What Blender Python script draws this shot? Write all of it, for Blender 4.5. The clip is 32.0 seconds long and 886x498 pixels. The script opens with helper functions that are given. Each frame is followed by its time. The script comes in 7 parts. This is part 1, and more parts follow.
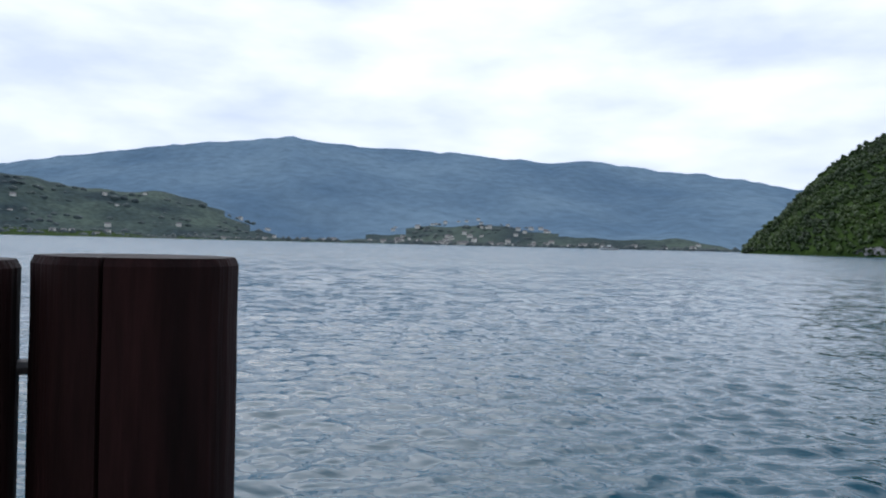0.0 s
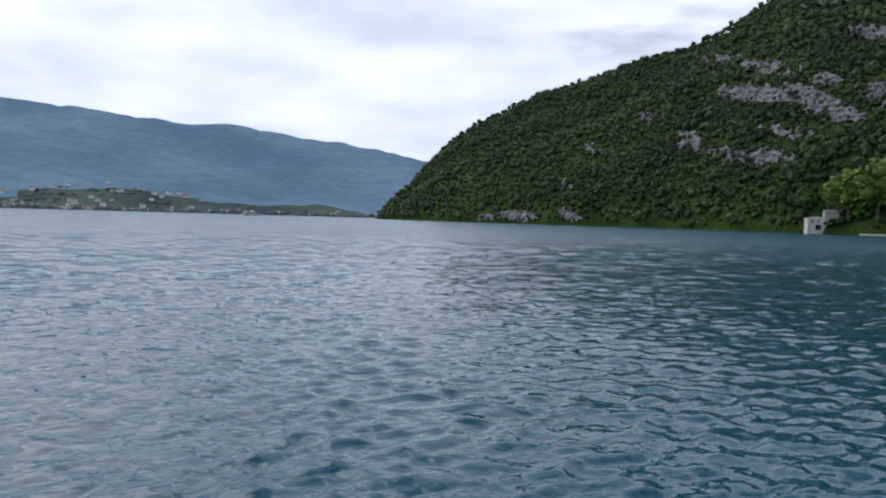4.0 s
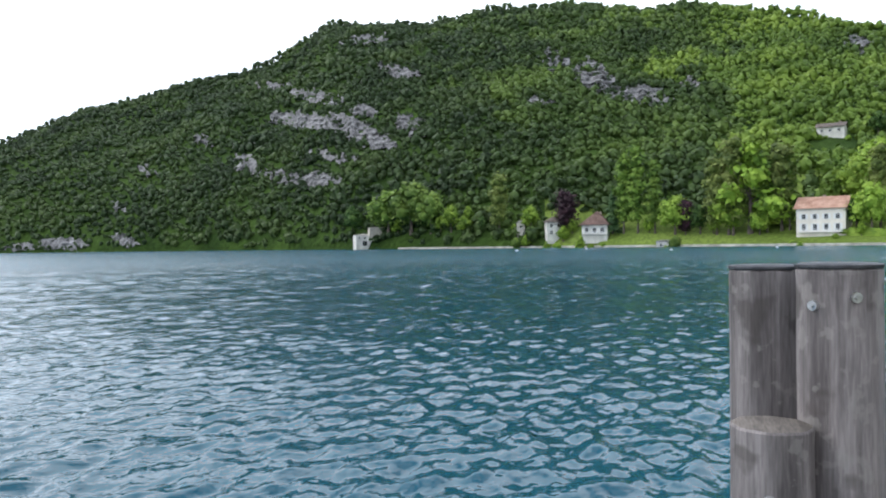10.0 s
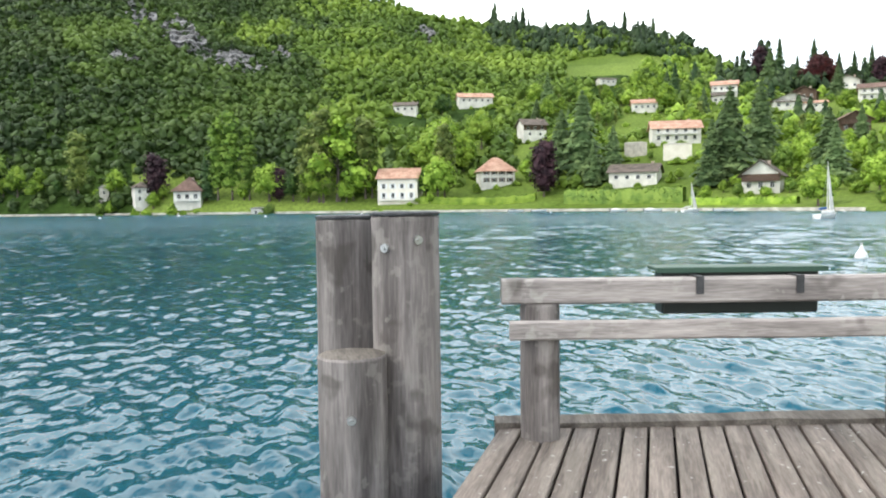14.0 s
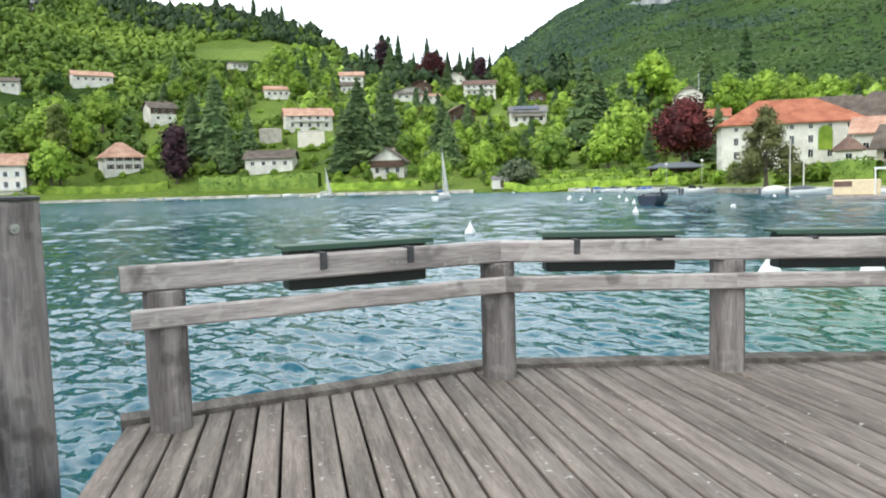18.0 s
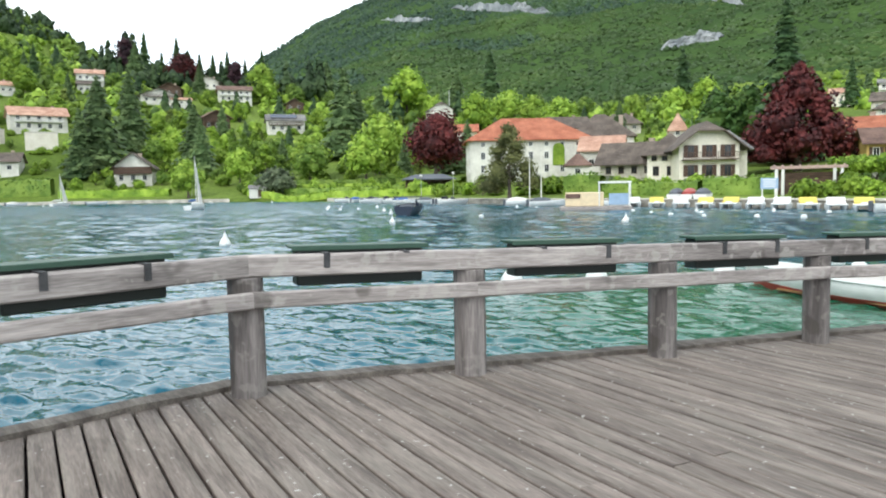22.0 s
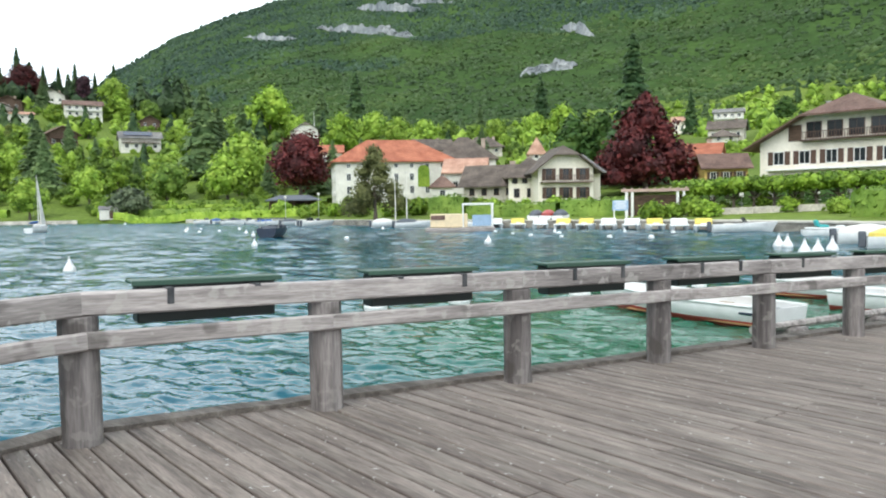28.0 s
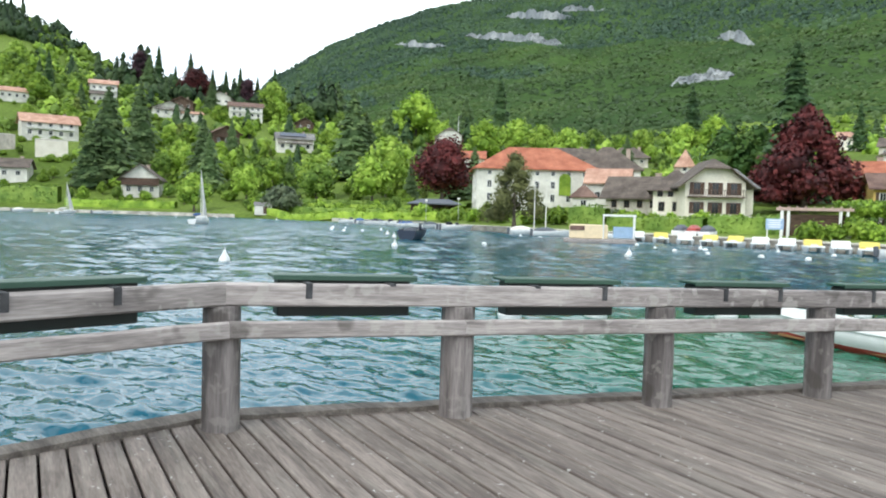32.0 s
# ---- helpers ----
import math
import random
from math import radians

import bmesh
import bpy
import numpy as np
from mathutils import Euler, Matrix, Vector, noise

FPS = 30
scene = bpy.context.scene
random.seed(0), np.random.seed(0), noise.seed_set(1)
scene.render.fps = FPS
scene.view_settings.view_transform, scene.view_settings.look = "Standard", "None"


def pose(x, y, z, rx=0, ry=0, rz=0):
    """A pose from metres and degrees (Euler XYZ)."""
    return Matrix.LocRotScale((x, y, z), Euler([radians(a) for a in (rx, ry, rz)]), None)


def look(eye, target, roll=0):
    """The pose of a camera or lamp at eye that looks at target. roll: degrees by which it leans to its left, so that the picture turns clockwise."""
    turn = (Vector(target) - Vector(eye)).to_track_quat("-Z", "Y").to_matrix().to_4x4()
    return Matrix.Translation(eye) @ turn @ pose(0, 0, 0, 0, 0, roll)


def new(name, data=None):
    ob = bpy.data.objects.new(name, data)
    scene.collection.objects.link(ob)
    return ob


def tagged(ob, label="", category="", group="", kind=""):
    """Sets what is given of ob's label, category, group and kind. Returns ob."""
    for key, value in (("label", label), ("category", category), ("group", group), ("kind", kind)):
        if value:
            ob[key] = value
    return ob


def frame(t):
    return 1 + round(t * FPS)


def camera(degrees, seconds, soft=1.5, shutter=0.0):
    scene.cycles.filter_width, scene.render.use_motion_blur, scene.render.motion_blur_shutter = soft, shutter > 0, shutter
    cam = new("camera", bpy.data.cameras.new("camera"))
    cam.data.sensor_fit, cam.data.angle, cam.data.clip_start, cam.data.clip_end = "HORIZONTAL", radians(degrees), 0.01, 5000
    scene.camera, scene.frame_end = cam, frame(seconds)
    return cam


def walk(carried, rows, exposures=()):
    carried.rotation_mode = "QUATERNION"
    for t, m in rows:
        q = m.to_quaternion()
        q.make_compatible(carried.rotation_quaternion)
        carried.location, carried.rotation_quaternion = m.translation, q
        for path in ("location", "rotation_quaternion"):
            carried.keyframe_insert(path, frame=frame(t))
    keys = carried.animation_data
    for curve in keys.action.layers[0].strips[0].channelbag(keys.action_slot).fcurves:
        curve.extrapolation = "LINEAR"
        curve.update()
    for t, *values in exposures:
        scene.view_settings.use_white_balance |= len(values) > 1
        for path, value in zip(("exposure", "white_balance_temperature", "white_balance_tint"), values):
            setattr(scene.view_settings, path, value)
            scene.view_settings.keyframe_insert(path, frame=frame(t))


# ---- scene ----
# ---------------------------------------------------------------- camera
cam = camera(60.26, 32.0, soft=2.0)
# seconds, x, y, z, yaw (to the left), pitch (up), roll
PATH = [
    (0.0, 0.171, -0.027, 1.500, -0.01, -0.36, 1.39),
    (0.5, 0.190, -0.052, 1.500, -1.19, -0.49, 1.54),
    (1.0, 0.202, -0.082, 1.498, -3.22, -0.75, 1.29),
    (1.5, 0.211, -0.090, 1.499, -6.07, -1.15, 1.00),
    (2.0, 0.225, -0.083, 1.501, -9.90, -1.50, 1.10),
    (2.5, 0.222, -0.082, 1.501, -14.30, -1.84, 1.49),
    (3.0, 0.220, -0.080, 1.501, -18.59, -2.03, 1.67),
    (3.5, 0.218, -0.077, 1.501, -22.69, -2.19, 1.66),
    (4.0, 0.216, -0.075, 1.501, -26.38, -2.26, 1.56),
    (4.5, 0.215, -0.072, 1.502, -29.49, -2.18, 1.28),
    (6.5, 0.208, -0.057, 1.506, -40.00, -1.36, 0.88),
    (7.0, 0.207, -0.053, 1.508, -42.52, -1.12, 0.63),
    (7.5, 0.206, -0.048, 1.512, -45.13, -0.90, 0.66),
    (8.0, 0.205, -0.043, 1.517, -47.68, -0.61, 0.29),
    (8.5, 0.205, -0.036, 1.526, -50.25, -0.42, 0.01),
    (9.0, 0.206, -0.029, 1.540, -52.84, -0.29, -0.32),
    (9.5, 0.224, -0.063, 1.536, -55.49, -0.29, -0.54),
    (10.0, 0.252, -0.099, 1.530, -58.32, -0.39, -0.84),
    (10.5, 0.253, -0.135, 1.521, -61.33, -0.61, -1.06),
    (11.0, 0.250, -0.167, 1.510, -64.55, -0.92, -1.22),
    (11.5, 0.256, -0.176, 1.499, -68.03, -1.33, -1.24),
    (12.0, 0.244, -0.191, 1.488, -71.70, -1.76, -1.28),
    (12.5, 0.204, -0.197, 1.480, -75.62, -2.17, -1.22),
    (13.0, 0.164, -0.184, 1.467, -79.72, -2.58, -1.11),
    (13.5, 0.126, -0.164, 1.453, -83.87, -2.94, -0.89),
    (14.0, 0.095, -0.154, 1.433, -88.00, -3.25, -0.71),
    (14.5, 0.050, -0.158, 1.422, -91.95, -3.56, -0.71),
    (16.5, 0.052, -0.201, 1.392, -106.26, -4.51, -1.30),
    (17.0, 0.047, -0.215, 1.389, -109.22, -4.65, -1.48),
    (17.5, 0.040, -0.222, 1.391, -111.99, -4.74, -1.62),
    (18.0, 0.027, -0.229, 1.396, -114.53, -4.82, -1.69),
    (18.5, 0.013, -0.239, 1.398, -116.89, -4.84, -1.77),
    (19.0, 0.011, -0.246, 1.395, -119.25, -4.78, -1.69),
    (19.5, 0.015, -0.259, 1.398, -121.58, -4.74, -1.59),
    (20.0, 0.001, -0.271, 1.402, -123.80, -4.68, -1.58),
    (20.5, 0.006, -0.291, 1.403, -126.02, -4.65, -1.47),
    (21.0, -0.001, -0.294, 1.408, -128.20, -4.61, -1.35),
    (21.5, 0.008, -0.305, 1.410, -130.34, -4.57, -1.23),
    (22.0, 0.008, -0.306, 1.419, -132.44, -4.53, -1.11),
    (22.5, 0.001, -0.299, 1.432, -134.51, -4.49, -0.94),
    (23.0, -0.025, -0.288, 1.445, -136.42, -4.43, -0.90),
    (23.5, -0.022, -0.298, 1.458, -138.09, -4.37, -0.85),
    (24.0, -0.034, -0.311, 1.469, -139.47, -4.29, -0.86),
    (24.5, -0.018, -0.341, 1.479, -140.58, -4.23, -0.81),
    (25.0, -0.020, -0.357, 1.485, -141.49, -4.10, -0.81),
    (25.5, -0.033, -0.355, 1.486, -142.18, -3.92, -0.89),
    (26.0, -0.038, -0.358, 1.484, -142.61, -3.74, -0.97),
    (26.5, -0.044, -0.365, 1.486, -142.82, -3.55, -0.95),
    (28.5, -0.002, -0.425, 1.490, -142.07, -3.00, -1.17),
    (29.0, -0.020, -0.403, 1.492, -141.32, -2.91, -1.17),
    (29.5, -0.023, -0.400, 1.490, -140.19, -2.84, -1.21),
    (30.0, 0.003, -0.419, 1.488, -138.67, -2.75, -1.08),
    (30.5, 0.026, -0.442, 1.488, -136.86, -2.72, -0.80),
    (31.0, 0.059, -0.473, 1.484, -135.08, -2.69, -0.19),
    (31.5, 0.078, -0.506, 1.482, -133.27, -2.73, 0.46),
    (32.0, 0.111, -0.535, 1.479, -132.19, -2.67, 1.53),
]
EXPOSURES = [(0.0, -0.98, 6050, 12), (2.0, -1.08, 6080, 12), (3.0, -1.14, 6100, 12), (4.5, -1.0, 6100, 12), (6.5, -0.72, 6100, 10), (9.0, -0.36, 6200, 10), (11.0, 0.22, 6350, 10), (12.0, 0.4, 6500, 8), (14.0, 0.42, 6800, 6), (18.0, 0.14, 6650, 4), (26.0, 0.08, 6550, 4), (32.0, 0.08, 6450, 4)]
walk(cam, [(t, pose(x, y, z, 90 + p, 0, w) @ pose(0, 0, 0, 0, 0, r)) for t, x, y, z, w, p, r in PATH], EXPOSURES)

# ---------------------------------------------------------------- sky and sun
SUN_BEARING, SUN_HEIGHT = 14.0, 46.0      # bearing to the left of north, degrees
world = bpy.data.worlds.new("sky")
scene.world = world
world.use_nodes = True
wn, wl = world.node_tree.nodes, world.node_tree.links
wn.clear()
w_out = wn.new("ShaderNodeOutputWorld")
w_bg = wn.new("ShaderNodeBackground")
w_sky = wn.new("ShaderNodeTexSky")
w_sky.sky_type = 'NISHITA'
w_sky.sun_disc = False
w_sky.sun_elevation = radians(SUN_HEIGHT)
w_sky.sun_rotation = radians(-SUN_BEARING)
w_sky.altitude = 450
w_bg.inputs["Strength"].default_value = 0.135
w_tc = wn.new("ShaderNodeTexCoord")
w_map = wn.new("ShaderNodeMapping")
w_map.inputs["Scale"].default_value = (1.0, 1.0, 3.2)
w_noise = wn.new("ShaderNodeTexNoise")
w_noise.inputs["Scale"].default_value = 2.2
w_noise.inputs["Detail"].default_value = 7.0
w_noise.inputs["Roughness"].default_value = 0.55
w_ramp = wn.new("ShaderNodeValToRGB")
w_ramp.color_ramp.elements[0].position, w_ramp.color_ramp.elements[1].position = 0.17, 0.33
w_noise2 = wn.new("ShaderNodeTexNoise")
w_noise2.inputs["Scale"].default_value = 5.0
w_noise2.inputs["Detail"].default_value = 6.0
w_ramp2 = wn.new("ShaderNodeValToRGB")
w_ramp2.color_ramp.elements[0].position, w_ramp2.color_ramp.elements[1].position = 0.3, 0.7
w_ramp2.color_ramp.elements[0].color = (10.6, 11.8, 13.6, 1)
w_ramp2.color_ramp.elements[1].color = (16.2, 16.8, 17.5, 1)
w_mix = wn.new("ShaderNodeMix")
w_mix.data_type = 'RGBA'
wl.new(w_tc.outputs["Generated"], w_map.inputs["Vector"])
wl.new(w_map.outputs[0], w_noise.inputs["Vector"])
wl.new(w_map.outputs[0], w_noise2.inputs["Vector"])
w_sep = wn.new("ShaderNodeSeparateXYZ")
w_thin = wn.new("ShaderNodeMapRange")      # the cloud breaks up towards the zenith
w_thin.interpolation_type = 'SMOOTHSTEP'
w_thin.inputs[1].default_value, w_thin.inputs[2].default_value = 0.30, 0.70
w_thin.inputs[3].default_value, w_thin.inputs[4].default_value = 0.0, 0.24
w_sub = wn.new("ShaderNodeMath")
w_sub.operation = 'SUBTRACT'
wl.new(w_tc.outputs["Generated"], w_sep.inputs[0])
wl.new(w_sep.outputs["Z"], w_thin.inputs[0])
wl.new(w_noise.outputs["Fac"], w_sub.inputs[0])
wl.new(w_thin.outputs[0], w_sub.inputs[1])
wl.new(w_sub.outputs[0], w_ramp.inputs["Fac"])
wl.new(w_noise2.outputs["Fac"], w_ramp2.inputs["Fac"])
wl.new(w_ramp.outputs["Color"], w_mix.inputs["Factor"])
wl.new(w_sky.outputs["Color"], w_mix.inputs[6])
wl.new(w_ramp2.outputs["Color"], w_mix.inputs[7])
wl.new(w_mix.outputs[2], w_bg.inputs["Color"])
wl.new(w_bg.outputs[0], w_out.inputs["Surface"])

sun = new("sun", bpy.data.lights.new("sun", 'SUN'))
sun.data.energy, sun.data.angle, sun.data.color = 2.0, radians(50), (1.0, 0.96, 0.90)
sun.matrix_world = look((0, 0, 50), (50 * math.sin(radians(SUN_BEARING)), -50 * math.cos(radians(SUN_BEARING)), 50 - 50 * math.tan(radians(SUN_HEIGHT))))

# ---------------------------------------------------------------- materials
def mat(name, c1, c2, scale=4.0, rough=0.7, bump=0.2, stretch=(1, 1, 1), detail=6.0, fine=0.0, metal=0.0, vary=0.0, dist=0.02, coords="Object", lo=0.35, hi=0.65, fine_scale=8.0, spec=0.5):
    """Two colours mixed by noise, with a second, finer grain, bump, and a spread from piece to piece."""
    m = bpy.data.materials.new(name)
    m.use_nodes = True
    n, l = m.node_tree.nodes, m.node_tree.links
    b = n["Principled BSDF"]
    b.inputs["Roughness"].default_value, b.inputs["Metallic"].default_value = rough, metal
    b.inputs["Specular IOR Level"].default_value = spec
    tc, mp = n.new("ShaderNodeTexCoord"), n.new("ShaderNodeMapping")
    mp.inputs["Scale"].default_value = stretch
    l.new(tc.outputs[coords], mp.inputs["Vector"])
    info = n.new("ShaderNodeObjectInfo")
    off = n.new("ShaderNodeVectorMath")
    off.operation = 'ADD'
    mul = n.new("ShaderNodeMath")
    mul.operation = 'MULTIPLY'
    mul.inputs[1].default_value = 37.0
    l.new(info.outputs["Random"], mul.inputs[0])
    l.new(mp.outputs[0], off.inputs[0])
    l.new(mul.outputs[0], off.inputs[1])
    a = n.new("ShaderNodeTexNoise")
    a.inputs["Scale"].default_value, a.inputs["Detail"].default_value = scale, detail
    l.new(off.outputs[0], a.inputs["Vector"])
    r = n.new("ShaderNodeValToRGB")
    r.color_ramp.elements[0].position, r.color_ramp.elements[1].position = lo, hi
    r.color_ramp.elements[0].color, r.color_ramp.elements[1].color = (*c1, 1), (*c2, 1)
    l.new(a.outputs["Fac"], r.inputs["Fac"])
    col = r.outputs["Color"]
    f = n.new("ShaderNodeTexNoise")
    f.inputs["Scale"].default_value, f.inputs["Detail"].default_value = scale * fine_scale, 4.0
    l.new(off.outputs[0], f.inputs["Vector"])
    if fine:
        fm = n.new("ShaderNodeMapRange")
        fm.inputs[1].default_value, fm.inputs[2].default_value = 0.25, 0.75
        fm.inputs[3].default_value, fm.inputs[4].default_value = 1 - fine, 1 + fine
        l.new(f.outputs["Fac"], fm.inputs[0])
        hs = n.new("ShaderNodeHueSaturation")
        l.new(fm.outputs[0], hs.inputs["Value"])
        l.new(col, hs.inputs["Color"])
        col = hs.outputs["Color"]
    if vary:
        vm = n.new("ShaderNodeMapRange")
        vm.inputs[3].default_value, vm.inputs[4].default_value = 1 - vary, 1 + vary
        l.new(info.outputs["Random"], vm.inputs[0])
        hv = n.new("ShaderNodeHueSaturation")
        l.new(vm.outputs[0], hv.inputs["Value"])
        l.new(col, hv.inputs["Color"])
        col = hv.outputs["Color"]
    l.new(col, b.inputs["Base Color"])
    if bump:
        add = n.new("ShaderNodeMath")
        add.operation = 'ADD'
        l.new(a.outputs["Fac"], add.inputs[0])
        l.new(f.outputs["Fac"], add.inputs[1])
        bp = n.new("ShaderNodeBump")
        bp.inputs["Strength"].default_value, bp.inputs["Distance"].default_value = bump, dist
        l.new(add.outputs[0], bp.inputs["Height"])
        l.new(bp.outputs[0], b.inputs["Normal"])
    return m


def foliage(name, c1, c2, c3, spread=0.25, scale=0.25, island=0.7, bump=0.9):
    """Leaves: colour varies from clump to clump and from plant to plant."""
    m = bpy.data.materials.new(name)
    m.use_nodes = True
    n, l = m.node_tree.nodes, m.node_tree.links
    b = n["Principled BSDF"]
    b.inputs["Roughness"].default_value = 0.65
    b.inputs["Specular IOR Level"].default_value = 0.25
    geo, info, tc = n.new("ShaderNodeNewGeometry"), n.new("ShaderNodeObjectInfo"), n.new("ShaderNodeTexCoord")
    r = n.new("ShaderNodeValToRGB")
    r.color_ramp.elements[0].color, r.color_ramp.elements[1].color = (*c1, 1), (*c3, 1)
    e = r.color_ramp.elements.new(0.5)
    e.color = (*c2, 1)
    noise_big = n.new("ShaderNodeTexNoise")
    noise_big.inputs["Scale"].default_value, noise_big.inputs["Detail"].default_value = scale, 4.0
    wide_range = n.new("ShaderNodeMapRange")
    wide_range.inputs[1].default_value, wide_range.inputs[2].default_value = 0.3, 0.7
    l.new(tc.outputs["Object"], noise_big.inputs["Vector"])
    mx = n.new("ShaderNodeMath")
    mx.operation = 'ADD'
    half = n.new("ShaderNodeMath")
    half.operation = 'MULTIPLY_ADD'
    half.inputs[1].default_value, half.inputs[2].default_value = island, -island / 2
    l.new(geo.outputs["Random Per Island"], half.inputs[0])
    l.new(half.outputs[0], mx.inputs[0])
    l.new(noise_big.outputs["Fac"], wide_range.inputs[0])
    l.new(wide_range.outputs[0], mx.inputs[1])
    l.new(mx.outputs[0], r.inputs["Fac"])
    vm = n.new("ShaderNodeMapRange")
    vm.inputs[3].default_value, vm.inputs[4].default_value = 1 - spread, 1 + spread
    l.new(info.outputs["Random"], vm.inputs[0])
    hv = n.new("ShaderNodeHueSaturation")
    l.new(vm.outputs[0], hv.inputs["Value"])
    l.new(r.outputs["Color"], hv.inputs["Color"])
    l.new(hv.outputs["Color"], b.inputs["Base Color"])
    fine = n.new("ShaderNodeTexNoise")
    fine.inputs["Scale"].default_value, fine.inputs["Detail"].default_value = 1.6, 5.0
    l.new(tc.outputs["Object"], fine.inputs["Vector"])
    bp = n.new("ShaderNodeBump")
    bp.inputs["Strength"].default_value, bp.inputs["Distance"].default_value = bump, 0.6
    l.new(fine.outputs["Fac"], bp.inputs["Height"])
    l.new(bp.outputs[0], b.inputs["Normal"])
    return m


def plain(name, c, rough=0.5, metal=0.0, spread=0.12, scale=3.0, bump=0.05):
    d = tuple(v * (1 - spread) for v in c)
    return mat(name, d, c, scale, rough, bump, metal=metal, dist=0.01)


M = {}
M["deck"] = mat("weathered_deck_wood", (0.106, 0.084, 0.073), (0.208, 0.171, 0.150), 1.1, 0.8, 0.35, (1.0, 9.0, 9.0), fine=0.28, vary=0.16, dist=0.006)
M["post"] = mat("weathered_post_wood", (0.086, 0.073, 0.071), (0.240, 0.211, 0.204), 1.3, 0.75, 0.35, (7.0, 7.0, 0.7), fine=0.25, vary=0.12, dist=0.006)
M["rail"] = mat("weathered_rail_wood", (0.178, 0.155, 0.149), (0.42, 0.375, 0.36), 1.3, 0.75, 0.3, (0.8, 8.0, 8.0), fine=0.25, vary=0.12, dist=0.005)
M["beam"] = mat("damp_edge_wood", (0.075, 0.062, 0.053), (0.185, 0.160, 0.140), 1.5, 0.85, 0.4, (1.0, 6.0, 6.0), fine=0.3, dist=0.008)
M["dark_wood"] = mat("near_black_wood", (0.0020, 0.0008, 0.0010), (0.024, 0.0085, 0.0085), 1.6, 0.8, 0.5, (6.0, 6.0, 0.5), fine=0.3, dist=0.01, spec=0.15)
M["dark_top"] = mat("dark_cut_wood", (0.012, 0.008, 0.007), (0.050, 0.036, 0.032), 9.0, 0.85, 0.4, fine=0.3)
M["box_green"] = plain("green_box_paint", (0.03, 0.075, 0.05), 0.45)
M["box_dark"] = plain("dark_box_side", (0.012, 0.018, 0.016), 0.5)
M["iron"] = mat("dark_iron", (0.05, 0.05, 0.055), (0.10, 0.10, 0.105), 12.0, 0.5, 0.2, metal=0.6)
M["steel"] = mat("galvanised_steel", (0.4, 0.4, 0.4), (0.6, 0.6, 0.6), 20.0, 0.35, 0.1, metal=0.9)
# forest, mid_forest, spring: one wood in shaded, half-lit and sunlit colours
M["forest"] = foliage("forest_leaves", (0.017, 0.033, 0.012), (0.034, 0.062, 0.018), (0.068, 0.106, 0.027), 0.0, 0.016, 0.35, 0.25)
M["mid_forest"] = foliage("half_lit_forest_leaves", (0.026, 0.051, 0.014), (0.060, 0.102, 0.021), (0.118, 0.180, 0.034), 0.0, 0.016, 0.35, 0.25)
# leaves across the lake, greyed and blued by haze in their colour
M["far_wood"] = foliage("hazy_far_shore_leaves", (0.036, 0.054, 0.062), (0.050, 0.072, 0.074), (0.066, 0.090, 0.082), 0.0, 0.01, 0.4)
M["ridge"] = foliage("ridge_leaves", (0.010, 0.026, 0.010), (0.026, 0.052, 0.018), (0.055, 0.090, 0.030), 0.0, 0.05, 0.3, 0.4)
M["upland_forest"] = foliage("upland_forest_leaves", (0.020, 0.046, 0.030), (0.034, 0.068, 0.039), (0.062, 0.110, 0.048), 0.0, 0.008, 0.15, 0.15)
M["mountain_forest"] = foliage("far_forest_leaves", (0.028, 0.056, 0.019), (0.045, 0.082, 0.023), (0.074, 0.120, 0.029), 0.0, 0.008, 0.15, 0.15)


def speckle(m, colour, scale, cut, amount, grain=(1.0, 1.0, 1.0)):
    """Small scattered spots of another colour over a material."""
    n, l = m.node_tree.nodes, m.node_tree.links
    b = n["Principled BSDF"]
    under = b.inputs["Base Color"].links[0].from_socket
    info, far = n.new("ShaderNodeObjectInfo"), n.new("ShaderNodeVectorMath")
    far.operation = 'MULTIPLY_ADD'
    far.inputs[1].default_value = (41.0, 23.0, 17.0)
    l.new(info.outputs["Random"], far.inputs[0])
    tc, t, r, x = n.new("ShaderNodeTexCoord"), n.new("ShaderNodeTexNoise"), n.new("ShaderNodeMapRange"), n.new("ShaderNodeMix")
    t.inputs["Scale"].default_value, t.inputs["Detail"].default_value = scale, 3.0
    r.inputs[1].default_value, r.inputs[2].default_value = cut, cut + 0.05
    r.inputs[4].default_value = amount
    x.data_type = 'RGBA'
    x.inputs[7].default_value = (*colour, 1)
    along = n.new("ShaderNodeVectorMath")
    along.operation = 'MULTIPLY'
    along.inputs[1].default_value = grain
    l.new(tc.outputs["Object"], along.inputs[0])
    l.new(along.outputs[0], far.inputs[2])
    l.new(far.outputs[0], t.inputs["Vector"])
    l.new(t.outputs["Fac"], r.inputs[0])
    l.new(r.outputs[0], x.inputs["Factor"])
    l.new(under, x.inputs[6])
    l.new(x.outputs[2], b.inputs["Base Color"])


speckle(M["deck"], (0.34, 0.305, 0.262), 9.0, 0.53, 0.22, (0.16, 1.6, 1.0))
speckle(M["deck"], (0.030, 0.024, 0.020), 7.0, 0.58, 0.30, (0.12, 2.2, 1.0))
speckle(M["deck"], (0.50, 0.49, 0.46), 20.0, 0.675, 0.7)
speckle(M["post"], (0.32, 0.295, 0.27), 9.0, 0.58, 0.35)
speckle(M["post"], (0.045, 0.036, 0.030), 3.0, 0.60, 0.55)
speckle(M["rail"], (0.48, 0.45, 0.42), 8.0, 0.57, 0.45)
speckle(M["rail"], (0.055, 0.046, 0.040), 2.6, 0.60, 0.55)

# ---------------------------------------------------------------- the lie of the land
WATER = -0.8


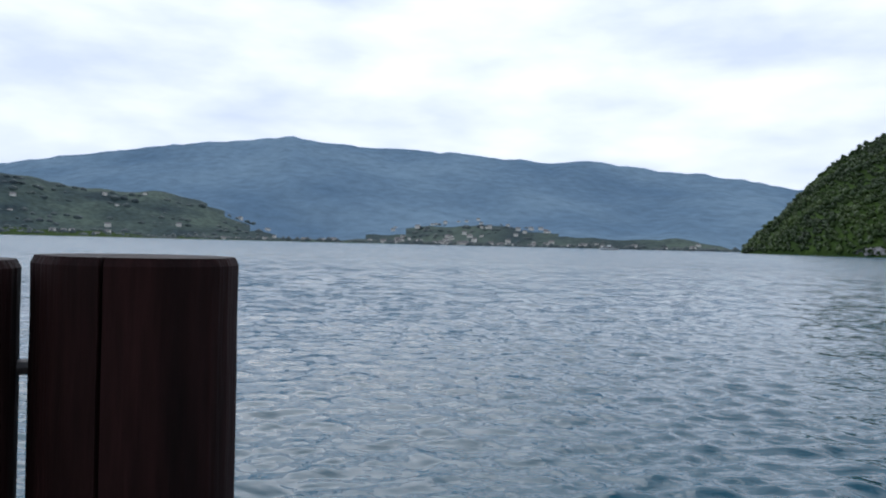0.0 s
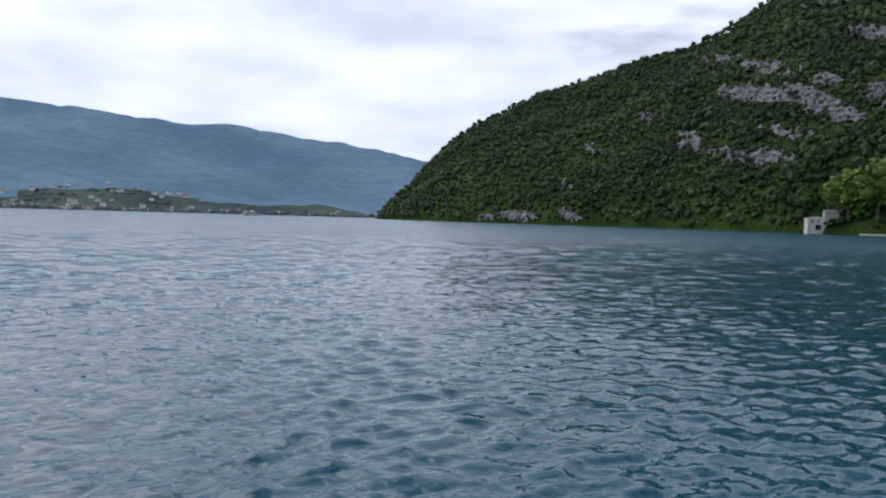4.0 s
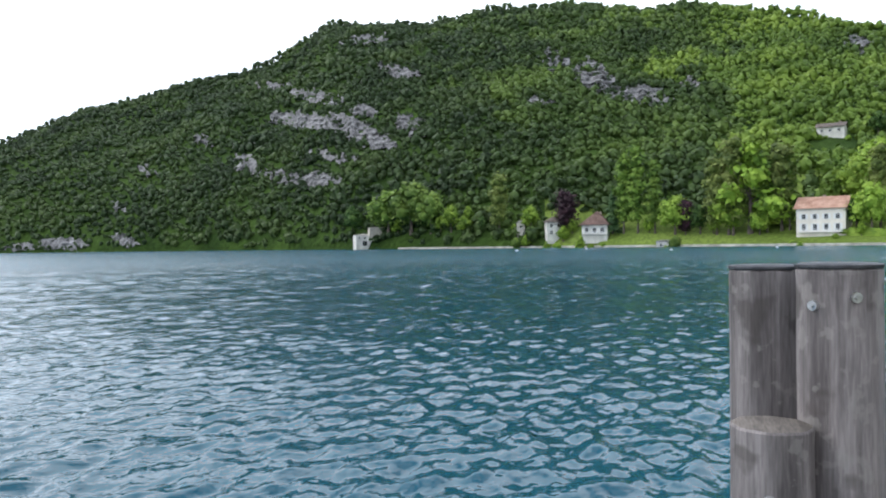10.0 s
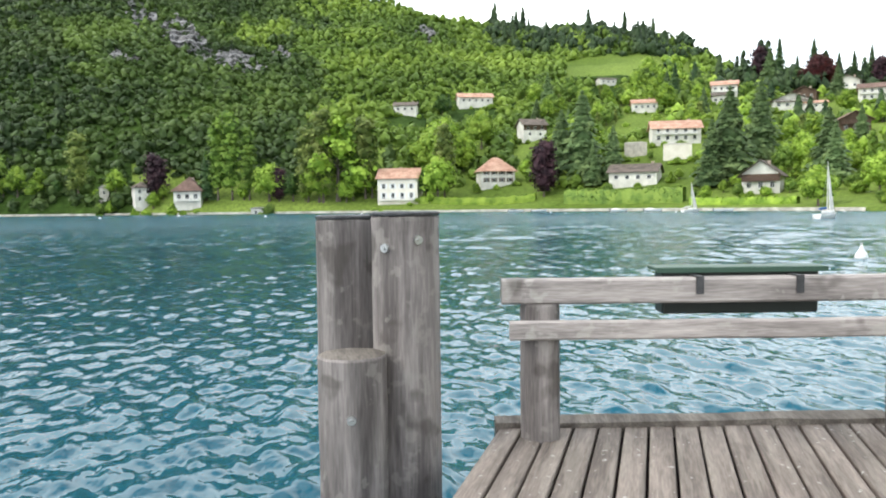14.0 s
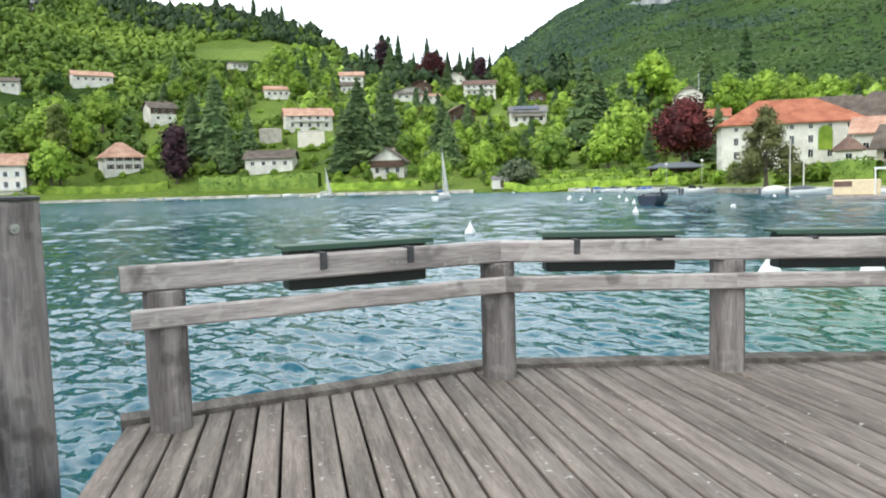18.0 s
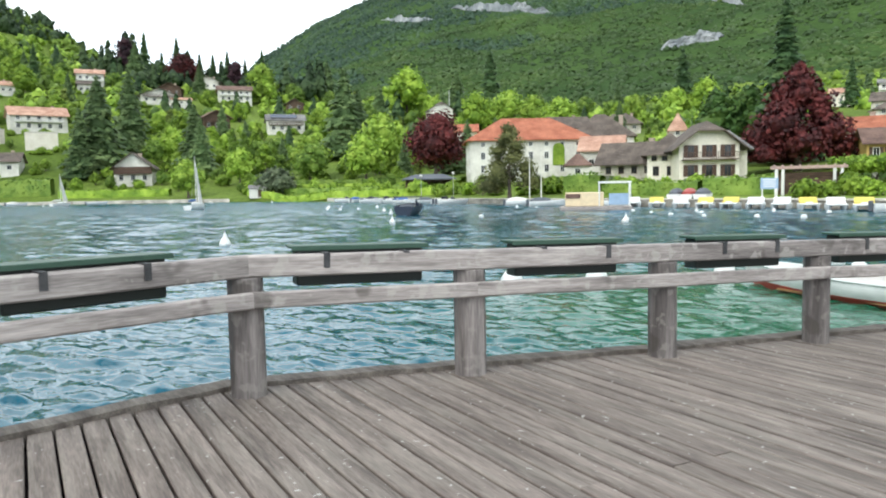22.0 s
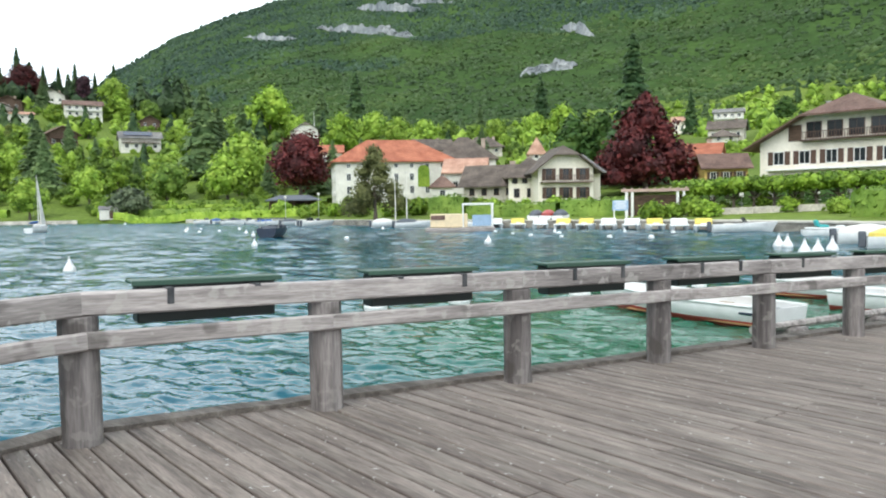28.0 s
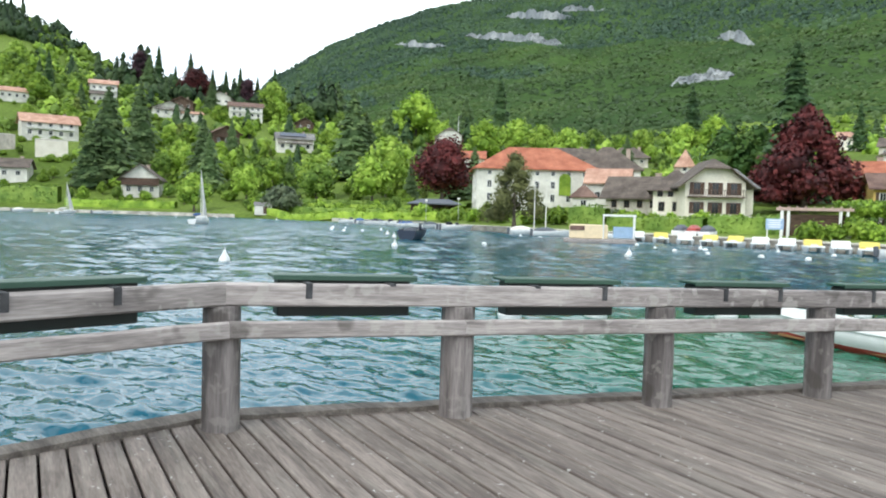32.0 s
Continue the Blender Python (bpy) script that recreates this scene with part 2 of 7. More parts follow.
def curve(pairs):
    """A smooth-enough graph over the bearing (degrees to the left of north)."""
    pairs = sorted(pairs)
    xs, ys = np.array([p[0] for p in pairs], float), np.array([p[1] for p in pairs], float)
    return lambda a: np.interp(a, xs, ys)


SHORE = curve([(60, 1900), (30, 2300), (0, 2400), (-21.35, 2400), (-21.4, 900), (-28, 740), (-36, 600), (-45, 490), (-52, 400), (-60, 340), (-70, 300),
               (-80, 275), (-92, 255), (-104, 218), (-115, 190), (-121, 172), (-126, 146), (-132, 116), (-140, 92), (-150, 78), (-163, 66), (-175, 54), (-190, 48), (-215, 60), (-240, 160), (-270, 700), (-300, 1900)])
RIDGE = curve([(-20.8, 0), (-21.4, 0.1), (-23.3, 2.0), (-24.8, 3.9), (-26.8, 5.8), (-29.5, 7.7), (-34, 9.6), (-39.7, 11.2), (-43.9, 12.5), (-47.3, 14.0), (-50, 15.9),
               (-58, 16.2), (-64, 16.9), (-70, 16.8), (-75, 16.3), (-80, 15.5), (-85, 14.6), (-89, 13.6), (-93, 13.0), (-97, 12.6), (-100, 12.2), (-103, 11.6), (-106, 10.6), (-108.5, 9.2), (-112, 8.1), (-119, 7.4), (-125, 6.6), (-135, 5.2), (-150, 5.0), (-175, 5.0), (-215, 4), (-240, 0)])
RIDGE_R = curve([(-21, 1080), (-30, 1150), (-45, 1000), (-60, 850), (-75, 780), (-90, 700), (-103, 600), (-110, 480), (-125, 420), (-140, 360), (-175, 300), (-240, 300)])
BACK = curve([(-100, 0), (-116, 6.0), (-119.5, 9.6), (-122.3, 11.3), (-124, 12.4), (-128, 14.0), (-130.3, 14.7), (-134, 15.4), (-145, 17), (-160, 19), (-175, 20), (-200, 18), (-240, 8), (-260, 0)])
FAR = curve([(90, 2), (60, 3), (30.2, 4.5), (27, 5.2), (23.5, 5.9), (20, 6.6), (16, 7.15), (12.3, 7.5), (11.6, 7.75), (10.6, 7.6), (7.9, 7.4), (2.9, 7.1), (-2.6, 7.15), (-8, 6.4), (-8.5, 6.5), (-13, 6.1), (-18.5, 5.5), (-24.8, 4.6), (-40, 3), (-60, 0)])
FOOT = curve([(60, 4), (30.2, 3.9), (28.3, 3.7), (26.2, 3.2), (20.5, 3.3), (18, 2.9), (14.3, 1.6), (11, 0.9), (8, 0.8), (4, 1.3), (1, 1.9), (-4, 1.9), (-8, 1.2), (-12, 0.8), (-17, 0.9), (-24, 0.5), (-40, 0)])
WEST = -315.0       # bearings run from here to +45


def smooth(s):
    s = np.clip(s, 0, 1)
    return s * s * (3 - 2 * s)


def land(a, r):
    """Height of the ground at bearing a and distance r, without the fine relief."""
    a, r = np.asarray(a, float), np.asarray(r, float)
    rs = SHORE(a)
    rc = np.maximum(RIDGE_R(a), rs + 40)
    top = np.tan(np.radians(RIDGE(a))) * rc + 1.4
    s = (r - rs) / (rc - rs)
    power = np.interp(a, [-175, -130, -110, -85, -60, -25], [1.5, 1.4, 1.15, 1.05, 0.85, 0.75])
    h = top * np.clip(s, 0, 1) ** power * np.where(s > 1, np.maximum(0.15, 1 - 0.9 * (s - 1)), 1)
    back_r = np.interp(a, [-240, -175, -120], [1100, 1500, 2100])
    b = np.tan(np.radians(BACK(a))) * back_r * np.clip((r - 380) / (back_r - 380), 0, 1) ** 1.25
    b = np.where(r > back_r, b * (1 - 0.3 * smooth((r - back_r) / 1500)), b)
    f = np.tan(np.radians(FOOT(a))) * 3000 * smooth((r - 2400) / 600)
    m = np.tan(np.radians(FAR(a))) * 4400 * np.clip((r - 2700) / 1700, 0, 1) ** 1.1
    z = np.maximum(np.maximum(h, b), np.maximum(f, m))
    bank = WATER + np.interp(a, [-132, -122], [0.5, 0.9]) * smooth((r - rs) / 3.0)
    return np.where(r < rs, WATER - 2.5 * smooth((rs - r) / 12.0) - 0.1, np.maximum(z, 0) + bank)


def spot(a, r):
    """x and y at a bearing and a distance."""
    return -r * math.sin(radians(a)), r * math.cos(radians(a))


def bearing(x, y):
    a = math.degrees(math.atan2(-x, y))
    return a - 360 if a > 45 else a


def relief(x, y, r):
    if r < 150:
        return 0.0
    k = min(1.0, (r - 150) / 500)
    return k * (9.0 * noise.fractal(Vector((x / 90, y / 90, 0.3)), 0.8, 2.2, 4) + min(r / 2200.0, 1.4) ** 2 * 15 * noise.fractal(Vector((x / 520, y / 520, 1.7)), 1.0, 2.1, 4))


def ground_at(x, y):
    r, a = math.hypot(x, y), bearing(x, y)
    rs = float(SHORE(a))
    return float(land(a, r)) + relief(x, y, r) * min(1.0, max(0.0, (r - rs - 10) / 150))


def mesh_from(name, verts, faces, material, smooth_faces=False):
    me = bpy.data.meshes.new(name)
    me.from_pydata(verts, [], faces)
    me.materials.append(material)
    if smooth_faces:
        me.shade_smooth()
    me.update()
    return me


def polar_sheet():
    """The ground as rings and spokes round the jetty: shore steps first, then shared rings out to the horizon. The third list names each face's cover."""
    az = np.concatenate([np.arange(-315, -182, 3.0), np.arange(-182, -112, 0.5), np.arange(-112, -21.4, 0.4), [-21.4, -21.35, -21.2, -20.8], np.arange(-20, 45.1, 0.6)])
    steps = [-60, -12, -4, 0, 0.8, 1.8, 3.2, 6.0]
    rings = np.geomspace(60, 4850, 118)
    verts, faces, cover = [], [], []
    n = len(steps) + len(rings) + 1
    for a in az:
        rs = float(SHORE(a))
        rows = [rs + s for s in steps] + [max(float(q), rs + 6.2 + 0.05 * k) for k, q in enumerate(rings)] + [4900.0]
        for k, r in enumerate(rows):
            x, y = spot(a, r)
            z = 0.0 if k == n - 1 else float(land(a, r))
            if 0 < k < n - 1 and r > rs:
                z += relief(x, y, r) * min(1.0, max(0.0, (r - rs - 10) / 150))
            verts.append((x, y, z))
    for i in range(len(az) - 1):
        for k in range(n - 1):
            p = i * n + k
            faces.append((p, p + 1, p + n + 1, p + n))
            x, y, z = verts[p]
            r, a = math.hypot(x, y), az[i]
            lawn = 330 + (a + 80) * -3.0
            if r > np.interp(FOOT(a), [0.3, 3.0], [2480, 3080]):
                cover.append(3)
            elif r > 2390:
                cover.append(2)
            elif a < -112 and r > 640:
                cover.append(4)
            elif (-66 < a < -21 and r > SHORE(a) - 1) or (-112 < a <= -66 and r > max(SHORE(a) + 24, lawn if a < -80 else 0) and not (-106 < a < -97 and 440 < r < 535)) or r > 640:
                cover.append(1)
            else:
                cover.append(0)
    p = len(verts)
    verts.append((0, 0, -4))
    for i in range(len(az) - 1):
        faces.append((p, i * n, (i + 1) * n))
    faces.append((p, (len(az) - 1) * n, 0))
    for k in range(n - 1):
        q = (len(az) - 1) * n + k
        faces.append((q, q + 1, k + 1, k))
    return verts, faces, cover

M["grass"] = mat("meadow_grass", (0.080, 0.125, 0.020), (0.160, 0.220, 0.045), 0.02, 0.9, 0.4, fine=0.35, dist=0.3, fine_scale=40.0, spec=0.1)
M["forest_floor"] = mat("wooded_slope", (0.022, 0.044, 0.010), (0.046, 0.082, 0.017), 0.03, 0.95, 0.8, fine=0.4, dist=1.5, fine_scale=12.0, spec=0.05)
M["mountain_floor"] = mat("mountain_wood_floor", (0.030, 0.058, 0.020), (0.052, 0.092, 0.025), 0.01, 0.95, 0.6, fine=0.3, dist=1.5, fine_scale=14.0, spec=0.05)
# low hills across the lake; their blue-grey cast is painted haze
M["far_fields"] = mat("hazy_far_fields_and_woods", (0.034, 0.054, 0.060), (0.088, 0.120, 0.098), 0.006, 0.95, 0.5, fine=0.35, dist=4.0, fine_scale=9.0, spec=0.05)
# blue haze of the distance is mixed into the mountain's base colour
M["far_mountain"] = mat("hazy_far_mountain", (0.120, 0.192, 0.272), (0.182, 0.268, 0.345), 0.0016, 0.95, 0.7, fine=0.16, dist=14.0, fine_scale=11.0, spec=0.0)
land_verts, land_faces, land_cover = polar_sheet()
land_mesh = mesh_from("ground", land_verts, land_faces, M["grass"], True)
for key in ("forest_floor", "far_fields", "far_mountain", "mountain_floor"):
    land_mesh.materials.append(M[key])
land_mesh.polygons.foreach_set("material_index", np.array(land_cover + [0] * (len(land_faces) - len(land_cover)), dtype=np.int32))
ground = tagged(new("ground", land_mesh), "green meadow slopes and wooded mountains round the lake", "ground", kind="structure")


def water_material():
    m = bpy.data.materials.new("lake_water")
    m.use_nodes = True
    n, l = m.node_tree.nodes, m.node_tree.links
    b = n["Principled BSDF"]
    b.inputs["IOR"].default_value, b.inputs["Specular IOR Level"].default_value = 1.333, 0.5
    tc, mp = n.new("ShaderNodeTexCoord"), n.new("ShaderNodeMapping")
    mp.inputs["Rotation"].default_value = (0, 0, radians(25))
    mp.inputs["Scale"].default_value = (0.55, 1.0, 1.0)
    l.new(tc.outputs["Object"], mp.inputs["Vector"])
    big = n.new("ShaderNodeTexNoise")
    big.inputs["Scale"].default_value, big.inputs["Detail"].default_value = 0.02, 3.0
    l.new(tc.outputs["Object"], big.inputs["Vector"])
    r = n.new("ShaderNodeValToRGB")
    r.color_ramp.elements[0].position, r.color_ramp.elements[1].position = 0.35, 0.65
    r.color_ramp.elements[0].color, r.color_ramp.elements[1].color = (0.008, 0.066, 0.100, 1), (0.010, 0.086, 0.126, 1)
    l.new(big.outputs["Fac"], r.inputs["Fac"])
    # pale green shallows along the jetty's landward side
    bed = n.new("ShaderNodeMapping")
    bed.inputs["Location"].default_value = (-5.0 / 10, 15.0 / 10, 0)
    bed.inputs["Scale"].default_value = (1 / 10, 1 / 10, 0)
    l.new(tc.outputs["Object"], bed.inputs["Vector"])
    shoal = n.new("ShaderNodeVectorMath")
    shoal.operation = 'LENGTH'
    l.new(bed.outputs[0], shoal.inputs[0])
    shallow = n.new("ShaderNodeMapRange")
    shallow.interpolation_type = 'SMOOTHSTEP'
    shallow.inputs[1].default_value, shallow.inputs[2].default_value = 0.35, 1.0
    shallow.inputs[3].default_value, shallow.inputs[4].default_value = 0.9, 0.0
    l.new(shoal.outputs["Value"], shallow.inputs[0])
    green = n.new("ShaderNodeMix")
    green.data_type = 'RGBA'
    green.inputs[7].default_value = (0.016, 0.105, 0.052, 1)
    l.new(shallow.outputs[0], green.inputs["Factor"])
    l.new(r.outputs["Color"], green.inputs[6])
    l.new(green.outputs[2], b.inputs["Base Color"])
    far = n.new("ShaderNodeVectorMath")
    far.operation = 'LENGTH'
    l.new(tc.outputs["Object"], far.inputs[0])
    wind = n.new("ShaderNodeMapRange")
    wind.inputs[1].default_value, wind.inputs[2].default_value = 14.0, 110.0
    wind.inputs[3].default_value, wind.inputs[4].default_value = 0.03, 0.24
    l.new(far.outputs["Value"], wind.inputs[0])
    l.new(wind.outputs[0], b.inputs["Roughness"])
    swell = n.new("ShaderNodeMapRange")      # the sheet itself carries the waves near the jetty
    swell.inputs[1].default_value, swell.inputs[2].default_value = 10.0, 70.0
    swell.inputs[3].default_value, swell.inputs[4].default_value = 0.03, 1.0
    l.new(far.outputs["Value"], swell.inputs[0])
    last = None
    for scale, d in ((0.24, 0.30), (0.62, 0.16), (1.9, 0.06), (6.0, 0.012)):
        t = n.new("ShaderNodeTexNoise")
        t.inputs["Scale"].default_value, t.inputs["Detail"].default_value, t.inputs["Distortion"].default_value = scale, 3.0, 0.5
        l.new(mp.outputs[0], t.inputs["Vector"])
        bp = n.new("ShaderNodeBump")
        bp.inputs["Strength"].default_value, bp.inputs["Distance"].default_value = 1.0, d
        if scale < 1.0:
            l.new(swell.outputs[0], bp.inputs["Strength"])
        l.new(t.outputs["Fac"], bp.inputs["Height"])
        if last:
            l.new(last.outputs[0], bp.inputs["Normal"])
        last = bp
    l.new(last.outputs[0], b.inputs["Normal"])
    return m


M["water"] = water_material()


def water_sheet():
    """The lake: rings and spokes, with wind waves of many lengths that fade where the sheet grows too coarse for them."""
    rng = np.random.default_rng(17)
    rings = list(np.linspace(0.8, 4.0, 40))
    while rings[-1] < 520:
        r = rings[-1]
        rings.append(r + (0.008 * r if r < 60 else 0.48 + 0.003 * (r - 60)))
    rings = np.concatenate([rings, [560, 620, 700, 850, 1000, 1300, 1700, 2600, 3300]])
    az = np.radians(np.concatenate([np.arange(-182, 34, 0.4), np.arange(34, 178, 5.0)]))
    rr, aa = np.meshgrid(rings, az, indexing='ij')
    x, y = -rr * np.sin(aa), rr * np.cos(aa)
    gap_out, gap_round = np.gradient(rings)[:, None], rr * radians(0.4)
    z = np.zeros_like(x)

    def wave(length, turn, rise, share=1.0):
        c, d, k = math.cos(turn), math.sin(turn), 2 * math.pi / length
        s = np.sin(k * (x * c + y * d) + rng.uniform(0, 6.28))
        step = np.maximum(k * gap_out * np.abs(d * np.cos(aa) - c * np.sin(aa)), k * gap_round * np.abs(c * np.cos(aa) + d * np.sin(aa)))
        return rise * share * np.clip((2.7 - step) / 1.2, 0, 1) * (s + 0.35 * s * s - 0.17)

    for k in range(110):
        length = 0.11 * 10 ** (1.02 * rng.random() ** 1.55)
        z += wave(length, radians(115) + rng.normal(0, 0.62), 0.0058 * length ** 0.95 * rng.uniform(0.6, 1.3))
    out = np.clip((rr - 10) / 45, 0.06, 1)
    for k in range(70):      # longer waves, which carry the chop out into the lake
        length = 0.8 + 3.6 * rng.random() ** 1.8
        z += wave(length, radians(105) + rng.normal(0, 0.85), 0.0036 * length * rng.uniform(0.5, 1.3), out)
    z *= np.clip(1.5 - rr / 900, 0, 1)
    na, nr = len(az), len(rings)
    v = np.stack([x, y, z + WATER], 2).reshape(-1, 3)
    i, j = np.meshgrid(np.arange(nr - 1), np.arange(na), indexing='ij')
    p, q = (i * na + j).ravel(), (i * na + (j + 1) % na).ravel()
    quads = np.stack([p, p + na, q + na, q], 1)
    tris = np.concatenate([quads[:, [0, 1, 2]], quads[:, [0, 2, 3]]])
    centre = len(v)
    hub = np.stack([np.full(na, centre), np.arange(na), (np.arange(na) + 1) % na], 1)
    return np.concatenate([v, [[0, 0, WATER]]]), np.concatenate([tris, hub])


def fast_mesh(name, verts, tris, material):
    """A mesh from arrays of points and triangles."""
    me = bpy.data.meshes.new(name)
    n, t = len(verts), len(tris)
    me.vertices.add(n)
    me.vertices.foreach_set("co", np.ascontiguousarray(verts, dtype=np.float32).ravel())
    me.loops.add(3 * t)
    me.loops.foreach_set("vertex_index", np.ascontiguousarray(tris, dtype=np.int32).ravel())
    me.polygons.add(t)
    me.polygons.foreach_set("loop_start", np.arange(0, 3 * t, 3, dtype=np.int32))
    me.update(calc_edges=True)
    me.materials.append(material)
    return me


water_mesh = fast_mesh("water", *water_sheet(), M["water"])
water_mesh.shade_smooth()
water = tagged(new("water", water_mesh), "rippled blue-green lake water", "lake", kind="structure")


# ---------------------------------------------------------------- building helpers
def as_mesh(name, bm, material):
    me = bpy.data.meshes.new(name)
    bm.to_mesh(me)
    bm.free()
    me.materials.append(material)
    return me


def part(name, shape, material, parent, label=""):
    """One mesh object under a thing or a part; shape is a bmesh or a mesh, in the parent's own space."""
    me = as_mesh(name, shape, material) if isinstance(shape, bmesh.types.BMesh) else shape
    ob = new(name, me)
    ob.parent = parent
    return tagged(ob, label)


def thing(name, m, label, category, group="", kind=""):
    ob = new(name)
    ob.matrix_world = m
    return tagged(ob, label, category, group, kind)


def cuboid(sx, sy, sz, at=(0, 0, 0), bevel=0.0, turn=None, bm=None):
    """A box of that size round its middle, with bevelled edges."""
    bm = bm or bmesh.new()
    m = Matrix.Translation(at) @ (turn or Matrix.Identity(4)) @ Matrix.Diagonal((sx, sy, sz, 1))
    made = bmesh.ops.create_cube(bm, size=1.0, matrix=m)
    if bevel:
        edges = list({e for v in made["verts"] for e in v.link_edges})
        bmesh.ops.bevel(bm, geom=edges, offset=bevel, segments=1, affect='EDGES')
    return bm


def rod(r1, r2, length, at=(0, 0, 0), sides=10, turn=None, bm=None):
    """A tapered rod that stands on its foot."""
    bm = bm or bmesh.new()
    m = Matrix.Translation(at) @ (turn or Matrix.Identity(4)) @ Matrix.Translation((0, 0, length / 2))
    bmesh.ops.create_cone(bm, cap_ends=True, segments=sides, radius1=r1, radius2=r2, depth=length, matrix=m)
    return bm


def between(a, b, r, sides=6, bm=None):
    a, b = Vector(a), Vector(b)
    turn = (b - a).to_track_quat('Z', 'Y').to_matrix().to_4x4()
    return rod(r, r, (b - a).length, a, sides, turn, bm)


def prism(outline, z0, z1, bm=None):
    """An upright prism on a flat outline."""
    bm = bm or bmesh.new()
    low = [bm.verts.new((x, y, z0)) for x, y in outline]
    high = [bm.verts.new((x, y, z1)) for x, y in outline]
    n = len(outline)
    bm.faces.new(list(reversed(low)))
    bm.faces.new(high)
    for i in range(n):
        bm.faces.new((low[i], low[(i + 1) % n], high[(i + 1) % n], high[i]))
    return bm


def lathe(profile, sides=12, bm=None):
    """Turned round the z axis from (radius, height) pairs."""
    bm = bm or bmesh.new()
    rings = []
    for r, z in profile:
        rings.append([bm.verts.new((r * math.cos(2 * math.pi * k / sides), r * math.sin(2 * math.pi * k / sides), z)) for k in range(sides)])
    for a, b in zip(rings, rings[1:]):
        for k in range(sides):
            bm.faces.new((a[k], a[(k + 1) % sides], b[(k + 1) % sides], b[k]))
    bm.faces.new(list(reversed(rings[0])))
    bm.faces.new(rings[-1])
    return bm


# ---------------------------------------------------------------- the jetty
PLANK_TURN = -13.5
U = Vector((math.cos(radians(PLANK_TURN)), math.sin(radians(PLANK_TURN))))
V = Vector((-U.y, U.x))
FENCE = [(4.76, -0.58), (4.835, -2.849), (4.249, -4.458), (3.588, -6.152), (2.944, -7.818), (2.334, -9.346), (1.691, -10.922), (1.059, -12.35), (0.427, -13.778), (-0.205, -15.206), (-0.838, -16.634)]
EDGE = [(4.93, -0.33), (5.05, -2.87), (1.90, -11.00), (-0.60, -17.60), (-6.0, -17.60), (-6.0, 2.294)]
PITCH, GAP = 0.155, 0.018


def fall(x, y):
    """The jetty sinks a little towards the shore."""
    return -0.022 * max(0.0, -0.42 * (x - 4.83) - 0.907 * (y + 2.85))



# near-black slab under the planks: the gaps' shade is put into its colour
bm = prism([(4.90, -0.34), (4.99, -2.87), (-6.0, 2.16), (-6.0, 2.294)], -0.34, -0.06)
prism([(4.99, -2.87), (1.84, -11.0), (-0.66, -17.55), (-6.0, -17.55), (-6.0, 2.16)], -0.34, -0.06, bm)
for v in bm.verts:
    v.co.z += fall(v.co.x, v.co.y)
deck = tagged(new("deck", as_mesh("deck", bm, M["dark_wood"])), "grey weathered plank deck of the jetty", "deck", kind="structure")
for k, (x, y) in enumerate([(4.6, -0.75), (4.5, -2.6), (2.4, -7.6), (0.2, -12.6), (-2, 1.0), (-5, 1.6), (-5, -6), (-5, -14)]):
    part("support_pile", rod(0.14, 0.14, 3.1, (x, y, -3.5), 10), M["post"], deck)


def span(v):
    """Where the line across the deck at v enters and leaves it."""
    hits = []
    for (x1, y1), (x2, y2) in zip(EDGE, EDGE[1:] + EDGE[:1]):
        a, b = Vector((x1, y1)), Vector((x2, y2))
        va, vb = a.dot(V), b.dot(V)
        if (va - v) * (vb - v) < 0:
            hits.append((a + (b - a) * ((v - va) / (vb - va))).dot(U))
    return (min(hits), max(hits)) if len(hits) > 1 else None


def plank(u0, u1, w0, w1, half):
    """A board with eased top edges; its ends may be cut at a slant (w0, w1 at the far edge)."""
    bm = bmesh.new()
    e = 0.006
    ring = [(-half, -0.045), (half, -0.045), (half, -e), (half - e, 0), (-half + e, 0), (-half, -e)]
    rows = []
    for lo, hi in ((u0, w0), (u1, w1)):
        rows.append([bm.verts.new((lo + (hi - lo) * (v + half) / (2 * half), v, z)) for v, z in ring])
    n = len(ring)
    for i in range(n):
        bm.faces.new((rows[0][i], rows[1][i], rows[1][(i + 1) % n], rows[0][(i + 1) % n]))
    bm.faces.new(list(reversed(rows[1])))
    bm.faces.new(rows[0])
    bmesh.ops.recalc_face_normals(bm, faces=bm.faces)
    return bm


def lay_planks():
    rng = random.Random(4)
    top = Vector(EDGE[0]).dot(V) - 0.004
    k = 0
    while True:
        hi, lo = top - k * PITCH, top - (k + 1) * PITCH + GAP
        k += 1
        a, b = span(lo), span(hi - 0.001)
        if lo < -18.4:
            break
        if not a or not b:
            continue
        cuts = [rng.choice((-2.6, -2.2)), rng.choice((1.05, 1.05, 2.9))]
        stops = [(a[0], b[0])] + [(c, c) for c in cuts if max(a[0], b[0]) + 0.5 < c < min(a[1], b[1]) - 0.5] + [(a[1], b[1])]
        for s, e in zip(stops, stops[1:]):
            ob = part("plank", plank(s[0] + 0.003, e[0] - 0.003, s[1] + 0.003, e[1] - 0.003, (hi - lo) / 2), M["deck"], deck)
            ob.matrix_basis = Matrix.Rotation(radians(PLANK_TURN + rng.uniform(-0.03, 0.03)), 4, 'Z') @ Matrix.Translation((0, (hi + lo) / 2, rng.uniform(-0.003, 0.003)))
            for v in ob.data.vertices:
                at = ob.matrix_basis @ v.co
                v.co.z += fall(at.x, at.y)


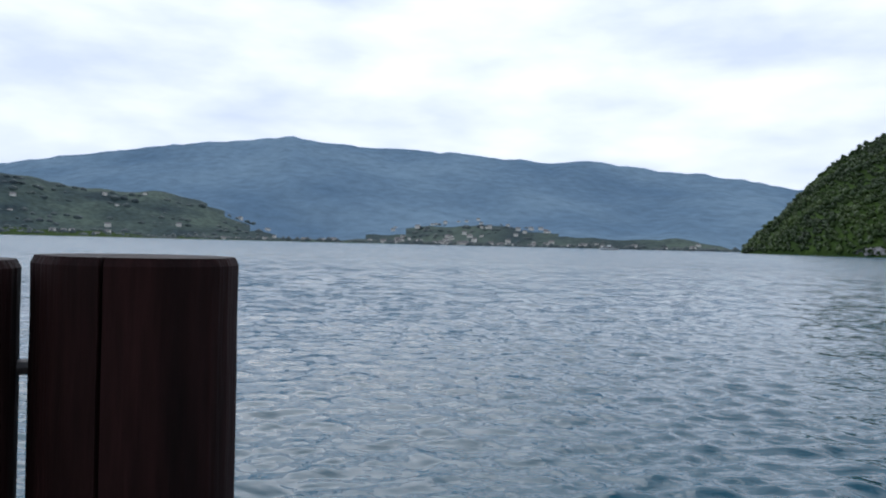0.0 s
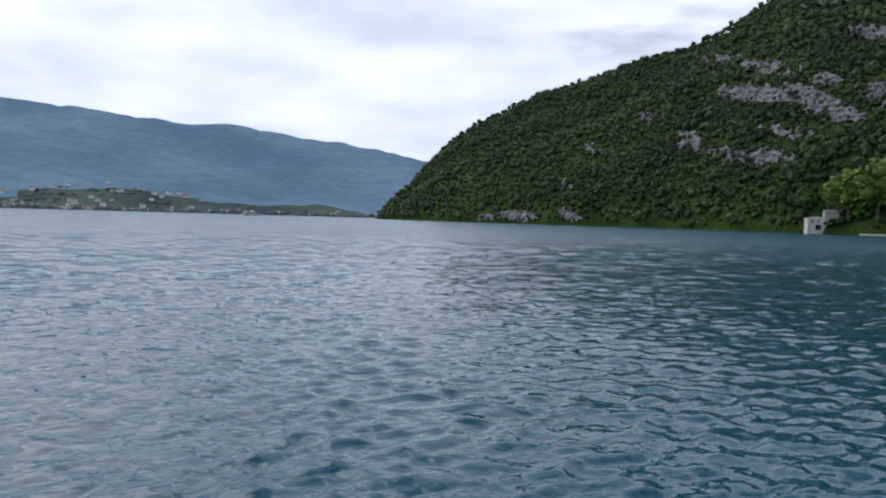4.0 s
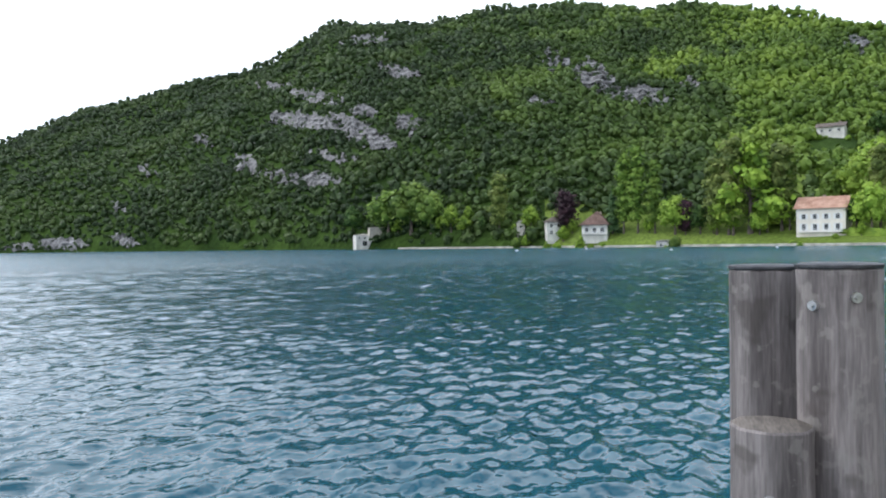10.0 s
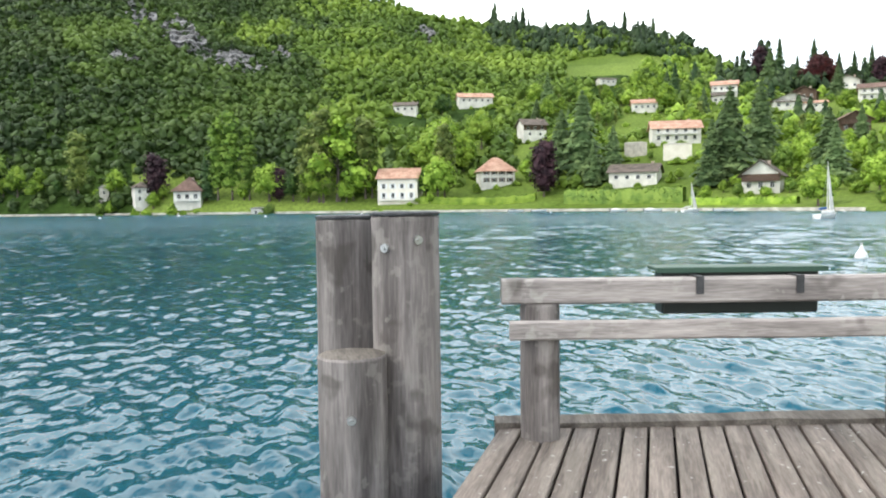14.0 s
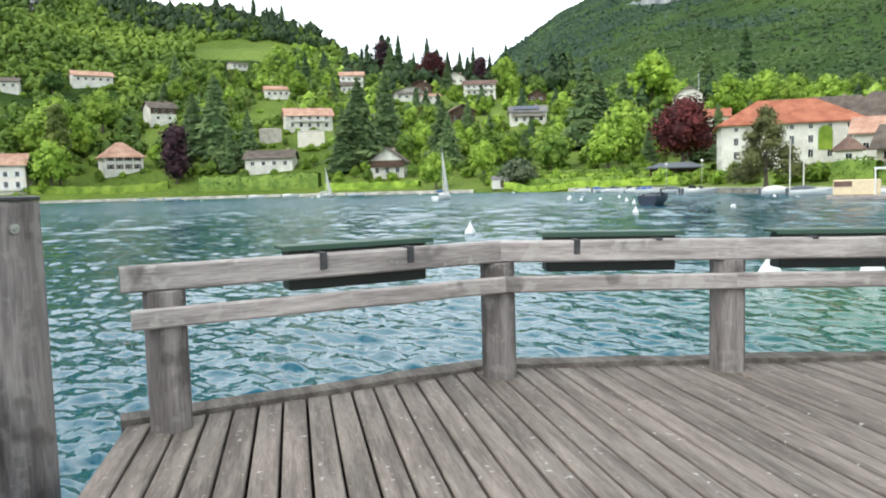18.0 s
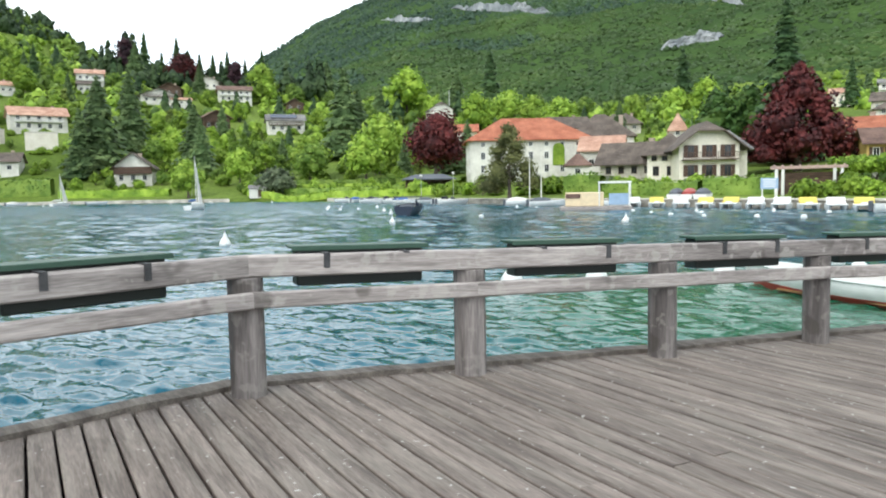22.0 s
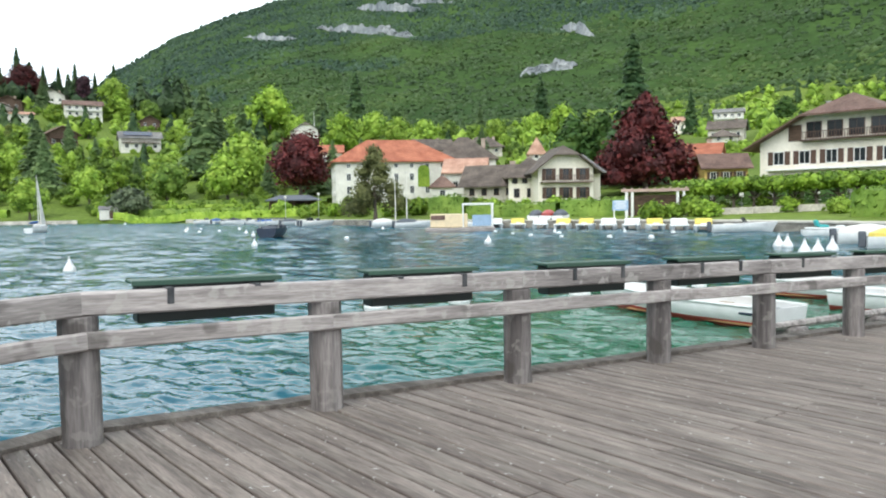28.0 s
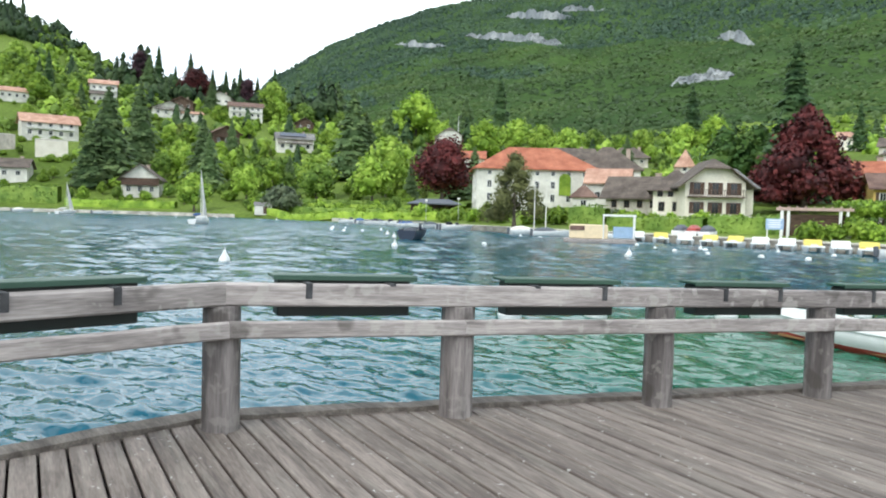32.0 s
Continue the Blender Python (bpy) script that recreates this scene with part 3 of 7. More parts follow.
# the raised beam along the outer edge
def edge_beam(a, b, name="edge_beam"):
    a, b = Vector(a), Vector(b)
    d = b - a
    n = Vector((-d.y, d.x)).normalized()
    bm = bmesh.new()
    count = max(2, int(d.length / 0.35))
    rows = []
    rng = random.Random(int(a.x * 100))
    for i in range(count + 1):
        p = a + d * i / count
        w = [rng.uniform(-0.008, 0.008) for _ in range(4)]
        rows.append([bm.verts.new((p.x + n.x * q, p.y + n.y * q, z + w[j] + fall(p.x, p.y))) for j, (q, z) in enumerate(((-0.03, -0.16), (0.11, -0.16), (0.11, 0.045), (-0.03, 0.035)))])
    for r, s in zip(rows, rows[1:]):
        for j in range(4):
            bm.faces.new((r[j], s[j], s[(j + 1) % 4], r[(j + 1) % 4]))
    bm.faces.new(rows[0])
    bm.faces.new(list(reversed(rows[-1])))
    bmesh.ops.recalc_face_normals(bm, faces=bm.faces)
    part(name, bm, M["beam"], deck)


edge_beam((4.95, -0.31), (5.065, -2.87))
edge_beam((5.06, -2.90), (1.91, -11.00))
edge_beam((1.905, -11.02), (-0.60, -17.62))

# the railing
railing = thing("railing", pose(0, 0, 0), "weathered grey timber railing along the edge of the jetty", "railing")


def round_post(height, radius, sides=12, flats=0.012, seed=0):
    """A hewn post: many-sided, a little out of true, with an eased top."""
    rng = random.Random(seed)
    bm = bmesh.new()
    rows = []
    wob = [1 + rng.uniform(-flats, flats) * 3 for _ in range(sides)]
    for z, k in ((-0.05, 1.02), (0.0, 1.02), (0.02, 1.0), (height * 0.35, 1 + rng.uniform(-0.01, 0.01)), (height * 0.7, 1 + rng.uniform(-0.01, 0.01)), (height - 0.012, 1.0), (height, 0.96)):
        rows.append([bm.verts.new((radius * k * wob[i] * math.cos(2 * math.pi * (i + 0.5) / sides), radius * k * wob[i] * math.sin(2 * math.pi * (i + 0.5) / sides), z)) for i in range(sides)])
    for a, b in zip(rows, rows[1:]):
        for i in range(sides):
            bm.faces.new((a[i], a[(i + 1) % sides], b[(i + 1) % sides], b[i]))
    bm.faces.new(rows[-1])
    bm.faces.new(list(reversed(rows[0])))
    return bm


for k, (x, y) in enumerate(FENCE):
    ob = part("post", round_post(0.832, 0.122, 10, 0.014, k), M["post"], railing)
    ob.matrix_basis = pose(x, y, fall(x, y), 0, 0, 17 * k)


def fence_point(s, ahead=0.0):
    """A point on the line of the posts: s counts posts, from the first one."""
    k = min(int(s), len(FENCE) - 2)
    a, b = Vector(FENCE[k]), Vector(FENCE[k + 1])
    d = (b - a).normalized()
    return a + (b - a) * (s - k) + d * ahead, d


def rail_piece(name, s0, s1, ahead0, ahead1, height, thick, z, inward, seed):
    (p, d), (q, _) = fence_point(s0, ahead0), fence_point(s1, ahead1)
    d = (q - p).normalized()
    n = Vector((d.y, -d.x))          # towards the deck
    length = (q - p).length - 0.004
    rng = random.Random(seed)
    bm = bmesh.new()
    rows, count = [], max(3, int(length / 0.4))
    e = 0.012
    ring = [(-thick / 2, -height / 2 + e), (-thick / 2 + e, -height / 2), (thick / 2 - e, -height / 2), (thick / 2, -height / 2 + e),
            (thick / 2, height / 2 - e), (thick / 2 - e, height / 2), (-thick / 2 + e, height / 2), (-thick / 2, height / 2 - e)]
    for i in range(count + 1):
        w, sag = rng.uniform(-0.003, 0.003), rng.uniform(-0.003, 0.003)
        rows.append([bm.verts.new((length * (i / count - 0.5), yy + w, zz + sag)) for yy, zz in ring])
    for a, b in zip(rows, rows[1:]):
        for j in range(8):
            bm.faces.new((a[j], b[j], b[(j + 1) % 8], a[(j + 1) % 8]))
    bm.faces.new(rows[0])
    bm.faces.new(list(reversed(rows[-1])))
    bmesh.ops.recalc_face_normals(bm, faces=bm.faces)
    ob = part(name, bm, M["rail"], railing)
    mid = (p + q) / 2 + n * inward
    lo, hi = fall(p.x, p.y), fall(q.x, q.y)
    ob.matrix_basis = Matrix.Translation((mid.x, mid.y, z + (lo + hi) / 2)) @ Matrix.Rotation(math.atan2(d.y, d.x), 4, 'Z') @ Matrix.Rotation(-math.atan2(hi - lo, length), 4, 'Y')
    return ob


LAST = len(FENCE) - 1
for i, (s0, s1) in enumerate(((0, 1), (1, 3), (3, 5), (5, 7), (7, 9), (9, LAST))):
    rail_piece("top_rail", s0, s1, -0.24 if s0 == 0 else 0.0, 0.0, 0.152, 0.12, 0.908, 0.03, i)
for i, (s0, s1) in enumerate(((0, 1), (1, 2), (2, 4), (4, 6), (6, 8), (8, LAST))):
    rail_piece("lower_rail", s0, s1, -0.20 if s0 == 0 else 0.0, 0.0, 0.115, 0.05, 0.682, 0.135, 20 + i)


# flower boxes that hang outside the top rail
def flower_box(s, seed):
    p, d = fence_point(s)
    out = Vector((-d.y, d.x))
    q = p + out * 0.14
    m = Matrix.Translation((q.x, q.y, 0.745 + fall(p.x, p.y))) @ Matrix.Rotation(math.atan2(d.y, d.x), 4, 'Z') @ Matrix.Rotation(0.022 if s > 1 else 0.0, 4, 'Y')
    box = thing("flower_box", m, "long dark green metal flower box hung outside the railing", "flower box", "flower boxes on the railing")
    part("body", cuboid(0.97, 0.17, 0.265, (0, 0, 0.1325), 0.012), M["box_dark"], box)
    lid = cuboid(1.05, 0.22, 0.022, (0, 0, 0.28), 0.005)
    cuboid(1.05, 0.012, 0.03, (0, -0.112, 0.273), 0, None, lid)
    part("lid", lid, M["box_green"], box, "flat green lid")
    for x in (-0.30, 0.30):
        bm = cuboid(0.045, 0.008, 0.10, (x, -0.236, 0.19))
        cuboid(0.045, 0.16, 0.008, (x, -0.16, 0.244), 0, None, bm)
        part("bracket", bm, M["iron"], box, "dark iron strap over the rail")
    return box


for k in range(LAST):
    flower_box(k + (0.55 if k == 0 else 0.5), k)


# mooring piles beside the deck
def mooring_pile(x, y, top, radius, turn, cap, bolts, label, material, seed, split=None):
    m = pose(x, y, WATER - 1.4, 0, 0, turn)
    pile = thing("mooring_pile", m, label, "pile", "mooring piles")
    h = top - WATER + 1.4
    rng = random.Random(seed)
    bm = bmesh.new()
    rows = []
    sides = 8
    if split is not None:
        sides = 24
    for z in list(np.linspace(0, h - 0.9, 6)) + [h - 0.6, h - 0.4, h - 0.2, h - 0.1, h - 0.012, h]:
        k = 0.965 if z == h else 1 + rng.uniform(-0.008, 0.008)
        ring = []
        for i in range(sides):
            for off in (-0.34, 0.34):
                a = 2 * math.pi * (i + 0.5 + off) / sides
                q = k * (1 + (0.012 * math.sin(5 * a + seed) + 0.008 * math.sin(11 * a) if split is not None else 0))
                ring.append(bm.verts.new((radius * q * math.cos(a), radius * q * math.sin(a), z)))
        if split is not None and z > h - 0.7:      # the drying crack
            i = int(((split - turn) % 360) / 360 * len(ring))
            for side, turned in ((-1, -0.022), (1, 0.022)):
                ring[(i + side) % len(ring)].co = Matrix.Rotation(turned, 3, 'Z') @ ring[i].co
            ring[i].co.x *= 0.70 + 0.3 * (h - z)
            ring[i].co.y *= 0.70 + 0.3 * (h - z)
        rows.append(ring)
    n = len(rows[0])
    for a, b in zip(rows, rows[1:]):
        for i in range(n):
            bm.faces.new((a[i], a[(i + 1) % n], b[(i + 1) % n], b[i]))
    bm.faces.new(list(reversed(rows[0])))
    top_ring = [tuple(v.co) for v in rows[-1]]
    part("shaft", bm, material, pile)
    bm = bmesh.new()
    bm.faces.new([bm.verts.new((px, py, pz)) for px, py, pz in top_ring])
    bm.faces.new(list(reversed([bm.verts.new((px, py, pz - 0.03)) for px, py, pz in top_ring])))
    part("end_grain", bm, M["beam"] if split is None else M["dark_top"], pile, "cut end of the pile")
    if cap:
        part("cap", lathe([(radius * 1.015, h + 0.002), (radius * 1.03, h + 0.008), (radius * 1.03, h + 0.02), (radius * 0.9, h + 0.028)], 16), M["iron"], pile, "dark flat cap")
    for a, z in bolts:
        a = radians(a - turn)
        bm = rod(0.028, 0.026, 0.02, sides=12, turn=Matrix.Rotation(radians(90), 4, 'Y'))
        rod(0.014, 0.012, 0.034, sides=6, turn=Matrix.Rotation(radians(90), 4, 'Y'), bm=bm)
        ob = part("bolt", bm, M["steel"], pile, "galvanised bolt head")
        ob.matrix_basis = Matrix.Translation((radius * 0.97 * math.cos(a), radius * 0.97 * math.sin(a), z - WATER + 1.4)) @ Matrix.Rotation(a, 4, 'Z')
    return pile


mooring_pile(4.70, 0.235, 1.375, 0.205, 8, True, [(206, 1.235), (150, 1.19)], "tall grey hewn timber mooring pile with a dark cap", M["post"], 1)
mooring_pile(5.02, 0.64, 1.355, 0.20, 22, True, [], "tall grey timber mooring pile behind its neighbour", M["post"], 2)
mooring_pile(4.44, 0.53, 0.585, 0.20, 12, False, [(186, 0.25)], "short grey timber mooring pile with a steel bolt", M["post"], 3)
mooring_pile(-0.307, 1.179, 1.470, 0.152, 5, False, [], "dark brown weathered mooring pile with a split top", M["dark_wood"], 4, 268)
beside = mooring_pile(-0.603, 1.063, 1.462, 0.152, 30, False, [], "dark brown mooring pile bolted beside another", M["dark_wood"], 5, 240)
part("tie_bolt", between((0.10, 0.0, 1.30 - WATER + 1.4), (0.22, 0.0, 1.30 - WATER + 1.4), 0.012, 8), M["iron"], beside, "dark iron bolt through both piles").matrix_basis = Matrix.Rotation(radians(-9), 4, 'Z')
lay_planks()

# ---------------------------------------------------------------- plants
def ball(level, seed, rough):
    """A lumpy ball, as arrays."""
    bm = bmesh.new()
    bmesh.ops.create_icosphere(bm, subdivisions=level, radius=1.0)
    v = np.array([tuple(p.co * (1 + rough * noise.noise(p.co * 2.3 + Vector((seed * 7.1, 0, 0))))) for p in bm.verts])
    bm.verts.index_update()
    f = np.array([[p.index for p in face.verts] for face in bm.faces])
    bm.free()
    return v, f


def leaves(rng, centres, radii, count, size, droop=0.0):
    """Folded leaf clumps strewn over lobes: each is two triangles with a bend."""
    centres, radii = np.asarray(centres, float), np.asarray(radii, float)
    pick = rng.choice(len(centres), count, p=radii[:, 0] ** 2 / (radii[:, 0] ** 2).sum())
    d = rng.normal(size=(count, 3))
    d /= np.linalg.norm(d, axis=1)[:, None]
    depth = rng.uniform(0.66, 1.18, (count, 1))
    p = centres[pick] + d * radii[pick] * depth
    nrm = d + rng.normal(scale=0.45, size=(count, 3))
    nrm[:, 2] += 0.25
    nrm /= np.linalg.norm(nrm, axis=1)[:, None]
    a = np.cross(nrm, rng.normal(size=(count, 3)))
    a /= np.linalg.norm(a, axis=1)[:, None] + 1e-9
    b = np.cross(nrm, a)
    s = size * rng.uniform(0.55, 1.25, (count, 1))
    fold = nrm * s * rng.uniform(-0.5, 0.1, (count, 1))
    q = np.stack([p - a * s, p - b * s * 0.75 + fold, p + a * s, p + b * s * 0.75 + fold], 1)
    q[:, :, 2] -= droop * rng.uniform(0, 1, (count, 1))
    base = np.arange(count)[:, None] * 4
    tri = np.concatenate([base + [[0, 1, 2]], base + [[0, 2, 3]]], 0)
    return q.reshape(-1, 3), tri


def joined(pieces):
    vs, fs, n = [], [], 0
    for v, f in pieces:
        vs.append(v)
        fs.append(f + n)
        n += len(v)
    return np.concatenate(vs), np.concatenate(fs)


GREENS = {
    "leaf": ((0.078, 0.148, 0.014), (0.170, 0.275, 0.027), (0.285, 0.400, 0.052)),
    "lime": ((0.112, 0.200, 0.022), (0.212, 0.330, 0.038), (0.325, 0.440, 0.070)),
    "deep": ((0.018, 0.052, 0.010), (0.042, 0.095, 0.018), (0.085, 0.150, 0.028)),
    "fir": ((0.020, 0.050, 0.018), (0.044, 0.090, 0.031), (0.088, 0.145, 0.048)),
    "cedar": ((0.046, 0.086, 0.030), (0.092, 0.150, 0.054), (0.160, 0.225, 0.084)),
    "mid": ((0.050, 0.100, 0.015), (0.106, 0.182, 0.027), (0.190, 0.275, 0.048)),
    "poplar": ((0.050, 0.100, 0.014), (0.112, 0.190, 0.026), (0.200, 0.290, 0.050)),
    "grey": ((0.070, 0.100, 0.055), (0.130, 0.165, 0.090), (0.210, 0.250, 0.140)),
    "copper": ((0.022, 0.005, 0.006), (0.066, 0.013, 0.014), (0.135, 0.028, 0.027)),
    "plum": ((0.012, 0.006, 0.010), (0.035, 0.014, 0.022), (0.065, 0.028, 0.036)),
    "rust": ((0.042, 0.050, 0.018), (0.090, 0.098, 0.034), (0.155, 0.160, 0.056)),
    "olive": ((0.060, 0.092, 0.018), (0.125, 0.165, 0.034), (0.210, 0.250, 0.065)),
}
for key, (c1, c2, c3) in GREENS.items():
    M[key] = foliage(key + "_leaves", c1, c2, c3, 0.22, 0.35, 0.7, 0.45)
# the sunlit slope's brightness is put into this leaf colour
M["spring"] = foliage("sunlit_wood_leaves", (0.050, 0.094, 0.014), (0.120, 0.192, 0.026), (0.222, 0.312, 0.046), 0.0, 0.016, 0.35, 0.3)
M["bark"] = mat("bark", (0.07, 0.055, 0.045), (0.16, 0.13, 0.105), 3.0, 0.9, 0.5, (3, 3, 0.6), fine=0.3)


def trunk_mesh(height, radius, limbs, rng, spread, lean=0.0):
    bm = bmesh.new()
    rows, sides = [], 8
    for k in range(5):
        z = height * k / 4
        r = radius * (1.35 if k == 0 else 1 - 0.16 * k)
        rows.append([bm.verts.new((r * math.cos(2 * math.pi * i / sides) + lean * k * k * 0.03, r * math.sin(2 * math.pi * i / sides), z - (0.4 if k == 0 else 0))) for i in range(sides)])
    for a, b in zip(rows, rows[1:]):
        for i in range(sides):
            bm.faces.new((a[i], a[(i + 1) % sides], b[(i + 1) % sides], b[i]))
    bm.faces.new(rows[-1])
    for k in range(limbs):
        a = 2 * math.pi * k / limbs + rng.uniform(-0.4, 0.4)
        z = height * rng.uniform(0.5, 0.98)
        tip = (spread * math.cos(a), spread * math.sin(a), z + spread * rng.uniform(0.4, 1.2))
        p, q = Vector((lean * 0.3, 0, z)), Vector(tip)
        rod(radius * 0.45, radius * 0.12, (q - p).length, p, 5, (q - p).to_track_quat('Z', 'Y').to_matrix().to_4x4(), bm)
    return as_mesh("trunk", bm, M["bark"])


def broadleaf(seed, height, width, material, clumps=1150, size=0.42, shape="round"):
    """The meshes of a broadleaved tree: trunk with limbs, crown of many leaf clumps round lumpy lobes."""
    rng, r2 = np.random.default_rng(seed), random.Random(seed)
    lobes, radii = [], []
    n = 26 if shape == "spire" else 14
    low = 0.16 if shape != "shrub" else 0.0
    for k in range(n):
        t = (k + 0.5) / n
        a = k * 2.4 + r2.uniform(-0.5, 0.5)
        if shape == "cone":
            z, out = height * (low + 0.78 * t), width * 0.42 * (1 - t) ** 0.8
            rad = width * (0.27 - 0.16 * t) * r2.uniform(0.8, 1.15)
        elif shape == "spire":
            z, out = height * (low * 0.6 + 0.80 * t), width * 0.40 * (1 - t) ** 0.9
            rad = width * (0.22 - 0.135 * t) * r2.uniform(0.75, 1.2)
        elif shape == "column":
            z, out = height * (low + 0.74 * t), width * 0.16
            rad = width * (0.40 - 0.16 * abs(t - 0.4))
        elif shape == "flat":
            z, out = height * (0.70 + 0.10 * (k % 3) / 3), width * 0.36 * math.sqrt(t)
            rad = width * 0.17
        else:
            z, out = height * (low + 0.14 + 0.58 * t), width * 0.27 * math.sin(math.pi * (0.25 + 0.72 * t))
            rad = width * (0.27 - 0.06 * abs(2 * t - 0.8)) * r2.uniform(0.75, 1.15)
        lobes.append((out * math.cos(a), out * math.sin(a), z))
        radii.append((rad, rad, rad * r2.uniform(0.75, 0.95)))
    if shape in ("round", "shrub"):
        lobes.append((0, 0, height * (0.52 if shape == "round" else 0.4)))
        radii.append((width * 0.36, width * 0.36, height * 0.30))
    cores = []
    for i, (c, r) in enumerate(zip(lobes, radii)):
        v, f = ball(1, seed + i, 0.35)
        cores.append((v * np.array(r) * 0.68 + np.array(c), f))
    v, f = joined(cores + [leaves(rng, lobes, radii, int(clumps * 1.25), size)])
    v[:, 2] = np.maximum(v[:, 2], 0.02 * height if shape == "shrub" else 0.09 * height)
    crown = fast_mesh("crown", v, f, M[material])
    trunk = trunk_mesh(height * (0.5 if shape != "shrub" else 0.25), width * 0.03 + 0.06, 5, r2, width * 0.2)
    return trunk, crown


def conifer(seed, height, width, material, clumps=620, size=0.5, sparse=0.0):
    """A spruce or fir: whorls of drooping boughs, shorter towards the tip."""
    rng, r2 = np.random.default_rng(seed), random.Random(seed)
    t = rng.uniform(0, 1, clumps) ** 1.25
    z = height * (0.07 + 0.93 * t)
    whorl = np.round(z / (height * 0.055)) * height * 0.055
    z = z * 0.68 + whorl * 0.32
    a = rng.uniform(0, 2 * math.pi, clumps)
    reach = width * 0.5 * (1 - t) ** 0.85 * (0.86 + 0.16 * np.sin(whorl * 9.1) + 0.22 * np.sin(3 * a + whorl * 4.3))
    k = rng.uniform(0.35 + sparse * 0.2, 1.0, clumps) ** 0.6
    p = np.stack([reach * k * np.cos(a), reach * k * np.sin(a), z - reach * k * 0.28], 1)
    out = np.stack([np.cos(a), np.sin(a), -0.35 + 0 * a], 1)
    side = np.stack([-np.sin(a), np.cos(a), 0 * a], 1)
    s = (size * rng.uniform(0.6, 1.3, clumps) * (1.15 - 0.6 * t))[:, None]
    up = np.array([[0, 0, 1.0]])
    q = np.stack([p - side * s * 0.8 - up * s * 0.35, p + out * s * 1.3, p + side * s * 0.8 - up * s * 0.35, p - out * s * 0.5 + up * s * 0.45], 1)
    base = np.arange(clumps)[:, None] * 4
    tri = np.concatenate([base + [[0, 1, 3]], base + [[1, 2, 3]]], 0)
    pieces = [(q.reshape(-1, 3), tri)]
    if not sparse:
        for i in range(7):
            u = (i + 0.3) / 7
            v, f = ball(1, seed + i, 0.4)
            w = width * 0.36 * (1 - u) ** 0.85
            pieces.append((v * np.array([w, w, height * 0.10]) + np.array([0, 0, height * (0.10 + 0.86 * u)]), f))
    v, f = joined(pieces)
    v[:, 2] = np.maximum(v[:, 2], 0.2)
    crown = fast_mesh("crown", v, f, M[material])
    bm = rod(width * 0.05 + 0.05, 0.03, height * 0.97, (0, 0, -0.3), 7)
    return as_mesh("trunk", bm, M["bark"]), crown


KINDS = {}


def grow(kind, a, r, height, turn=0.0, fat=1.0):
    """A tree of a kind at a bearing and distance, brought to that height."""
    name, label, category, base, meshes, group = KINDS[kind]
    x, y = spot(a, r)
    k = height / base
    m = Matrix.Translation((x, y, ground_at(x, y) - 0.1)) @ Matrix.Rotation(turn, 4, 'Z') @ Matrix.Diagonal((k * fat, k * fat, k, 1))
    tree = thing(name, m, label, category, group)
    part("trunk", meshes[0], M["bark"], tree)
    part("crown", meshes[1], M["bark"], tree)
    return tree


def kind_of(key, name, label, category, base, meshes, group=""):
    KINDS[key] = (name, label, category, base, meshes, group)


kind_of("oak1", "broadleaf_tree", "full green broadleaved tree on the slope above the lake", "tree", 12, broadleaf(1, 12, 10, "leaf"), "village trees")
kind_of("oak2", "broadleaf_tree", "dense dark green broadleaved tree on the slope", "tree", 12, broadleaf(2, 12, 9, "deep"), "village trees")
kind_of("lime1", "broadleaf_tree", "bright yellow-green broadleaved tree in spring leaf", "tree", 11, broadleaf(3, 11, 9.5, "lime"), "village trees")
kind_of("lime2", "broadleaf_tree", "light green broadleaved tree with an uneven crown", "tree", 11, broadleaf(4, 11, 8, "leaf", 1100, 0.42, "cone"), "village trees")
kind_of("oak3", "broadleaf_tree", "large mid-green broadleaved tree by the lake", "tree", 12, broadleaf(17, 12, 10.5, "mid"), "village trees")
kind_of("tall", "broadleaf_tree", "tall slender green tree like a poplar", "tree", 16, broadleaf(5, 16, 3.4, "poplar", 900, 0.34, "column"), "village trees")
kind_of("tall2", "broadleaf_tree", "tall slender olive-green tree", "tree", 16, broadleaf(15, 16, 4.6, "olive", 900, 0.38, "column"), "village trees")
kind_of("fir1", "fir_tree", "dark green pointed fir tree", "tree", 18, conifer(6, 18, 7.5, "fir", 1700, 0.46), "fir trees")
kind_of("fir2", "fir_tree", "broad grey-green cedar with layered boughs", "tree", 16, conifer(7, 16, 10, "cedar", 1800, 0.5), "fir trees")
kind_of("bush", "shrub", "rounded green garden shrub", "shrub", 3, broadleaf(8, 3, 3.6, "leaf", 420, 0.28, "shrub"), "garden shrubs")
kind_of("bush2", "shrub", "rounded bright yellow-green garden shrub", "shrub", 3, broadleaf(9, 3, 3.8, "lime", 420, 0.28, "shrub"), "garden shrubs")
kind_of("willow", "shrub", "rounded grey-green willow bush on the lawn", "shrub", 5, broadleaf(10, 5, 7, "grey", 600, 0.35, "shrub"), "garden shrubs")
kind_of("beech", "copper_beech", "large dark red copper beech beside the hotel", "tree", 15, broadleaf(11, 15, 12.5, "copper", 2400, 0.42))
kind_of("beech_tall", "copper_beech", "huge conical dark red copper beech above the pergola", "tree", 16, broadleaf(12, 16, 13.8, "copper", 4600, 0.36, "spire"))
kind_of("plum", "purple_beech", "dark purple-leaved tree in a lakeside garden", "tree", 18, broadleaf(13, 18, 9, "plum", 1000, 0.6, "column"))
kind_of("larch", "cypress_tree", "ragged rust-green swamp cypress in front of the hotel", "tree", 12, broadleaf(14, 12, 8.5, "rust", 4200, 0.20, "cone"))
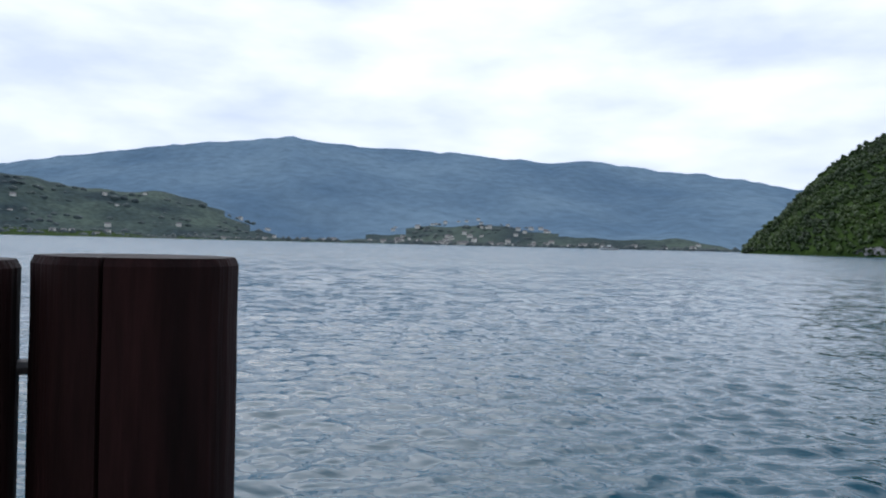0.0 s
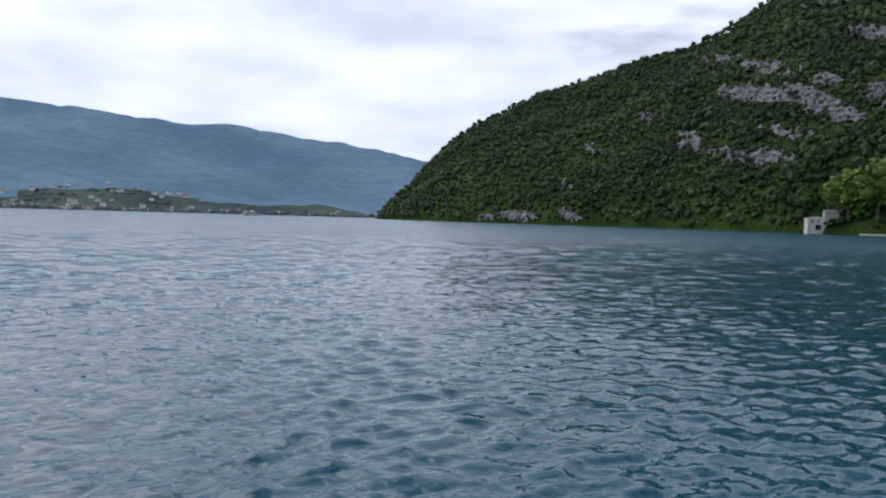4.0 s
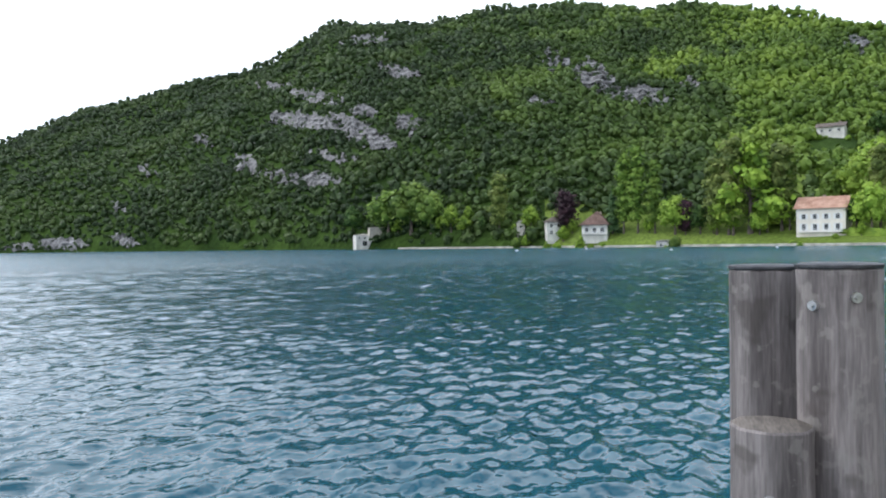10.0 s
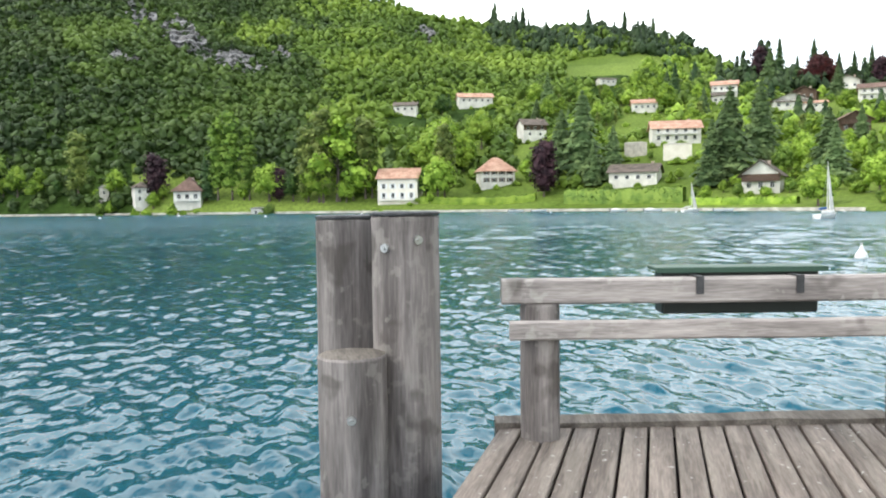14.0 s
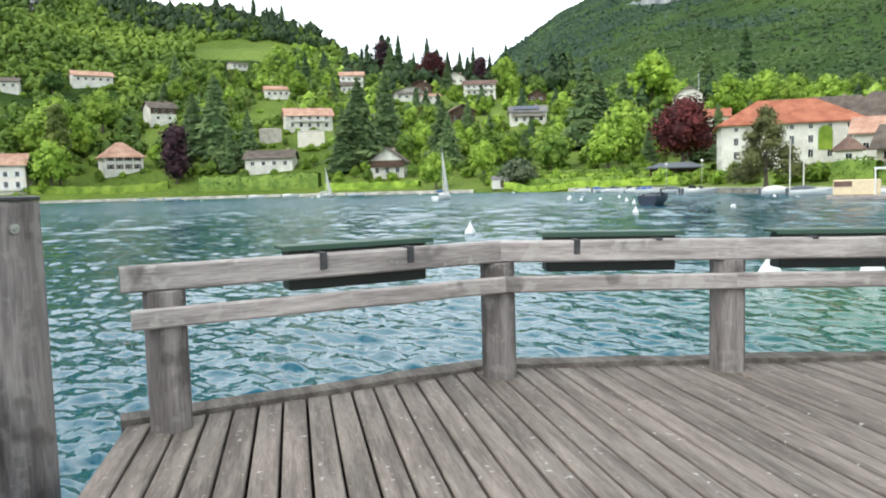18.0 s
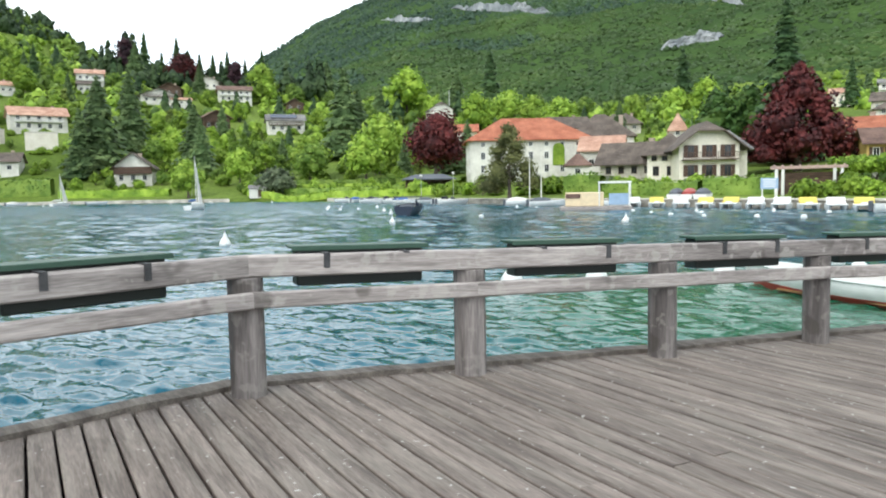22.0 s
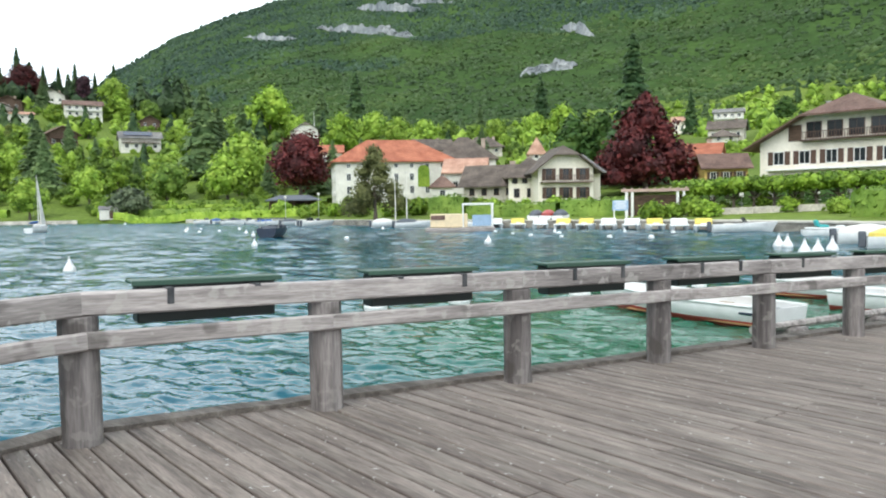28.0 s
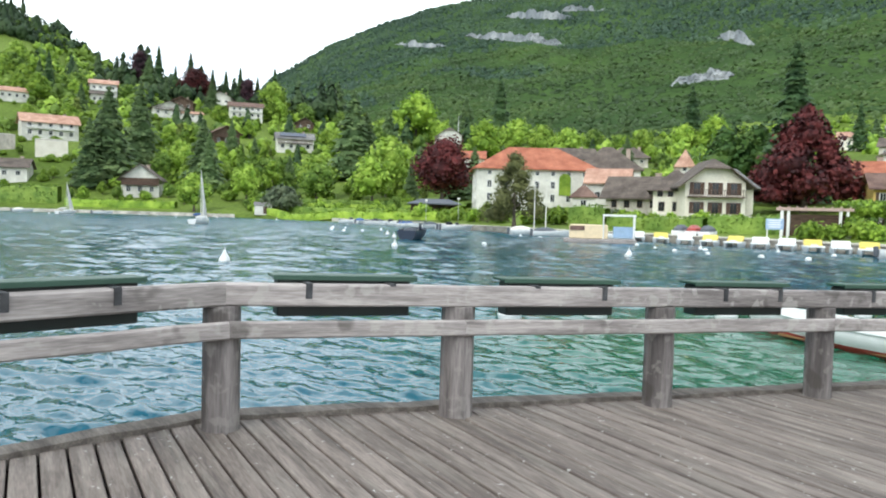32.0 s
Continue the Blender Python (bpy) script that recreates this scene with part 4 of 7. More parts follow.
kind_of("plane", "plane_tree", "flat-topped pruned plane tree on the terrace", "tree", 4.2, broadleaf(16, 4.2, 5.0, "leaf", 700, 0.20, "flat"), "terrace plane trees")


# bare rock on the headland: bearing, height angle, half width, half height, slant (all degrees), share of bare stone
ROCKS = [(-48.2, 9.2, 2.6, 0.55, -6, 1.0), (-52.2, 8.4, 2.5, 0.75, -22, 1.1), (-44.1, 5.9, 1.0, 0.8, -30, 0.35), (-46.2, 5.2, 1.2, 0.5, -20, 0.4), (-48.4, 4.9, 2.3, 0.6, 0, 0.75), (-46.0, 11.6, 1.4, 0.35, 0, 0.25),
         (-48.9, 10.9, 2.2, 0.55, -8, 0.35), (-52.7, 9.9, 1.2, 0.45, -10, 0.35), (-55.4, 12.7, 2.0, 0.5, -14, 0.4), (-52.9, 15.0, 2.0, 0.4, 8, 0.35), (-55.8, 8.9, 1.6, 0.9, -20, 0.1), (-50.5, 6.6, 2.0, 0.5, -12, 0.05),
         (-67.2, 13.1, 1.3, 0.9, -30, 0.3), (-69.8, 12.0, 1.9, 1.1, -28, 0.35), (-73.0, 10.5, 2.2, 0.8, -14, 0.4), (-65.6, 10.4, 1.2, 0.35, -5, 0.25), (-71.4, 10.6, 1.4, 0.5, -20, 0.15), (-76.4, 11.2, 1.0, 0.5, -20, 0.1),
         (-87.0, 12.6, 1.0, 0.55, -20, 0.45), (-37.4, 5.4, 0.45, 0.7, 60, 0.25), (-35.4, 2.9, 0.35, 0.6, 60, 0.2), (-35.7, 0.55, 0.40, 0.85, 75, 0.9), (-31.8, 0.35, 1.5, 0.45, 0, 0.6), (-29.4, 0.2, 1.0, 0.3, 0, 0.3), (-41.0, 7.6, 0.8, 0.5, -20, 0.05)]
BACK_ROCKS = [(-137.0, 1357, 146.0, 18.0, -5), (-129.9, 1520, 90.0, 11.0, 0), (-138.6, 1618, 108.0, 19.0, -5), (-152.5, 1091, 40.0, 15.0, -20), (-150.4, 880, 52.0, 12.0, 10), (-141.9, 1537, 68.0, 14.0, 0), (-150.9, 876, 32.0, 8.0, 0)]



# ---------------------------------------------------------------- bare rock
M["rock"] = mat("grey_limestone", (0.045, 0.046, 0.046), (0.28, 0.272, 0.278), 0.16, 0.9, 0.9, (1, 1, 0.3), fine=0.45, dist=1.2, fine_scale=6.0)
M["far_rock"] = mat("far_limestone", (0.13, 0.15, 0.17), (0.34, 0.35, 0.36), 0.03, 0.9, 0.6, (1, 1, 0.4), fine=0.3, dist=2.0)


def cliff_foot(a, r, w, h, tilt):
    """The line of a cliff's foot on the slope, as offsets to the right and distances, falling or rising by the tilt as seen from the lake."""
    x, y = spot(a, r)
    eye = 1.5
    start = (ground_at(x, y) - 0.5 * h - eye) / r
    rise = math.tan(radians(max(-55, min(55, tilt)))) * 0.8 / r
    across, away = [], []
    for i in range(9):
        px = (i / 4 - 1) * 0.55 * w
        b, want = a - math.degrees(px / r), start + px * rise
        tries = np.linspace(0.72 * r, 1.25 * r, 60)
        slope = [(ground_at(*spot(b, q)) - eye) / q for q in tries]
        k = next((n for n, s in enumerate(slope) if s > want), 59)
        across.append(px)
        away.append(float(tries[k]))
    away = np.convolve(np.pad(away, 1, mode='edge'), [0.25, 0.5, 0.25], mode='valid')
    return across, away


EYE = 1.5
TABLE_A, TABLE_R = np.arange(-113, -20.5, 0.25), np.arange(240.0, 1205.0, 6.0)
TABLE_E = np.array([[math.degrees(math.atan((ground_at(*spot(a, r)) - EYE) / r)) if r > SHORE(a) else -1.0 for r in TABLE_R] for a in TABLE_A])
TABLE_E = np.maximum.accumulate(TABLE_E + np.arange(len(TABLE_R)) * 1e-5, axis=1)


def slope_at(a, e):
    """Distance at which the headland rises to the height angle e on bearing a."""
    k = (a - TABLE_A[0]) / 0.25
    i = int(np.clip(k, 0, len(TABLE_A) - 2))
    near, nxt = np.interp(e, TABLE_E[i], TABLE_R), np.interp(e, TABLE_E[i + 1], TABLE_R)
    return float(near + (nxt - near) * min(1.0, max(0.0, k - i)))


def bareness(rock, a, e, seed=0):
    """Above nought where the stone lies bare: a slanting oval broken up by streaks."""
    ra, re, hw, hh, slant, share = rock
    c, d = math.cos(radians(slant)), math.sin(radians(slant))
    x, y = ra - a, e - re
    u, v = (x * c + y * d) / hw, (y * c - x * d) / hh
    q = 1 - u * u - v * v
    if q < -0.9:
        return q
    grain = noise.fractal(Vector((a * 2.6, e * 2.2, ra)), 0.6, 2.2, 4)
    return 0.75 * q + 0.95 * grain + 0.55 * share - 0.42


def slope_rock(rock, seed):
    """Cliffs that step up the slope: upright faces between ledges, with a ragged outline and clefts."""
    ra, re, hw, hh, slant, share = rock
    wide, high = 1.25 * (hw * abs(math.cos(radians(slant))) + hh * abs(math.sin(radians(slant)))), 1.35 * (hh * abs(math.cos(radians(slant))) + hw * abs(math.sin(radians(slant))))
    aa, ee = np.arange(ra - wide, ra + wide, 0.075), np.arange(max(re - high, -0.12), re + high, 0.065)
    origin = Vector((*spot(ra, slope_at(ra, max(re, 0.2))), 0))
    bm = bmesh.new()
    front, back, bare = {}, {}, {}
    for i, a in enumerate(aa):
        for j, e in enumerate(ee):
            bare[i, j] = bareness(rock, a, e)
            ledge = 0.36
            level = (math.floor(e / ledge + 1.1 * noise.noise(Vector((a * 1.7, seed, e * 0.4)))) + 0.25) * ledge
            r0 = slope_at(a, e)
            r = min(r0, slope_at(a, max(level, 0.0)) + 2.0) - 2.0 - 2.6 * noise.fractal(Vector((a * 5.5, e * 3.0, seed)), 0.7, 2.2, 4)
            for store, q in ((front, r), (back, r0 + 1.5)):
                x, y = spot(a, q)
                store[i, j] = (x - origin.x, y - origin.y, EYE + q * math.tan(radians(e)))
    made = {}

    def vert(store, key, tag):
        if (tag, key) not in made:
            made[tag, key] = bm.verts.new(store[key])
        return made[tag, key]

    cells = {(i, j) for i in range(len(aa) - 1) for j in range(len(ee) - 1) if bare[i, j] + bare[i + 1, j] + bare[i, j + 1] + bare[i + 1, j + 1] > 0}
    for i, j in cells:
        ring = [(i, j), (i + 1, j), (i + 1, j + 1), (i, j + 1)]
        bm.faces.new([vert(front, k, 0) for k in ring])
        for (p, q), other in zip(zip(ring, ring[1:] + ring[:1]), ((i, j - 1), (i + 1, j), (i, j + 1), (i - 1, j))):
            if other not in cells:
                bm.faces.new([vert(front, p, 0), vert(back, p, 1), vert(back, q, 1), vert(front, q, 0)])
    if not bm.faces:
        bm.free()
        return
    ob = new("rock_face", as_mesh("rock_face", bm, M["rock"]))
    ob.matrix_world = Matrix.Translation(origin)
    tagged(ob, "pale grey limestone cliff breaking through the wood", "cliff", "bare cliffs")


BACK_CLIFFS = [(a, r, w * 1.25, h * 0.9 + 4, cliff_foot(a, r, w * 1.25, h * 0.9 + 4, tilt)) for a, r, w, h, tilt in BACK_ROCKS]


def rock_face(a, r, w, h, foot_line, material, seed):
    """A ragged cliff: an upright face with ledges and clefts whose crest runs back into the slope."""
    x, y = spot(a, r)
    turn = Matrix.Rotation(radians(a), 4, 'Z')
    m = Matrix.Translation((x, y, ground_at(x, y))) @ turn
    back = m.inverted()
    nx, nz = max(14, int(w / 1.5)), max(9, int(h / 1.3))
    size = max(1.0, r / 700)
    bm = bmesh.new()
    rows = [[] for k in range(nz + 2)]
    for i in range(nx + 1):
        u = 2 * i / nx - 1
        px = u * w * 0.5
        crest = h * (1 - abs(u) ** 3) * max(0.12, 0.78 + 0.42 * noise.fractal(Vector((px / 15, seed * 2.3, 0)), 0.9, 2.1, 3))
        py = float(np.interp(px, *foot_line)) - r + 2.5 * size * noise.noise(Vector((px / 12, seed, 4)))
        foot = m @ Vector((px, py, 0))
        base = (back @ Vector((foot.x, foot.y, ground_at(foot.x, foot.y)))).z - 1.5
        for k in range(nz + 1):
            v = k / nz
            step = 0.55 * math.floor(v * 4 + 0.8 * noise.noise(Vector((px / 14, seed, 1)))) * h * 0.06
            jag = 2.4 * size * noise.fractal(Vector((px / 4.5, v * h / 7, seed * 3.1)), 0.7, 2.2, 5)
            rows[k].append(bm.verts.new((px + 0.5 * jag, py + 0.16 * v * h + step - jag, base + (max(crest, 0.2) + 1.5) * v)))
        top = rows[nz][-1].co
        rows[nz + 1].append(bm.verts.new((px, top.y + 4 + abs(crest) * 2.2, base + crest * 0.9)))
    for p, q in zip(rows, rows[1:]):
        for i in range(nx):
            bm.faces.new((p[i], p[i + 1], q[i + 1], q[i]))
    ob = new("rock_face", as_mesh("rock_face", bm, material))
    ob.matrix_world = m
    return tagged(ob, "pale grey limestone cliff breaking through the wood", "cliff", "bare cliffs")


for k, rock in enumerate(ROCKS):
    slope_rock(rock, k)
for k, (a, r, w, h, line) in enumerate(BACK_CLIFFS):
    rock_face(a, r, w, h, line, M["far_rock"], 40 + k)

# ---------------------------------------------------------------- houses
def tiles(name, c1, c2, pitch=3.0):
    m = mat(name, c1, c2, 0.5, 0.85, 0.3, fine=0.25, dist=0.05)
    n, l = m.node_tree.nodes, m.node_tree.links
    w, tc, bp = n.new("ShaderNodeTexWave"), n.new("ShaderNodeTexCoord"), n.new("ShaderNodeBump")
    w.bands_direction = 'Z'
    w.inputs["Scale"].default_value, w.inputs["Distortion"].default_value = pitch, 1.5
    bp.inputs["Strength"].default_value, bp.inputs["Distance"].default_value = 0.5, 0.08
    l.new(tc.outputs["Object"], w.inputs["Vector"])
    l.new(w.outputs["Fac"], bp.inputs["Height"])
    l.new(bp.outputs[0], n["Principled BSDF"].inputs["Normal"])
    return m


M["tile_red"] = tiles("red_roof_tiles", (0.29, 0.085, 0.045), (0.45, 0.16, 0.09))
M["tile_pink"] = tiles("faded_red_roof_tiles", (0.38, 0.20, 0.14), (0.56, 0.35, 0.26))
M["tile_brown"] = tiles("brown_roof_tiles", (0.075, 0.058, 0.048), (0.155, 0.122, 0.102))
M["tile_umber"] = tiles("dark_red_brown_roof_tiles", (0.105, 0.062, 0.050), (0.20, 0.122, 0.098))
M["slate"] = tiles("grey_slate_roof", (0.12, 0.115, 0.115), (0.24, 0.23, 0.225))
M["white_wall"] = mat("white_render", (0.54, 0.52, 0.48), (0.74, 0.72, 0.67), 0.35, 0.9, 0.1, fine=0.08)
M["cream_wall"] = mat("cream_render", (0.70, 0.645, 0.555), (0.82, 0.77, 0.69), 0.35, 0.9, 0.1, fine=0.08)
M["pink_wall"] = mat("pale_pink_render", (0.60, 0.46, 0.40), (0.74, 0.60, 0.53), 0.35, 0.9, 0.1, fine=0.08)
M["yellow_wall"] = mat("yellow_ochre_render", (0.50, 0.34, 0.10), (0.66, 0.47, 0.17), 0.35, 0.9, 0.1, fine=0.08)
M["stone_wall"] = mat("pale_stone", (0.36, 0.33, 0.29), (0.56, 0.52, 0.46), 0.8, 0.9, 0.4, fine=0.25)
M["wood_wall"] = mat("brown_boards", (0.055, 0.032, 0.022), (0.13, 0.08, 0.055), 1.0, 0.8, 0.3, (1, 1, 8), fine=0.2)
M["white_paint"] = plain("white_paint", (0.78, 0.78, 0.76), 0.5)
M["brown_paint"] = plain("brown_paint", (0.085, 0.045, 0.03), 0.6)
M["green_paint"] = plain("dark_green_paint", (0.03, 0.07, 0.045), 0.6)
M["glass"] = mat("window_glass", (0.012, 0.014, 0.016), (0.03, 0.035, 0.04), 0.6, 0.12, 0.0)
M["panel"] = mat("dark_blue_roof_panel", (0.02, 0.03, 0.06), (0.04, 0.055, 0.10), 1.0, 0.2, 0.0)
M["brick_trim"] = plain("chimney_render", (0.45, 0.36, 0.30), 0.9)

CACHE = {}
SITES = []       # bearing, distance and width of every house, kept clear of trees


def window(house, x, y, z, w, h, frame="white_paint", shutters="", face=0.0, leaf_label=""):
    """A window on a wall: frame with bars, pane, and open shutters beside it. face: turn of the wall, degrees."""
    key = (w, h, frame)
    if key not in CACHE:
        t = 0.09
        bm = cuboid(w, 0.10, t, (0, 0, h / 2 - t / 2))
        cuboid(w, 0.12, t, (0, 0, -h / 2 + t / 2), 0, None, bm)
        for sx in (-1, 1):
            cuboid(t, 0.10, h - 2 * t, (sx * (w / 2 - t / 2), 0, 0), 0, None, bm)
        cuboid(0.05, 0.07, h - 2 * t, (0, 0, 0), 0, None, bm)
        CACHE[key] = (as_mesh("window", bm, M[frame]), as_mesh("pane", cuboid(w - 2 * t, 0.03, h - 2 * t, (0, 0.0, 0)), M["glass"]))
    ob = part("window", CACHE[key][0], M[frame], house)
    ob.matrix_basis = Matrix.Rotation(radians(face), 4, 'Z') @ Matrix.Translation((x, y - 0.03, z))
    part("pane", CACHE[key][1], M["glass"], ob)
    if shutters:
        sk = ("s", w, h, shutters)
        if sk not in CACHE:
            CACHE[sk] = as_mesh("shutter", cuboid(w * 0.48, 0.05, h, (0, 0, 0), 0.01), M[shutters])
        for sx in (-1, 1):
            s = part("shutter", CACHE[sk], M[shutters], house)
            s.matrix_basis = Matrix.Rotation(radians(face), 4, 'Z') @ Matrix.Translation((x + sx * w * 0.76, y - 0.04, z))
    return ob


def roof_mesh(w, d, eave, rise, kind, over, clip=0.35, thick=0.2):
    """Roof planes with thickness. gable: gable end to the front; side: eaves to the front; hip and half: hipped."""
    bm = bmesh.new()
    W, D = w / 2 + over, d / 2 + over
    drop = rise * over / (w / 2 if kind in ("gable", "half") else d / 2)
    e, t = eave - drop, eave + rise

    def face(*pts):
        lowv = [bm.verts.new(p) for p in pts]
        highv = [bm.verts.new((p[0], p[1], p[2] + thick)) for p in pts]
        n = len(pts)
        bm.faces.new(highv)
        bm.faces.new(list(reversed(lowv)))
        for i in range(n):
            bm.faces.new((lowv[i], lowv[(i + 1) % n], highv[(i + 1) % n], highv[i]))

    if kind == "gable":
        face((-W, -D, e), (0, -D, t), (0, D, t), (-W, D, e))
        face((0, -D, t), (W, -D, e), (W, D, e), (0, D, t))
    elif kind == "side":
        face((-W, -D, e), (W, -D, e), (W, 0, t), (-W, 0, t))
        face((-W, 0, t), (W, 0, t), (W, D, e), (-W, D, e))
    elif kind == "hip":
        k = min(W - 0.3, D * 1.0)
        face((-W, -D, e), (W, -D, e), (W - k, 0, t), (-W + k, 0, t))
        face((-W + k, 0, t), (W - k, 0, t), (W, D, e), (-W, D, e))
        face((W, -D, e), (W, D, e), (W - k, 0, t))
        face((-W, D, e), (-W, -D, e), (-W + k, 0, t))
    elif kind == "half":     # gable to the front with its peak hipped back
        cx, cz = W * clip, e + (t - e) * (1 - clip)
        b = D * 0.45
        face((-W, -D, e), (-cx, -D, cz), (0, -D + b, t), (0, D, t), (-W, D, e))
        face((W, D, e), (0, D, t), (0, -D + b, t), (cx, -D, cz), (W, -D, e))
        face((-cx, -D, cz), (cx, -D, cz), (0, -D + b, t))
    elif kind == "pyramid":
        for p, q in (((-W, -D), (W, -D)), ((W, -D), (W, D)), ((W, D), (-W, D)), ((-W, D), (-W, -D))):
            face((*p, e), (*q, e), (0, 0, t))
    bmesh.ops.recalc_face_normals(bm, faces=bm.faces)
    return bm


def wall_mesh(w, d, eave, rise, kind, clip=0.35):
    bm = bmesh.new()
    prism([(-w / 2, -d / 2), (w / 2, -d / 2), (w / 2, d / 2), (-w / 2, d / 2)], -3.0, eave, bm)
    if kind in ("gable", "half"):
        for y0 in (-d / 2, d / 2 - 0.3):
            if kind == "half" and y0 < 0:
                k = clip * 1.0
                pts = [(-w / 2, eave), (w / 2, eave), (w / 2 * k, eave + rise * (1 - k)), (-w / 2 * k, eave + rise * (1 - k))]
            else:
                pts = [(-w / 2, eave), (w / 2, eave), (0, eave + rise)]
            front = [bm.verts.new((x, y0, z)) for x, z in pts]
            back = [bm.verts.new((x, y0 + 0.3, z)) for x, z in pts]
            n = len(pts)
            bm.faces.new(front)
            bm.faces.new(list(reversed(back)))
            for i in range(n):
                bm.faces.new((front[i], back[i], back[(i + 1) % n], front[(i + 1) % n]))
    elif kind == "side":
        for x0 in (-w / 2, w / 2 - 0.3):
            pts = [(-d / 2, eave), (d / 2, eave), (0, eave + rise)]
            front = [bm.verts.new((x0, y, z)) for y, z in pts]
            back = [bm.verts.new((x0 + 0.3, y, z)) for y, z in pts]
            bm.faces.new(front)
            bm.faces.new(list(reversed(back)))
            for i in range(3):
                bm.faces.new((front[i], back[i], back[(i + 1) % 3], front[(i + 1) % 3]))
    bmesh.ops.recalc_face_normals(bm, faces=bm.faces)
    return bm


def balcony(house, w, y, z, material="brown_paint", deep=1.1):
    part("balcony", cuboid(w, deep, 0.14, (0, y - deep / 2, z)), M[material], house)
    bm = cuboid(w, 0.07, 0.08, (0, y - deep + 0.04, z + 0.98))
    n = int(w / 0.28)
    for i in range(n + 1):
        cuboid(0.08, 0.04, 0.9, (-w / 2 + 0.05 + (w - 0.1) * i / n, y - deep + 0.04, z + 0.5), 0, None, bm)
    part("balustrade", bm, M[material], house)


def house(name, label, a, r, w, d, eave, rise, kind, wall, roof, turn=0.0, rows=(), chimney=0.3, over=0.6, balc=None, upper="", shutters="", frame="white_paint", category="house", group="village houses", lift=0.0, clip=0.35, side_rows=()):
    """rows: (z, count, width, height) of windows across the front."""
    x, y = spot(a, r)
    m = Matrix.Translation((x, y, ground_at(x, y) + lift)) @ Matrix.Rotation(radians(a + turn), 4, 'Z')
    SITES.append((a, r, w))
    h = thing(name, m, label, category, group)
    part("wall", wall_mesh(w, d, eave, rise, kind, clip), M[wall], h)
    part("roof", roof_mesh(w, d, eave, rise, kind, over, clip), M[roof], h)
    if upper:
        part("upper_boarding", cuboid(w + 0.08, 0.06, eave * 0.45, (0, -d / 2 - 0.03, eave * 0.775)), M[upper], h)
    if chimney is not None:
        bm = cuboid(0.8, 0.7, 1.9, (w * chimney, d * 0.12, eave + rise * (0.75 if kind != "side" else 0.9)))
        cuboid(1.0, 0.9, 0.15, (w * chimney, d * 0.12, eave + rise * (0.75 if kind != "side" else 0.9) + 1.0), 0, None, bm)
        part("chimney", bm, M["brick_trim"], h)
    front = -d / 2 - (0.07 if upper else 0.0)
    for z, count, ww, hh in rows:
        for i in range(count):
            window(h, (i + 0.5 - count / 2) * w / count * 0.92, front, z, ww, hh, frame, shutters)
    for z, count, ww, hh in side_rows:
        for sx in (-1, 1):
            for i in range(count):
                window(h, (i + 0.5 - count / 2) * d / count * 0.9, -w / 2, z, ww, hh, frame, shutters, 90 * sx)
    if balc:
        balcony(h, balc[0], front, balc[1], balc[2] if len(balc) > 2 else "brown_paint")
    return h


# the shore houses below the headland
house("boathouse", "white boathouse with a dark opening on the waterside wall", -52.4, 398, 9.0, 8, 6.6, 0.5, "hip", "white_wall", "stone_wall", 12, ((2.4, 1, 2.6, 2.6), (5.2, 3, 1.0, 1.2)), None, 0.25, category="boathouse", group="", lift=-1.0)
house("garden_pavilion", "narrow pale garden tower by the shore", -64.2, 330, 3.5, 3.5, 5.5, 1.0, "pyramid", "stone_wall", "slate", 0, ((3.5, 1, 1.0, 1.4),), None, 0.3, category="pavilion", group="", lift=-1)
house("tower_house", "narrow white house with a brown roof by the shore", -66.6, 319, 6.4, 8, 6.2, 2.0, "hip", "white_wall", "tile_brown", 10, ((1.8, 2, 1.1, 1.6), (4.5, 2, 1.1, 1.5)), None, 0.6, group="shore houses", lift=-0.5)
house("waterside_terrace", "low pale terrace wall beside the boathouse", -53.6, 396, 11, 5, 2.6, 0.2, "hip", "stone_wall", "stone_wall", 12, (), None, 0.1, category="terrace", group="", lift=-0.6)
house("shore_villa", "white villa with a steep pointed brown roof", -69.8, 307, 10, 9, 5.0, 4.6, "pyramid", "white_wall", "tile_umber", -14, ((2.2, 3, 1.6, 2.0),), 0.1, 0.9, (9, 0.6, "white_paint"), group="shore houses", lift=-0.4)
house("shore_villa", "tall cream villa with a faded red roof and dormers", -84.9, 278, 14.5, 10, 8.2, 3.4, "side", "cream_wall", "tile_pink", -12, ((1.8, 4, 1.3, 2.2), (5.2, 4, 1.3, 1.7)), 0.0, 0.7, (13, 0.2, "white_paint"), shutters="white_paint", group="shore houses", lift=-0.6, side_rows=((5.2, 2, 1.2, 1.6),))
house("shore_house", "white house with an orange hipped roof and dark shutters", -92.0, 285, 12.5, 10, 5.4, 4.4, "hip", "white_wall", "tile_pink", 12, ((1.6, 4, 1.1, 1.7), (4.2, 4, 1.1, 1.4)), 0.05, 0.9, shutters="brown_paint", group="shore houses", lift=-0.3)
house("garden_kiosk", "low white garden building on the shore wall", -74.6, 289, 6.5, 4, 2.6, 0.4, "hip", "white_wall", "slate", 0, ((1.2, 2, 1.0, 1.2),), None, 0.3, category="kiosk", group="", lift=-0.9)
# the slope
house("hill_house", "long white house with a red roof high on the slope", -90.5, 413, 18, 9, 3.6, 2.4, "side", "white_wall", "tile_pink", 10, ((1.8, 5, 1.3, 1.4),), 0.2, 0.8)
house("hill_house", "small white house among trees on the slope", -85.4, 397, 11.5, 8, 3.6, 1.9, "side", "white_wall", "tile_brown", -8, ((1.8, 3, 1.3, 1.4),), 0.3, 0.7)
